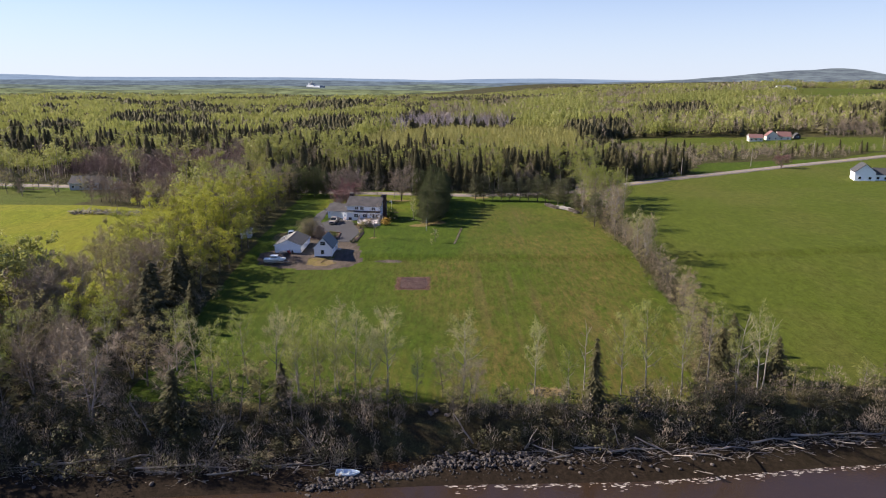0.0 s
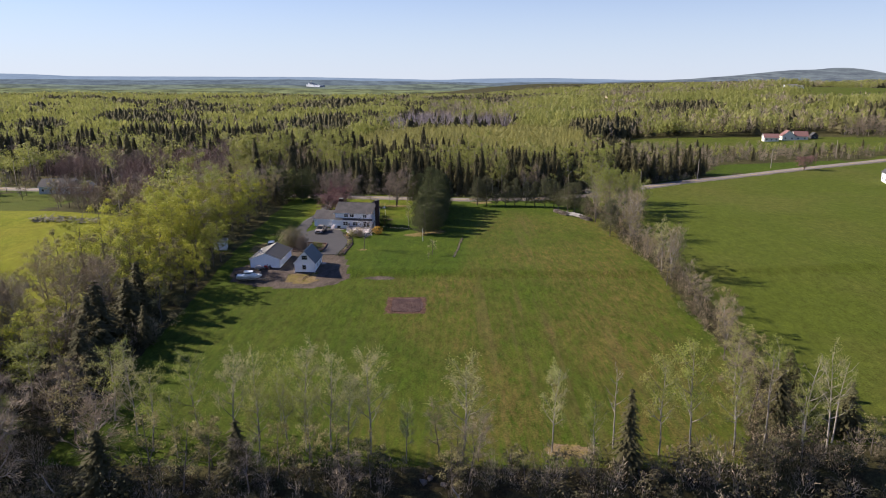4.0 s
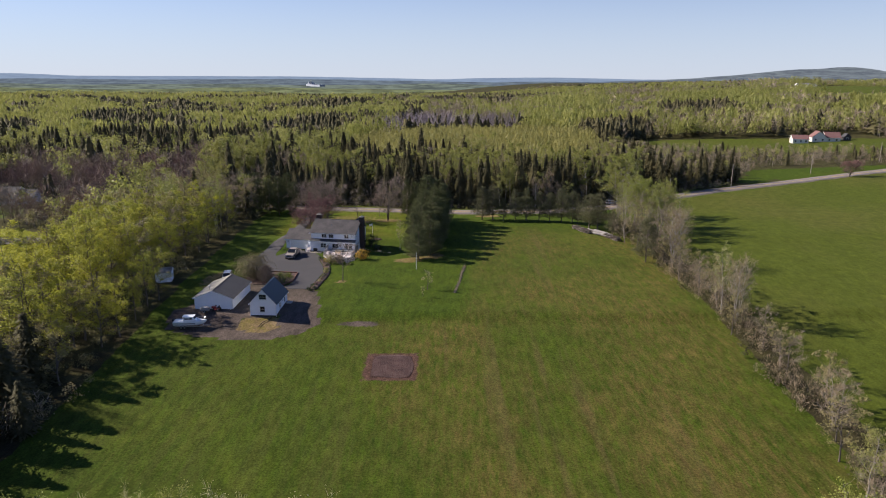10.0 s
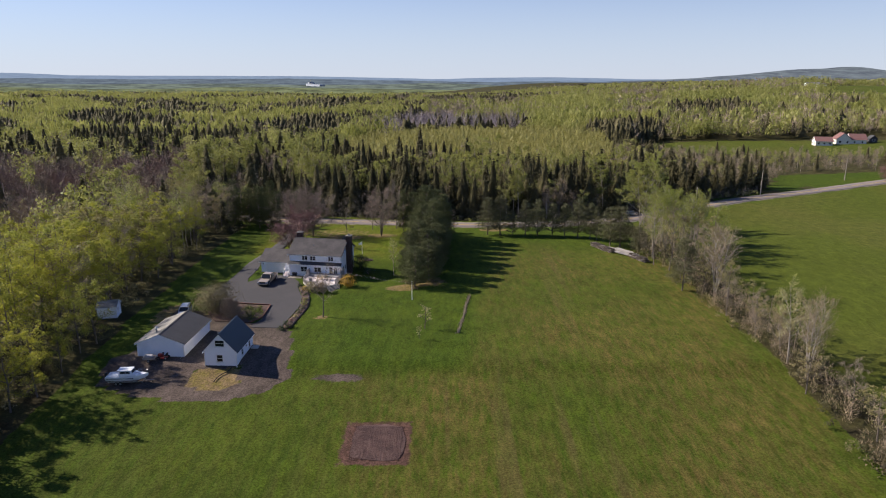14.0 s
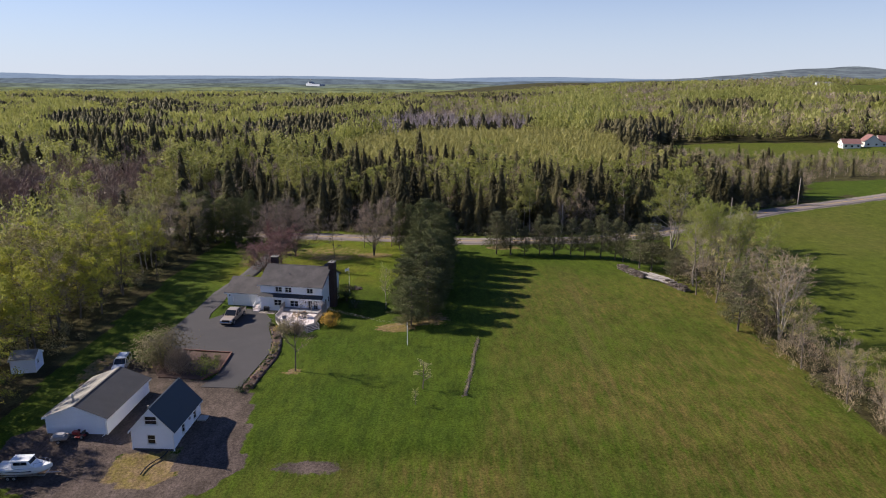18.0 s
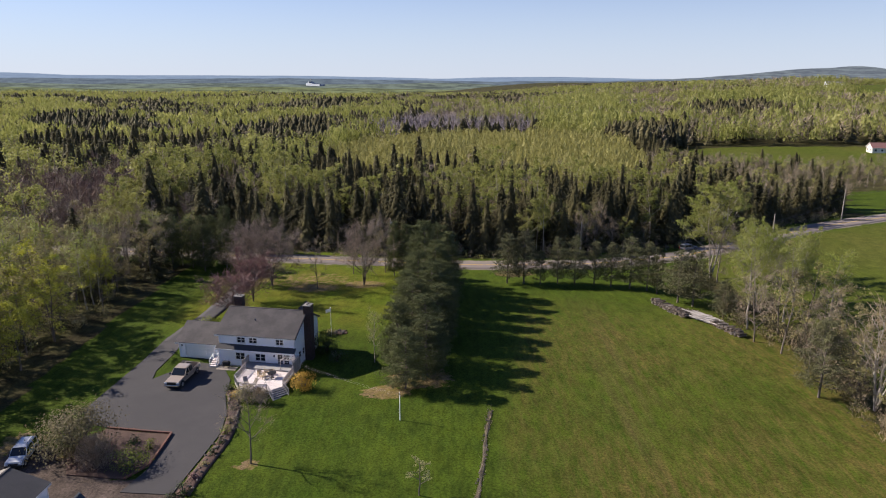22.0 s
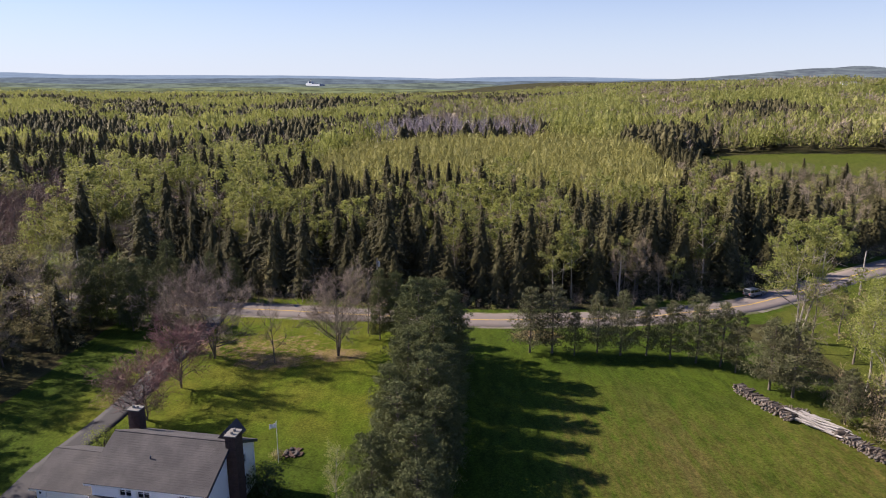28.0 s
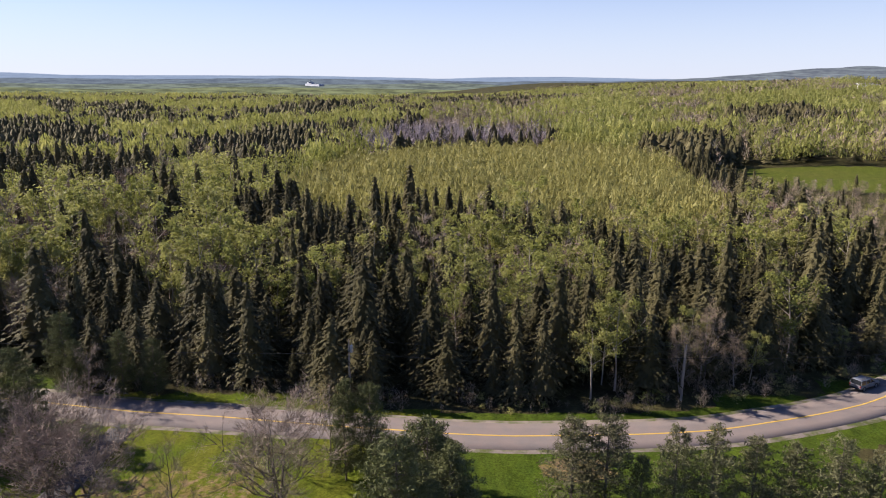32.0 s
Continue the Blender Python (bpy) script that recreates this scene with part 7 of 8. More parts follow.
for s in (-1, 1):
    for x0, x1 in ((-1.0, -0.2), (-0.1, 0.6)):
        part("cabin_window", solid([(x0, s * 0.86, 1.5), (x1 + 0.1, s * 0.86, 1.5), (x1, s * 0.77, 1.85), (x0, s * 0.77, 1.85)], (0, s * 0.012, 0)), GLASS, boat)
part("windscreen", solid([(1.07, -0.72, 1.52), (1.07, 0.72, 1.52), (0.83, 0.66, 1.92), (0.83, -0.66, 1.92)], (0.012, 0, 0.008)), GLASS, boat)
part("cabin_roof", box(-1.5, 0.95, -0.85, 0.85, 2.02, 2.08, 0.03), GELCOAT, boat)
for s in (-1, 1):
    part("bow_rail", tube([(1.4, s * 0.85, 1.62), (2.6, s * 0.5, 1.72), (3.3, 0, 1.78)], 0.018, 6), CHROME, boat)
    for x, y in ((1.5, 0.83), (2.3, 0.6), (3.0, 0.25)):
        part("rail_post", tube([(x, s * y, 1.05), (x, s * y, 1.68)], 0.015, 6), CHROME, boat)
part("gunwale_stripe", box(-3.3, 1.2, -1.215, 1.215, 0.70, 0.78), NAVY, boat, "dark stripe along the hull")
part("outboard_motor", box(-3.85, -3.4, -0.22, 0.22, 0.6, 1.45, 0.08), DARKMETAL, boat)
trailer = thing("boat_trailer", "galvanised boat trailer on the gravel", "trailer", at=at_ground(-46.0, 179.6, 4) @ Matrix.Scale(0.86, 4))
for s in (-1, 1):
    part("side_rail", box(-3.2, 2.6, s * 0.75 - 0.05, s * 0.75 + 0.05, 0.42, 0.54), MATS["galvanised"], trailer)
    wheel(trailer, -1.0, s * 1.05, 0.32, 0.2)
    wheel(trailer, -1.75, s * 1.05, 0.32, 0.2)
    part("mudguard", box(-2.15, -0.6, s * 1.05 - 0.14, s * 1.05 + 0.14, 0.68, 0.72, 0.015), MATS["galvanised"], trailer)
    part("bunk", box(-2.6, 1.6, s * 0.5 - 0.05, s * 0.5 + 0.05, 0.5, 0.62), GREYWOOD, trailer)
for x in (-2.8, -0.9, 1.2, 2.55):
    part("cross_member", box(x - 0.04, x + 0.04, -0.8, 0.8, 0.42, 0.50), MATS["galvanised"], trailer)
part("drawbar", tube([(2.5, 0, 0.46), (4.3, 0, 0.46)], 0.05, 4), MATS["galvanised"], trailer)
part("jockey_wheel", tube([(4.0, -0.04, 0.13), (4.0, 0.04, 0.13)], 0.12, 12), TYRE, trailer)

# machines beside the shed
RED = mat("red_paint", (0.32, 0.03, 0.025), 0.4, vary=0.12, coat=0.3)
mow = thing("ride_on_mower", "red ride-on mower parked against the shed", "lawn mower", at=at_ground(-43.2, 186.0, 170))
part("bonnet", box(0.15, 0.95, -0.28, 0.28, 0.38, 0.78, 0.08), RED, mow)
part("seat", box(-0.55, -0.1, -0.24, 0.24, 0.55, 0.66, 0.04), DARKMETAL, mow)
part("seat_back", box(-0.62, -0.5, -0.24, 0.24, 0.62, 1.0, 0.04), DARKMETAL, mow)
part("mower_deck", box(-0.5, 0.4, -0.5, 0.5, 0.15, 0.32, 0.05), RED, mow)
part("steering_wheel", tube([(0.1, 0, 0.95), (0.08, 0, 0.98)], 0.17, 14), DARKMETAL, mow)
for x, r in ((-0.5, 0.25), (0.75, 0.18)):
    for y in (-0.42, 0.42):
        wheel(mow, x, y, r, 0.16)
cart = thing("utility_trailer", "small loaded grey utility trailer beside the shed", "trailer", at=at_ground(-45.2, 185.2, 10))
part("tub", box(-0.9, 0.9, -0.55, 0.55, 0.42, 0.78, 0.03), GREYWOOD, cart)
part("load", box(-0.7, 0.6, -0.42, 0.42, 0.70, 1.05, 0.12), mat("grey_tarpaulin", (0.34, 0.33, 0.33), 0.7, vary=0.2), cart)
part("drawbar", tube([(0.9, 0, 0.4), (1.7, 0, 0.38)], 0.035, 6), DARKMETAL, cart)
for y in (-0.65, 0.65):
    wheel(cart, 0, y, 0.26, 0.14)
hose = thing("drain_hose", "black corrugated drain hose lying on the dry grass", "hose")
hp = spline([(-31.9, 183.6), (-32.2, 182.8), (-33.0, 182.0), (-33.4, 181.0), (-33.5, 179.8)], 6)
part("pipe", tube([(x, y, hz(x, y) + 0.16) for x, y in hp], 0.07, 8), TYRE, hose)

# ---- the shore ----
g = random.Random(90)
pile = thing("rock_pile", "heap of grey and brown boulders at the water's edge", "rock pile")
for k in range(299):
    t = g.random()
    if t < 0.55:
        s = g.random()
        x, y = -21 + 20 * s + g.gauss(0, 1.0), 89.6 + 5.2 * s + g.gauss(0, 0.8)
    else:
        x, y = g.uniform(-2, 13.5), g.uniform(93.8, 97.4)
    rock_part(pile, x, y, g.uniform(0.14, 0.36), g, 0.25, 0.3 * g.random())
rr = np.random.RandomState(33)
stone_shapes = []
for k in range(4):
    b2 = bmesh.new()
    bmesh.ops.create_icosphere(b2, subdivisions=1, radius=1.0)
    vv = np.array([v.co[:] for v in b2.verts]) * rr.uniform(0.65, 1.25, (len(b2.verts), 3)) * [1, 1, 0.7]
    stone_shapes.append((vv, np.array([[v.index for v in f.verts] for f in b2.faces])))
    b2.free()
n = 1500
s = rr.uniform(0, 1, n)
sx = np.where(rr.uniform(size=n) < 0.5, -21 + 20 * s + rr.normal(0, 1.3, n), -3 + 18 * s + rr.normal(0, 1, n))
sy = np.where(sx < -1, 89.6 + 5.2 * (sx + 21) / 20 + rr.normal(0, 1.1, n), 95.4 + rr.normal(0, 1.3, n))
v, f, t = scatter(stone_shapes, np.column_stack([sx, sy, height(sx, sy) + rr.uniform(0, 0.12, n)]), rr.uniform(0, 6.28, n), rr.uniform(0.06, 0.22, n), np.ones(n), rr.randint(0, 4, n), rr.uniform(0, 1, n))
tagged(new("shore_rubble", mesh_of("shore_rubble", v, f, ROCK, t)), "small dark broken stones between the boulders", "rubble", kind="stuff")
shore_rocks = thing("shore_stones", "scattered stones along the foot of the bank", "stones")
for k in range(90):
    x = g.uniform(12, 90)
    y = 95.5 + float(shore_shift(x)) + g.gauss(0, 1.2)
    rock_part(shore_rocks, x, y, g.uniform(0.12, 0.4), g)
for k in range(40):
    x = g.uniform(-80, -18)
    y = 95.0 + float(shore_shift(x)) + g.gauss(0, 1.2)
    rock_part(shore_rocks, x, y, g.uniform(0.12, 0.4), g)
for x, y, s in ((-2.5, 103.5, 0.7), (-1.6, 104.2, 0.5), (0.2, 102.8, 0.6), (27, 105.5, 0.5), (29, 106.2, 0.4), (26.0, 107.5, 0.45)):
    rk = thing("boulder", "grey boulder on the bank", "boulder")
    rock_part(rk, x, y, s, g)

DRIFT = []
for k in range(5):
    r = np.random.RandomState(k + 70)
    pts = np.column_stack([np.linspace(-0.5, 0.5, 7), np.cumsum(r.normal(0, 0.012, 7)), np.cumsum(r.normal(0, 0.012, 7))])
    pieces = [wood_bar(pts, np.linspace(0.022, 0.009, 7), 6)]
    for j in range(4):
        b = pts[r.randint(1, 6)]
        w = r.normal(size=3) * [0.6, 1, 1]
        pieces.append(wood_bar([b, b + w * 0.05, b + w * 0.11], [0.009, 0.006, 0.003], 4))
    DRIFT.append(mesh_of("bole", *merge(pieces), GREYWOOD))


def drift(x, y, length, turn, pitch, lift=0.15, fat=1.0, label="bleached grey driftwood trunk on the shore"):
    t = thing("driftwood", label, "driftwood", "driftwood along the shore", at=pose(x, y, hz(x, y) + lift, 0, 0, turn) @ Matrix.Rotation(radians(pitch), 4, "Y") @ Matrix.Diagonal((length, length * fat, length * fat, 1)))
    part("bole", DRIFT[g.randrange(5)], None, t)


for x, y, L, a, p, l in ((36.5, 95.5, 6.5, 110, 28, 1.2), (38.0, 93.0, 3.0, 80, 30, 0.6), (39.3, 93.2, 3.6, 130, 15, 0.5), (30, 97.5, 9, 8, 2, 0.4), (24.5, 97.6, 8, -6, 3, 0.4), (45, 98.5, 7, 20, 6, 0.5), (54, 100.5, 9, 12, 3, 0.5), (62, 102.0, 10, 4, 2, 0.4), (71, 102.8, 8, 10, 3, 0.5), (48, 97.0, 5, 60, 12, 0.5), (56.5, 99.0, 4.5, 95, 20, 0.8), (64.5, 100.2, 5, 110, 22, 0.8), (80, 105, 9, 15, 2, 0.4),
                         (19.5, 96.8, 6, 35, 5, 0.3), (16, 97.4, 5, -25, 8, 0.4), (42.5, 96.6, 6, -14, 4, 0.4), (33.2, 98.4, 6, -30, 12, 0.8), (-40, 92.2, 11, 4, 1, 0.3), (-38, 92.8, 9, -3, 2, 0.45), (-43, 92.6, 8, 8, 2, 0.4), (-47, 94.5, 7, 40, 12, 0.8), (-56, 93.5, 8, 30, 8, 0.7), (-25, 93.5, 6, 10, 3, 0.3), (-29, 94.4, 7, -8, 4, 0.4), (-60, 92.5, 7, -15, 5, 0.4), (-33, 91.8, 6, 15, 2, 0.3)):
    drift(x, y, L, a, p, l)
for x, y, L, a, p in ((3.2, 98.6, 7.5, 205, 62), (27.5, 99.5, 4, 150, 70), (-48, 97.5, 6, 170, 60), (-36, 96.5, 5, 15, 65), (-22, 97.0, 5, 190, 58), (13.5, 98.5, 4, 20, 60)):
    drift(x, y, L, a, -p, L * 0.4, 1.1, "leaning bleached dead trunk on the bank")
twr = np.random.RandomState(17)
n = 2200
sx = twr.uniform(-90, 110, n)
sy = 97.0 + shore_shift(sx) + twr.normal(0, 1.3, n)
ways = np.column_stack([twr.normal(0, 1, n), twr.normal(0, 0.5, n), np.abs(twr.normal(0, 0.25, n))])
ways /= np.linalg.norm(ways, axis=1)[:, None]
keep = ~((sx > -14) & (sx < 11))
v, f = slivers(np.column_stack([sx, sy, height(sx, sy) + 0.08])[keep], ways[keep], 2.4, 0.035, twr)
tagged(new("driftwood_litter", mesh_of("driftwood_litter", v, f, GREYWOOD)), "litter of bleached sticks along the shore", "driftwood", kind="stuff")

# foam and wet edge
fr = np.random.RandomState(2)
fp = []
for k in range(420):
    x = fr.uniform(0, 100)
    y0 = np.interp(-9.5, [-9.6, -8.4], [91, 96]) + float(shore_shift(x))
    y = y0 - abs(fr.normal(0, 0.7)) - 0.05
    a = fr.uniform(0, 6.28, 5)
    r = fr.uniform(0.03, 0.13, 5)
    a.sort()
    fp.append((np.column_stack([x + np.cos(a) * r * 5.0, y + np.sin(a) * r, np.full(5, -9.485)]), np.array([[0, 1, 2], [0, 2, 3], [0, 3, 4]])))
v, f = merge(fp)
tagged(new("foam", mesh_of("foam", v, f, mat("pale_foam", (0.55, 0.50, 0.45), 0.7, vary=0.2))), "pale flecks of foam along the waterline", "foam", kind="stuff")

din = thing("dinghy", "small white rowing dinghy drawn up on the beach", "rowing boat", at=at_ground(-15.0, 92.6, -2) @ Matrix.Translation((0, 0, 0.05)))
bm, rings = hull_mesh(3.7, 1.5, 0.55)
hm = part("hull", bm, mat("pale_blue_gelcoat", (0.62, 0.68, 0.74), 0.35, vary=0.08), din)
m = hm.modifiers.new("thickness", "SOLIDIFY")
m.thickness = 0.04
for x in (-1.0, 0.1):
    part("thwart", box(x - 0.13, x + 0.13, -0.68, 0.68, 0.38, 0.43, 0.01), MATS["pale_blue_gelcoat"], din)
part("floor", box(-1.7, 0.7, -0.42, 0.42, 0.16, 0.20), MATS["pale_blue_gelcoat"], din)

# brush heaps
for x, y, L in ((-127, 241, 14), (-113, 238.5, 12), (-104, 237.5, 6)):
    t = thing("brush_heap", "heap of grey stumps and branches at the field's edge", "brush heap")
    r = np.random.RandomState(int(-x))
    n = 260
    st_ = np.column_stack([x + r.uniform(-L / 2, L / 2, n), y + r.normal(0, 1.0, n), hz(x, y) + r.uniform(0, 1.3, n)])
    w = r.normal(size=(n, 3)) * [1, 1, 0.4]
    w /= np.linalg.norm(w, axis=1)[:, None]
    v, f = slivers(st_, w, 2.2, 0.14, r)
    tagged(part("branch_tangle", mesh_of("branch_tangle", v, f, GREYWOOD), None, t), kind="stuff")
for x, y, a in ((-65.0, 152.5, 10), (-68.5, 143.8, -20), (-58.5, 126, 15)):
    t = thing("brush_heap", "low grey heap of cut branches under the trees", "brush heap")
    r = np.random.RandomState(int(-x * 3))
    n = 120
    st_ = np.column_stack([x + r.normal(0, 1.3, n), y + r.normal(0, 1.0, n), hz(x, y) + r.uniform(0, 0.7, n)])
    w = r.normal(size=(n, 3)) * [1, 1, 0.3]
    w /= np.linalg.norm(w, axis=1)[:, None]
    v, f = slivers(st_, w, 1.8, 0.10, r)
    tagged(part("branch_tangle", mesh_of("branch_tangle", v, f, GREYWOOD), None, t), kind="stuff")

# ---- neighbours and the distance ----
CREAM = mat("cream_siding", (0.70, 0.66, 0.58), 0.6, vary=0.06, scale=0.5, bump=0.05)
REDROOF = mat("red_brown_roof", (0.19, 0.095, 0.085), 0.85, vary=0.2, scale=0.5, fine=4)


def cottage(name, x, y, turn, parts, label, walls, roofing, category="house"):
    t = thing(name, label, category, at=at_ground(x, y, turn))
    for (px, py, w, d, h, pk, along) in parts:
        wall = part("wall", box(px, px + w, py, py + d, -1.0, h), walls, t)
        if along == "x":
            for xx in (px, px + w - 0.2):
                part("gable", solid([(xx, py, h), (xx, py + d, h), (xx, py + d / 2, pk)], (0.2, 0, 0)), walls, t)
            gable_roof_x(t, w, d, h, pk, roofing, 0.4, px, py)
        else:
            for yy in (py, py + d - 0.2):
                part("gable", solid([(px, yy, h), (px + w, yy, h), (px + w / 2, yy, pk)], (0, 0.2, 0)), walls, t)
            s = (pk - h) / (w / 2)
            for c in ([(px - 0.4, py - 0.4, h - s * 0.4), (px - 0.4, py + d + 0.4, h - s * 0.4), (px + w / 2, py + d + 0.4, pk), (px + w / 2, py - 0.4, pk)], [(px + w + 0.4, py - 0.4, h - s * 0.4), (px + w + 0.4, py + d + 0.4, h - s * 0.4), (px + w / 2, py + d + 0.4, pk), (px + w / 2, py - 0.4, pk)]):
                roof_slope(t, c, roofing)
        n = max(1, int(w // 3))
        for k in range(n):
            cx = px + w * (k + 0.5) / n
            o = part("window", box(cx - 0.6, cx + 0.6, py - 0.06, py + 0.05, 0.9, 2.1), TRIM, t)
            part("pane", box(cx - 0.5, cx + 0.5, py - 0.075, py - 0.055, 1.0, 2.0), GLASS, o)
        for k in range(max(1, int(d // 4))):
            cy = py + d * (k + 0.5) / max(1, int(d // 4))
            o = part("window", box(px - 0.06, px + 0.05, cy - 0.6, cy + 0.6, 0.9, 2.1), TRIM, t)
            part("pane", box(px - 0.075, px - 0.055, cy - 0.5, cy + 0.5, 1.0, 2.0), GLASS, o)
    return t


cottage("farmhouse", 232, 492, -12, [(0, 0, 8, 8, 3.2, 6.6, "y"), (8, 1.0, 8.5, 8, 3.0, 6.0, "x")], "cream farmhouse with red-brown roofs across the field", CREAM, REDROOF)
cottage("farm_shed", 253, 494, -12, [(0, 0, 4.0, 5, 2.3, 4.2, "y")], "small grey shed beside the farmhouse", SHINGLE, SHINGLE_DARK, "shed")
cottage("farm_garage", 218, 488, -12, [(0, 0, 9, 8, 2.8, 5.0, "x")], "cream garage with a red-brown roof beside the farmhouse", CREAM, REDROOF, "garage")
cottage("white_farmhouse", 184, 303, -20, [(0, 0, 8, 10, 4.2, 7.6, "y"), (8, 2, 9, 7, 3.2, 5.6, "x")], "white farmhouse with a dark roof at the field's edge", SIDING, SHINGLE_DARK)
cottage("neighbour_house", -168, 305, 4, [(0, 0, 13, 9, 3.2, 5.8, "x"), (13, 1, 6, 7, 2.8, 4.8, "x")], "grey-roofed neighbouring house behind bare trees", mat("grey_blue_siding", (0.36, 0.39, 0.44), 0.6, vary=0.06), SHINGLE)
cottage("hill_house", 575, 1196, 0, [(0, 0, 22, 10, 5, 8, "x"), (24, 2, 8, 8, 4, 6.5, "x")], "white farmhouse far away on the hillside", SIDING, SHINGLE_WORN_PALE)
cottage("hill_barn", 545, 1205, 0, [(0, 0, 12, 12, 6, 10, "y")], "dark barn far away on the hillside", SHINGLE_DARK, SHINGLE_DARK, "barn")
plant_later = []
for x, y, h, w in ((-160, 300, 8, 1.5), (-148, 299, 7, 1.5), (-171, 301, 8, 1.4), (-140, 302, 8, 1.4), (-183, 303, 8, 1.3), (-166, 290, 6, 1.4), (-152, 288, 6, 1.5), (-178, 286, 7, 1.2), (-190, 295, 9, 1.2), (-200, 310, 9, 1.2), (-196, 275, 6, 1.3), (-122, 264, 8, 1.4), (-116, 261, 8.5, 1.4), (-108, 259, 8, 1.4), (-113, 267, 10, 1.3), (-104, 266, 9, 1.3), (-145, 297, 6.5, 1.4), (-155, 302, 8, 1.3), (-206, 312, 9, 1.4), (-214, 314, 9, 1.4), (-222, 312, 10, 1.3), (-231, 316, 10, 1.4), (-240, 314, 9, 1.5), (-250, 318, 10, 1.4), (-198, 305, 8, 1.4), (-186, 312, 9, 1.4)):
    plant_later.append((x, y, h, w))
mill = thing("distant_mill", "large white industrial building far off towards the hills", "factory", at=pose(-760, 4050, 4, 0, 0, -62))
for x0, x1, h in ((-60, -20, 7), (-20, 4, 17), (4, 60, 9), (60, 190, 5)):
    part("hall", box(x0, x1, 0, 30, -5, h), mat("pale_metal_cladding", (0.30, 0.33, 0.38), 0.5, vary=0.1), mill)
part("stack", tube([(5, 10, 0), (5, 10, 30)], [3, 2], 10), CONCRETE, mill)

# far ridges on the skyline: plain glowing backdrop, haze painted into the colours


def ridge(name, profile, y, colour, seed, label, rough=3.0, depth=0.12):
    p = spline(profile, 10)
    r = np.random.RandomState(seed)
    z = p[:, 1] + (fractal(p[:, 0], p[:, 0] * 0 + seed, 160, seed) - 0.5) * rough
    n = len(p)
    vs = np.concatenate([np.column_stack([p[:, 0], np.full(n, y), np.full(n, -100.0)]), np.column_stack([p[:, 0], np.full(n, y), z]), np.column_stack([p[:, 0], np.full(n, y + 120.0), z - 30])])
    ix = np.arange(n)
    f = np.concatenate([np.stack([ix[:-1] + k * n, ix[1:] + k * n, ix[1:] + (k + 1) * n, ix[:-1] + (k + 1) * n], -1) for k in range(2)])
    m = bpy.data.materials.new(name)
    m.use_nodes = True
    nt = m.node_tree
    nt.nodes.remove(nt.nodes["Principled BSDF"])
    # emission: the painted haze keeps its tone whatever the sun does
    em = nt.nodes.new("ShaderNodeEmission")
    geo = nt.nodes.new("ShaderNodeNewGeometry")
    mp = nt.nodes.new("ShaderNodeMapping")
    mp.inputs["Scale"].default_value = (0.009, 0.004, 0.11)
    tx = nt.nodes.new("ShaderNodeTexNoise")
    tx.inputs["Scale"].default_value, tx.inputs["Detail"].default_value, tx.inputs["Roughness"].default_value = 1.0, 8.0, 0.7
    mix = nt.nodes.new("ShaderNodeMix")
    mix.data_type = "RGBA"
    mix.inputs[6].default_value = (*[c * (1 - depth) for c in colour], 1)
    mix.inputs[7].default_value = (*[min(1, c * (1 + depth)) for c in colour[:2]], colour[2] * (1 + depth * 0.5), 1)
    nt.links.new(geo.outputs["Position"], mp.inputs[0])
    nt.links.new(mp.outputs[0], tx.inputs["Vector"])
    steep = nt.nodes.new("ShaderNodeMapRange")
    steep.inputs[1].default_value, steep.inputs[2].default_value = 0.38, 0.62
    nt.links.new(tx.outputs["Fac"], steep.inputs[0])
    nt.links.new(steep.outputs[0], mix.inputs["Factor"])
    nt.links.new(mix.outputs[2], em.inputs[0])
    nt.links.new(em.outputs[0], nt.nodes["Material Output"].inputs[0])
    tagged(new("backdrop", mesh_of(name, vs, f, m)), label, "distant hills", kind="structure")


# bluer and paler with distance: aerial haze put into each ridge's colour
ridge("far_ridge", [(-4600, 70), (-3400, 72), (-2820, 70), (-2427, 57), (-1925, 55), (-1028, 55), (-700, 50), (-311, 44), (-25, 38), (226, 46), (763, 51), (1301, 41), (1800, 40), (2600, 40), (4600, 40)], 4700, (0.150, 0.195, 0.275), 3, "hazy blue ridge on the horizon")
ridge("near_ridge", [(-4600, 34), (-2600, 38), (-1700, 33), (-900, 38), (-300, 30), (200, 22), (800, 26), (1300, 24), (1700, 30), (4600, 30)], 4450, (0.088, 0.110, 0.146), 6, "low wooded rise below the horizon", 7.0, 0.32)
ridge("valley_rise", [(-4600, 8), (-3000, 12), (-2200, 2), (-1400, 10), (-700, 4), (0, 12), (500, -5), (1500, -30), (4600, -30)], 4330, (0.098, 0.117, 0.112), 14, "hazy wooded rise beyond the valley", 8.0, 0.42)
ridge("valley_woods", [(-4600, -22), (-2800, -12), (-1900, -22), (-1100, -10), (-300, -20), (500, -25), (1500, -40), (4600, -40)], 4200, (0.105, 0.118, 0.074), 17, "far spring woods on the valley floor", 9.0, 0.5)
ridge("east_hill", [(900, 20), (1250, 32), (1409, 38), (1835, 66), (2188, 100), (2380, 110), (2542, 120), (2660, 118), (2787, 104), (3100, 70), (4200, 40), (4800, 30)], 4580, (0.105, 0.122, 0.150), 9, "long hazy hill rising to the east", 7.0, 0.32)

# ---- trees and shrubs that stand singly ----
TREE_KINDS = {}



def tree_kind(key, h, wood, leaf, shapes):
    TREE_KINDS[key] = (h, [(mesh_of("trunk", *w, wood, np.full(len(w[0]), 0.5)), mesh_of("crown", *c, leaf, np.full(len(c[0]), 0.5)) if c is not None and len(c[0]) else None) for w, c in shapes])


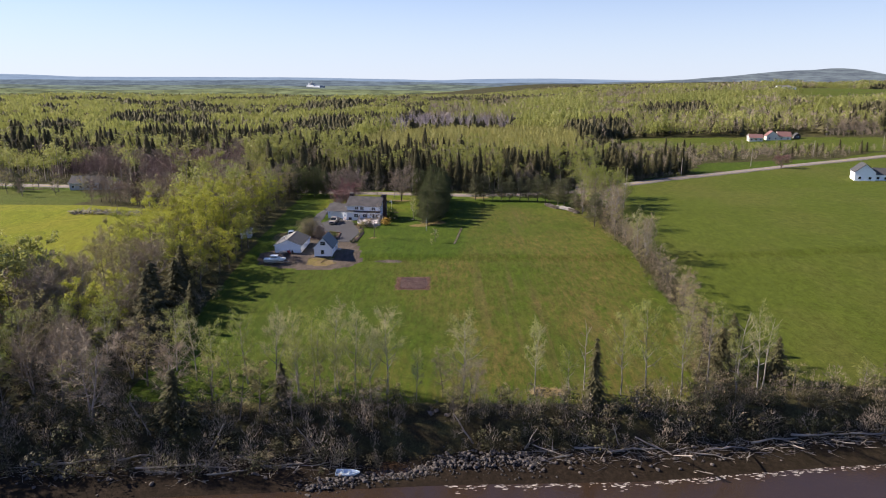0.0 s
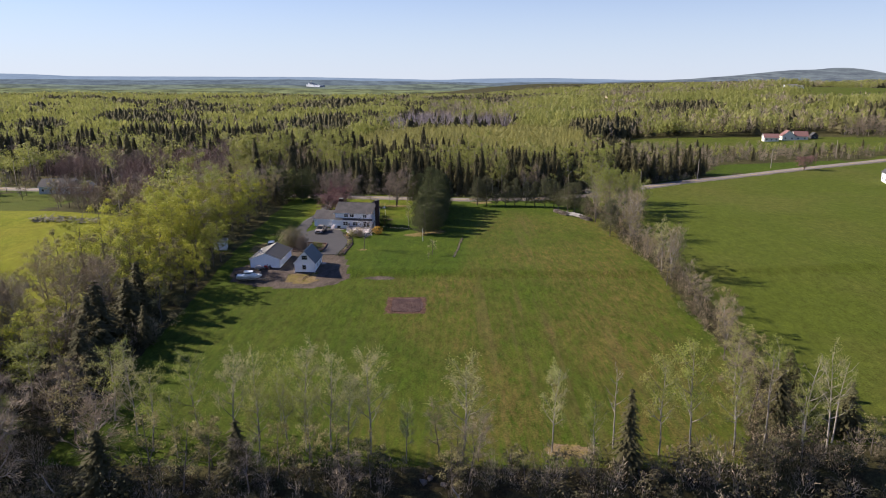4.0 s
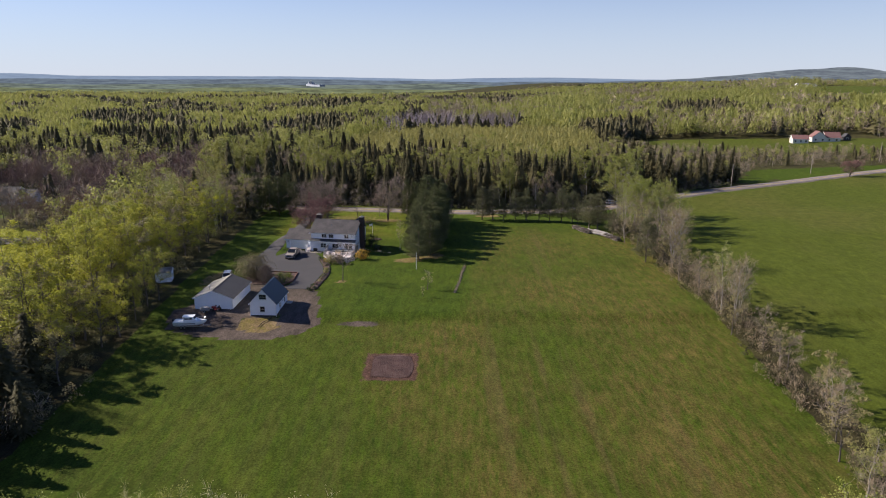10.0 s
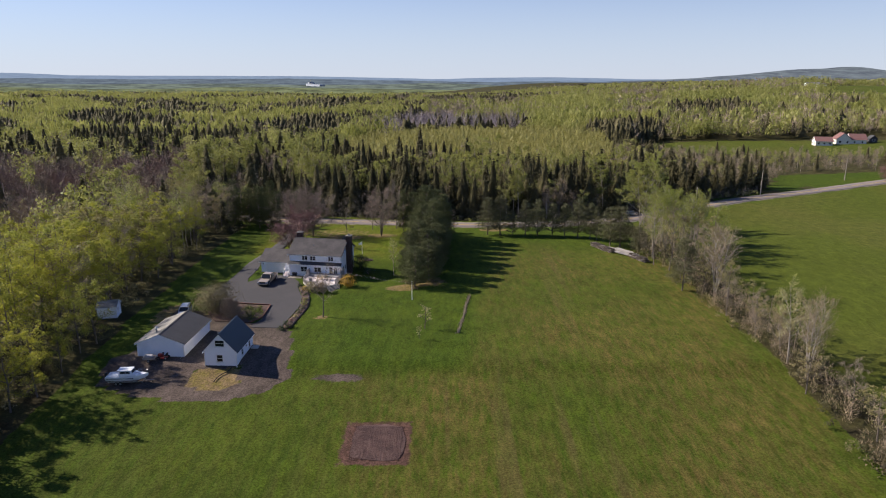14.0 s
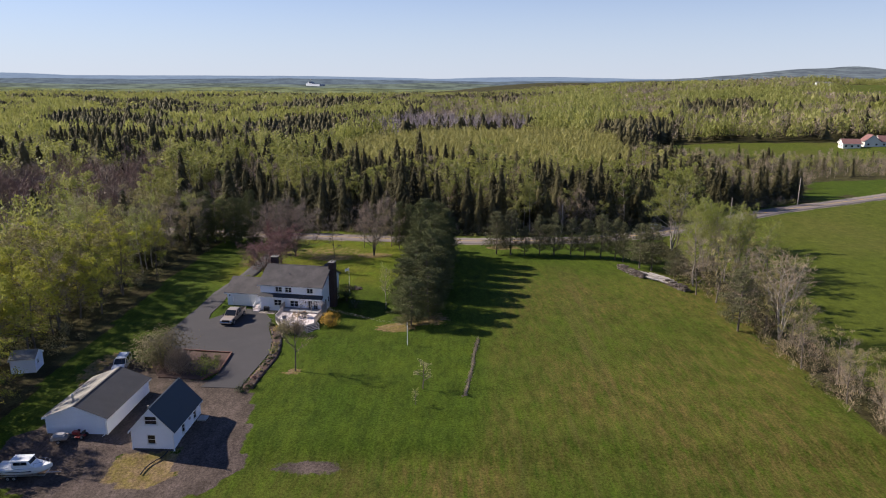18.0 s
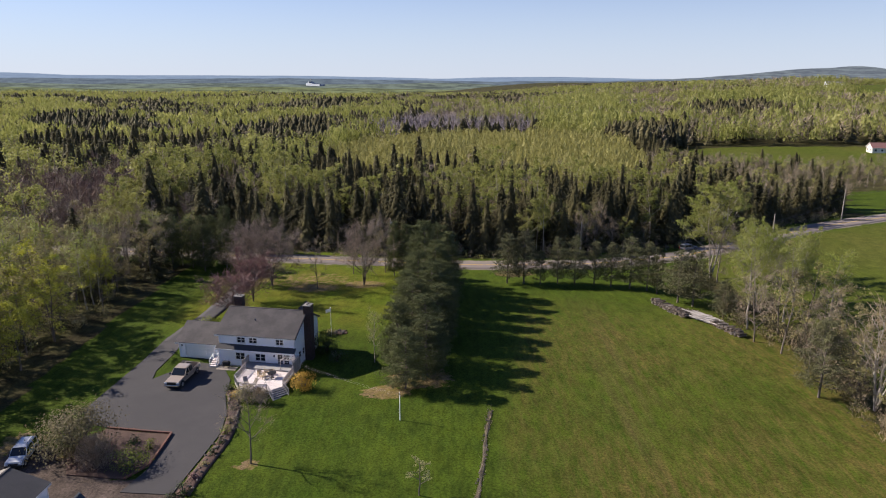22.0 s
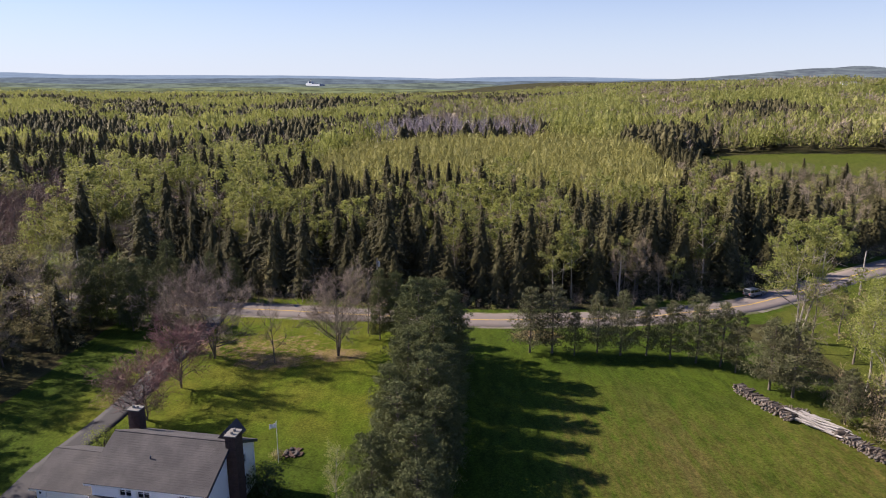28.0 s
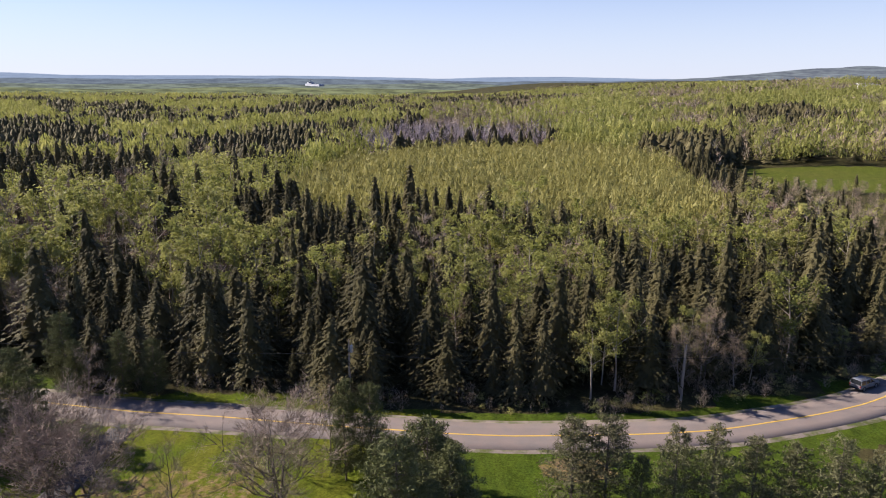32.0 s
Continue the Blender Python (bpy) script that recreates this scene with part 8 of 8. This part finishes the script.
def birch(h, spread, rng, leaves, size, twigs):
    wood, ends, ways = limbs(h, spread, rng, n=16, first=0.30, sub=5, lift=1.15, girth=0.9)
    pick = rng.randint(0, len(ends), twigs)
    w = ways[pick] + rng.normal(0, 0.5, (twigs, 3)) + [0, 0, 0.25]
    w /= np.linalg.norm(w, axis=1)[:, None]
    tw = slivers(ends[pick] + rng.normal(0, 0.15, (twigs, 3)), w, 0.75, 0.022, rng)
    pick = rng.randint(0, len(ends), leaves)
    lv = leaves_at(ends[pick] + rng.normal(0, 0.38, (leaves, 3)), size, rng, np.array([0, 0, h * 0.6]), 0.5)
    return wood, merge([tw, lv])


rg = np.random.RandomState(29)
tree_kind("pine", 15.0, BARK, PINE, [tufted(15, 4.4, rg, 18, 8, 5, 32, 0.31, 0.78, 0.08, 0.44, 0.24, 0.10) for _ in range(6)])
tree_kind("road_pine", 10.5, BARK, PINE_PALE, [tufted(10.5, 3.3, rg, 15, 7, 4, 22, 0.29, 0.62, 0.13, 0.60, 0.30, 0.16) for _ in range(6)])
tree_kind("spruce", 12.0, BARK, SPRUCE, [conifer(12, 3.1, 26, 10, 5, rg, 0.74, 0.04, 0.85, 0.3, 0.10, 0.65) for _ in range(6)])
tree_kind("birch", 14.0, BIRCH, BUDS, [birch(14, 2.5, rg, 1500, 0.13, 1100) for _ in range(5)])
tree_kind("leafy_birch", 14.0, BIRCH, FRESHLEAF, [birch(14, 2.5, rg, 2700, 0.145, 600) for _ in range(4)])
tree_kind("aspen", 15.0, BARK, YELLOWLEAF, [leafy(15, 3.8, rg, 100, 28, 0.19, 0.90, 0.4, n=14, first=0.16, sub=4, lift=0.95) for _ in range(7)])
tree_kind("olive", 12.0, BARK, OLIVE, [leafy(12, 3.2, rg, 80, 14, 0.21, 0.62, 0.3, n=11, first=0.18, sub=4, lift=1.0) for _ in range(5)])
tree_kind("bare", 12.0, BARK, TWIG, [twiggy(12, 3.0, rg, 1500, 0.9, 0.018, n=12, first=0.2, sub=4) for _ in range(5)])
tree_kind("tall_bare", 13.0, GREYWOOD, TWIG_TAN, [twiggy(13, 3.0, rg, 2600, 1.0, 0.024, n=13, first=0.18, sub=5, lift=1.25, fork=2) for _ in range(4)])
tree_kind("poplar", 19.0, BIRCH, FRESHLEAF, [leafy(19, 4.8, rg, 340, 38, 0.185, 0.85, n=13, first=0.3, sub=5, lift=1.1, fork=3, girth=0.8) for _ in range(2)])
tree_kind("maple", 12.0, BARK, TWIG_BROWN, [twiggy(11, 5.4, rg, 8000, 0.85, 0.019, n=11, first=0.14, sub=8, lift=0.85, fork=3) for _ in range(3)])
tree_kind("red_maple", 7.0, BARK, TWIG_RED, [twiggy(6.5, 3.4, rg, 6000, 0.6, 0.022, n=11, first=0.12, sub=7, lift=1.0, fork=3) for _ in range(2)])
tree_kind("white_birch_clump", 9.0, BIRCH, TWIG_TAN, [twiggy(9, 1.6, rg, 1500, 0.8, 0.018, n=8, first=0.35, sub=3, lift=1.3, fork=7, girth=0.7) for _ in range(2)])
tree_kind("snag", 12.0, GREYWOOD, None, [(limbs(12, 1.9, rg, n=9, first=0.4, sub=3, lift=1.1, girth=1.1)[0], None) for _ in range(3)])
tree_kind("yard_tree", 8.0, BARK, TWIG_TAN, [twiggy(8, 2.3, rg, 900, 0.7, 0.014, n=11, first=0.32, sub=5, lift=1.3)])
tree_kind("sapling", 3.5, BARK, BUDS, [leafy(3.5, 0.9, rg, 60, 8, 0.09, 0.18, n=8, first=0.3, sub=4)])

TREE_TALK = {
    "pine": ("pine_tree", "tall bushy dark green pine beside the lawn", "pine tree"),
    "road_pine": ("roadside_pine", "open-crowned young pine in a row by the road", "pine tree"),
    "spruce": ("spruce_tree", "narrow dark green spruce tree", "spruce tree"),
    "birch": ("birch_tree", "slender pale-barked birch just coming into leaf", "birch tree"),
    "leafy_birch": ("birch_tree", "slender birch with fresh light green leaves", "birch tree"),
    "aspen": ("aspen_tree", "aspen with bright yellow-green young leaves", "aspen tree"),
    "olive": ("budding_tree", "broadleaf tree with sparse olive-green buds", "tree"),
    "bare": ("leafless_tree", "leafless grey-brown broadleaf tree", "tree"),
    "tall_bare": ("leafless_tree", "tall leafless tree with fine pale tan twigs", "tree"),
    "poplar": ("poplar_tree", "tall poplar with several pale stems and light green leaves", "poplar tree"),
    "maple": ("maple_tree", "wide leafless maple with grey spreading limbs", "maple tree"),
    "red_maple": ("red_twigged_tree", "small spreading tree with reddish leafless twigs", "tree"),
    "white_birch_clump": ("birch_clump", "clump of white-stemmed leafless birches in the hedgerow", "birch tree"),
    "snag": ("dead_tree", "dead silver-grey tree with broken limbs", "dead tree"),
    "yard_tree": ("lawn_tree", "small leafless tree standing alone on the lawn", "tree"),
    "sapling": ("sapling", "thin staked sapling with few pale leaves", "sapling"),
}
tree_rng = np.random.RandomState(61)


def plant(key, x, y, h, wide=1.0, group="", label=""):
    h0, shapes = TREE_KINDS[key]
    name, talk, cat = TREE_TALK[key]
    trunk, crown = shapes[tree_rng.randint(len(shapes))]
    s = h / h0
    t = thing(name, label or talk, cat, group, at=at_ground(x, y, tree_rng.uniform(0, 360)) @ Matrix.Diagonal((s * wide, s * wide, s, 1)))
    part("trunk", trunk, None, t)
    if crown:
        part("crown", crown, None, t)


for x, y, h, w in ((-5.4, 223.5, 8.8, 1.35), (-7, 231, 10.2, 1.15), (-3, 233, 10.7, 1.2), (-5.2, 239.5, 11.2, 1.15), (-2.2, 245, 12.3, 1.05), (-4.6, 251, 12.8, 1), (-1.8, 256.5, 13.3, 1.05), (-4, 263, 16.0, 0.95), (-1.6, 269, 14.6, 1), (-2.6, 227.5, 9.3, 1.2), (-1.3, 238.5, 10.7, 1.04), (-0.9, 245, 10.2, 1.04), (-0.9, 250.5, 11.2, 1.04), (-0.7, 256.5, 11.2, 1.04), (-1.3, 262.5, 12.1, 0.9), (-6.4, 244.5, 11.2, 0.9), (-1.1, 231, 7.9, 0.85), (0.5, 266.5, 13.2, 0.95), (0.3, 272.5, 10.7, 0.9), (-1.2, 276, 10.2, 0.9), (-0.5, 241.5, 9.8, 1.04), (-8.4, 283, 12.0, 0.75), (-11.2, 282.5, 12.5, 0.65)):
    plant("pine", x, y, h, w, "row of tall pines")
for x, y, h, w in ((13.2, 276.6, 11, 1.1), (16.7, 276.3, 11.5, 1.1), (20.0, 275.1, 7.5, 0.8), (23.9, 276.3, 10, 0.9), (27.3, 275.2, 10.5, 1.0), (31.4, 275.3, 9.5, 0.95), (34.6, 273.7, 9.5, 1.05), (38.1, 272.2, 11, 1.05), (41.2, 270.7, 10.5, 0.95), (42.6, 268.5, 9.5, 0.8), (44.8, 262.5, 10.5, 1.25), (46.8, 260.0, 11, 1.2), (49.3, 252.0, 7.5, 1.0)):
    plant("road_pine", x, y, h, w, "row of roadside pines")
plant("maple", -17.0, 274.6, 12.5, 1.0)
plant("maple", -36.0, 273.5, 12.0, 1.15)
plant("maple", -41.5, 276.5, 12.0, 1.0)
plant("bare", -26.2, 271.5, 10.0, 0.75)
plant("olive", -13.5, 285.5, 10.0, 0.9)
plant("bare", -20.5, 284.0, 9.0, 0.8)
plant("red_maple", -36.8, 262.0, 8.5, 1.1)
plant("red_maple", -37.6, 252.5, 7.0, 1.25, label="low spreading shrub-like tree with purple-red twigs")
plant("yard_tree", -21.5, 204.7, 8.2)
plant("sapling", -2.6, 199.1, 4.0, 1.1)
plant("sapling", -3.5, 194.5, 2.2, 1.0)
plant("birch", -10.5, 232.2, 8.0, 0.9)
plant("bare", -50.0, 300.5, 8.5)
for i, (x, y, h, w) in enumerate(plant_later):
    plant(("olive", "bare", "olive", "tall_bare")[i % 4], x, y, h, w)
plant("pine", -189, 302, 8.0, 1.1)
plant("spruce", -104, 284, 9.0, 1.2)
# where the hedgerow meets the road
plant("red_maple", 175.0, 352.0, 6.5, 1.3, label="round mauve leafless bush beside the road")
plant("poplar", 58.5, 282.0, 20.0, 1.15)
plant("poplar", 61.5, 262.5, 14.0, 0.85)
plant("poplar", 66.5, 262.0, 13.0, 0.75)
plant("leafy_birch", 51.5, 247.0, 14.3, 1.2)
plant("leafy_birch", 59.5, 251.0, 13.7, 1.1)
for key, x, y, h, w in (("leafy_birch", 58.0, 262.0, 15.0, 1.2), ("leafy_birch", 63.0, 255.0, 13.5, 1.3), ("leafy_birch", 67.0, 250.0, 12.0, 1.3), ("olive", 61.0, 246.0, 11.0, 1.3), ("olive", 65.0, 243.0, 9.5, 1.4), ("poplar", 57.5, 256.5, 15.0, 0.9),
                        ("olive", 70.0, 268.0, 10.0, 1.3), ("leafy_birch", 71.0, 276.0, 11.0, 1.3), ("olive", 62.0, 272.0, 11.0, 1.3), ("bare", 58.0, 277.0, 11.0, 1.2), ("olive", 66.0, 283.0, 9.0, 1.4), ("olive", 60.0, 234.0, 8.5, 1.3), ("olive", 58.5, 228.0, 7.5, 1.2)):
    plant(key, x, y, h, w)
plant("bare", 50.0, 241.0, 11.1, 1.1)
plant("bare", 55.5, 244.5, 11.7, 1.1)
plant("olive", 52.0, 236.0, 11.7, 1.0)
plant("road_pine", 50.0, 221.3, 11.4, 1.0)
plant("white_birch_clump", 55.2, 217.5, 12.7, 1.15)
plant("olive", 57.5, 224.0, 11.1, 1.0)
plant("olive", 55.0, 211.0, 9.0, 1.1)
plant("bare", 56.5, 233.5, 10.5, 1.0)
plant("olive", 53.0, 177.0, 7.5, 1.1)
plant("bare", 53.8, 228.5, 10.4, 1.0)
plant("bare", 53.0, 206.0, 8.5, 1.1)
plant("olive", 55.5, 201.0, 7.8, 1.1)
plant("birch", 54.2, 185.3, 12.3, 1.1)
plant("white_birch_clump", 55.6, 182.0, 11.7, 0.9)
plant("olive", 57.5, 190.0, 9.1, 1.0)
plant("bare", 53.5, 195.0, 7.8, 1.0)
plant("bare", 56.0, 171.0, 7.2, 1.0)
plant("bare", 54.5, 160.0, 7.8, 1.2)
plant("olive", 56.5, 152.0, 8.5, 1.1)
plant("bare", 53.5, 143.5, 6.0, 1.2)
plant("olive", 54.0, 133.0, 8.0, 1.2)
plant("spruce", 57.0, 127.0, 8.0, 1.5)
plant("spruce", 60.5, 115.5, 8.5, 1.5)
plant("spruce", 51.0, 117.5, 9.5, 1.5)
plant("spruce", 55.5, 121.5, 7.5, 1.2)
plant("bare", 47.5, 125.0, 9.5, 1.1)
for key, x, y, h, w in (("olive", 51.5, 139.0, 8.5, 1.2), ("leafy_birch", 50.0, 131.0, 9.5, 1.2), ("olive", 47.5, 119.0, 9.0, 1.3), ("leafy_birch", 53.5, 123.0, 10.5, 1.2), ("tall_bare", 55.0, 147.0, 8.0, 1.2), ("olive", 56.0, 165.0, 7.0, 1.3), ("tall_bare", 54.5, 188.0, 7.5, 1.0), ("olive", 56.0, 214.5, 6.5, 1.2), ("olive", 53.5, 219.0, 6.5, 1.2), ("bare", 51.5, 227.0, 8.0, 1.0), ("olive", 57.0, 198.0, 7.0, 1.2)):
    plant(key, x, y, h, w, label="tree of the hedgerow between the two fields" if key == "olive" else "")
for x, y, h in ((34.5, 306.0, 9.5), (38.5, 309.5, 11.0), (43.5, 308.5, 8.0), (52.0, 313.0, 8.0)):
    plant("tall_bare", x, y, h, 0.9, label="pale leafless tree at the edge of the spruce wood")
# the line of birches along the top of the bank
for key, x, y, h, w in (("birch", -19.3, 110.1, 15.5, 0.9), ("birch", -15.8, 110.4, 14.5, 0.9), ("birch", -10.2, 109.5, 15.0, 1.0), ("birch", 2.5, 107.5, 15.0, 1.1), ("birch", 15.6, 110.3, 13.0, 0.8), ("leafy_birch", 30.6, 109.6, 14.5, 0.8), ("leafy_birch", 34.9, 109.1, 16.2, 0.95),
                        ("birch", -29.6, 110.8, 14.0, 0.9), ("leafy_birch", -23.7, 114.5, 12.0, 0.9), ("birch", -26.6, 112.8, 13.0, 0.8), ("snag", 24.5, 111.2, 12.5, 0.8), ("spruce", 25.0, 105.6, 12.5, 0.95), ("leafy_birch", -18.0, 107.5, 11.0, 1.0), ("leafy_birch", -21.5, 108.5, 12.5, 0.9), ("birch", -13.0, 108.0, 12.0, 0.9), ("leafy_birch", -25.5, 108.0, 11.0, 1.0), ("olive", 2.0, 105.0, 7.0, 1.2), ("leafy_birch", -37.0, 108.5, 10.0, 1.0), ("olive", -31.5, 106.5, 8.0, 1.0),
                        ("leafy_birch", 41.2, 109.6, 13.5, 1.1), ("snag", 46.0, 111.0, 15.5, 0.8), ("snag", 50.6, 109.5, 15.5, 0.9), ("leafy_birch", 50.0, 108.0, 12.0, 0.9), ("birch", 54.7, 110.3, 15.0, 0.9), ("snag", 57.0, 113.0, 13.0, 0.8), ("leafy_birch", -35.5, 113.0, 13.0, 1.0), ("leafy_birch", -41.0, 110.0, 12.0, 1.0),
                        ("birch", -45.0, 114.0, 12.5, 1.0), ("leafy_birch", 21.5, 110.0, 8.0, 1.1), ("bare", -0.5, 108.6, 8.0, 1.0), ("bare", 5.0, 108.0, 7.0, 1.2), ("birch", -5.0, 107.5, 9.0, 0.8), ("leafy_birch", -50.0, 118.0, 12.0, 1.1), ("olive", -53.0, 112.0, 12.0, 1.2), ("tall_bare", -47.0, 105.0, 11.0, 1.2), ("tall_bare", -57.0, 100.0, 13.0, 1.4), ("tall_bare", -64.0, 104.0, 13.0, 1.4),
                        ("spruce", -44.0, 101.0, 9.0, 1.1), ("olive", -14.0, 104.0, 8.0, 1.2), ("olive", -17.5, 102.5, 8.5, 1.0), ("olive", -9.5, 103.0, 7.0, 1.2), ("bare", -12.0, 100.5, 7.0, 1.2), ("bare", -25.0, 101.0, 8.0, 1.2), ("olive", -33.5, 101.0, 9.0, 1.2), ("bare", 3.5, 103.0, 8.5, 1.1), ("olive", 1.2, 101.5, 6.0, 1.2), ("olive", 11.0, 103.0, 5.0, 1.3), ("olive", 44.0, 106.0, 6.5, 1.2), ("olive", 61.0, 110.0, 6.0, 1.2), ("leafy_birch", 74.0, 111.0, 5.5, 1.4), ("olive", -38.5, 103.0, 10.0, 1.1), ("olive", -31.0, 103.5, 8.0, 1.2), ("olive", -22.0, 104.0, 8.0, 1.1), ("spruce", -27.0, 103.5, 9.0, 0.9)):
    plant(key, x, y, h, w * (1.5 if key == "spruce" and h < 10 else 1.0), "trees along the bank")
# the wooded strip along the west side of the lawn
belt_rng = np.random.RandomState(5)
bx, by = jittered(-83, -57, 104, 302, 6.0, belt_rng)
for x, y in zip(bx, by):
    if y > 296 and x > -62:
        continue
    u = belt_rng.uniform()
    if y > 192 and x > -63:
        x -= 5.0
    if y < 128:
        key = "tall_bare" if u < 0.42 else "olive" if u < 0.74 else "leafy_birch"
        h = belt_rng.uniform(9, 14)
    elif y < 165:
        if x > -67:
            key = "spruce" if u < 0.6 else "olive" if u < 0.85 else "aspen"
        else:
            key = "tall_bare" if u < 0.58 else "olive" if u < 0.8 else "aspen"
        h = belt_rng.uniform(10, 15)
    elif y < 240:
        key = "aspen" if u < 0.80 else "olive" if u < 0.92 else "bare"
        h = belt_rng.uniform(12, 16.5)
    elif y > 258:
        key = "bare" if u < 0.36 else "olive" if u < 0.58 else "spruce" if u < 0.78 else "leafy_birch"
        h = belt_rng.uniform(11, 16)
    else:
        key = "aspen" if u < 0.42 else "leafy_birch" if u < 0.62 else "olive" if u < 0.8 else "bare" if u < 0.92 else "spruce"
        h = belt_rng.uniform(11, 16.5)
    h *= 0.68 + 0.32 * min(1.0, max(0.0, (-57 - x) / 12))
    plant(key, x, y, h, belt_rng.uniform(0.95, 1.4) * (1.35 if key == "spruce" and y < 165 else 1.0))
for x, y, h in ((-52.6, 303.5, 9), (-47, 305, 10), (-56, 306.5, 12), (-42, 304.5, 9), (-50.5, 289.5, 11), (-54.5, 286.5, 13), (-58.5, 290.0, 12), (-55.0, 293.5, 12), (-61.5, 286.0, 13), (-64.0, 292.5, 14), (-68.5, 288.0, 12)):
    plant("pine", x, y, h, 0.8)
for x, y, h in ((76, 322, 10), (88, 328.5, 9), (92, 331.5, 12), (96.5, 335, 13), (101.5, 338, 11.5), (106, 340.5, 14), (110, 344, 12), (114.5, 345, 13.5), (118.5, 348, 12.5), (122.5, 349, 14), (94, 341, 14), (100, 345, 13), (112, 351, 13), (120, 356, 14), (126, 352.5, 10), (70, 319, 11)):
    plant("spruce", x, y, h, 1.15)

# ---- undergrowth ----


def brush(name, label, where, material, shapes, seed, h=(0.6, 1.4)):
    r = np.random.RandomState(seed)
    pts = []
    for x0, x1, y0, y1, step, keep in where:
        x, y = jittered(x0, x1, y0, y1, step, r)
        ok = keep(x, y) if keep else np.ones(len(x), bool)
        pts.append(np.column_stack([x[ok], y[ok]]))
    p = np.concatenate(pts)
    n = len(p)
    xyz = np.column_stack([p, height(p[:, 0], p[:, 1])])
    v, f, t = scatter(shapes, xyz, r.uniform(0, 6.28, n), r.uniform(*h, n), r.uniform(0.8, 1.3, n), r.randint(0, len(shapes), n), r.uniform(0, 1, n))
    tagged(new(name, mesh_of(name, v, f, material, t)), label, "undergrowth", kind="stuff")


br = np.random.RandomState(8)
DARKLEAF = mat("dull_bank_leaves", (0.066, 0.069, 0.026), 0.7, vary=0.25, scale=0.3, island=0.25, tint=0.3, translucent=0.25, bump=0, second=(0.11, 0.085, 0.052), second_scale=0.2)
twig_bush = [merge([twig_cloud(2.6, 1.5, 90, br, 0.022, 0.05)[1], twig_cloud(2.0, 1.6, 60, br, 0.02, 0.0)[1]]) for _ in range(5)]
leaf_bush = [crown_cloud(2.3, 1.3, 190, 0.19, br, 0.1, 12)[1] for _ in range(5)]


def on_bank(x, y):
    yy = y - shore_shift(x) * (1 - smooth(100, 160, y))
    return (yy > np.where(x < -10, 94.8, 98)) & (yy < 107.5) & ~((np.abs(x + 4.0) < 2.8) & (yy < 105.5))


def in_hedge(x, y):
    mid = np.interp(y, [105, 150, 185, 262], [49, 55, 55.5, 56])
    return (np.abs(x - mid + 1.2 * np.sin(y * 0.13)) < np.interp(y, [105, 130, 200, 262], [8, 3.2, 3.2, 6])) & (fractal(x, y, 7, 31) > 0.36)


def edge_of_belt(x, y):
    return (x < np.interp(y, [150, 195], [-54.5, -60.0]) + 2 * np.sin(y * 0.21)) & (y > 100)


brush("bank_thicket", "tangle of brown leafless brush on the bank", [(-110, 140, 92, 124, 2.3, on_bank), (-84, -53, 100, 150, 3.6, edge_of_belt)], TWIG, twig_bush, 4, (0.5, 1.9))
brush("hedgerow_brush", "tan leafless brush along the hedgerow", [(46, 66, 106, 262, 2.1, in_hedge)], TWIG_TAN, twig_bush, 41, (0.5, 1.7))
brush("green_thicket", "low olive-green bushes on the bank and in the hedgerow", [(-110, 140, 92, 124, 3.0, on_bank), (46, 66, 106, 262, 3.2, in_hedge), (-84, -53, 100, 150, 3.6, edge_of_belt)], DARKLEAF, leaf_bush, 14, (0.4, 1.7))
brush("belt_undergrowth", "low olive bushes under the wooded strip", [(-84, -54, 150, 300, 4.0, edge_of_belt)], OLIVE, leaf_bush, 44, (0.4, 1.2))
brush("roadside_brush", "brown and green scrub at the edge of the wood by the road", [(-130, 120, 296, 345, 1.7, lambda x, y: (road_distance(x, y) > 5.6) & (road_distance(x, y) < np.where(x > 25, 19, 9.5)) & (y > np.interp(x, ROAD[:, 0], ROAD[:, 1])) & (br.uniform(size=x.shape) < 0.6))], TWIG, twig_bush, 24, (0.35, 1.2))
brush("roadside_shrubs", "green shrubs at the edge of the wood by the road", [(-130, 120, 296, 345, 2.6, lambda x, y: (road_distance(x, y) > 6) & (road_distance(x, y) < 10) & (y > np.interp(x, ROAD[:, 0], ROAD[:, 1])) & (br.uniform(size=x.shape) < 0.5))], ASPEN, leaf_bush, 34, (0.3, 0.8))
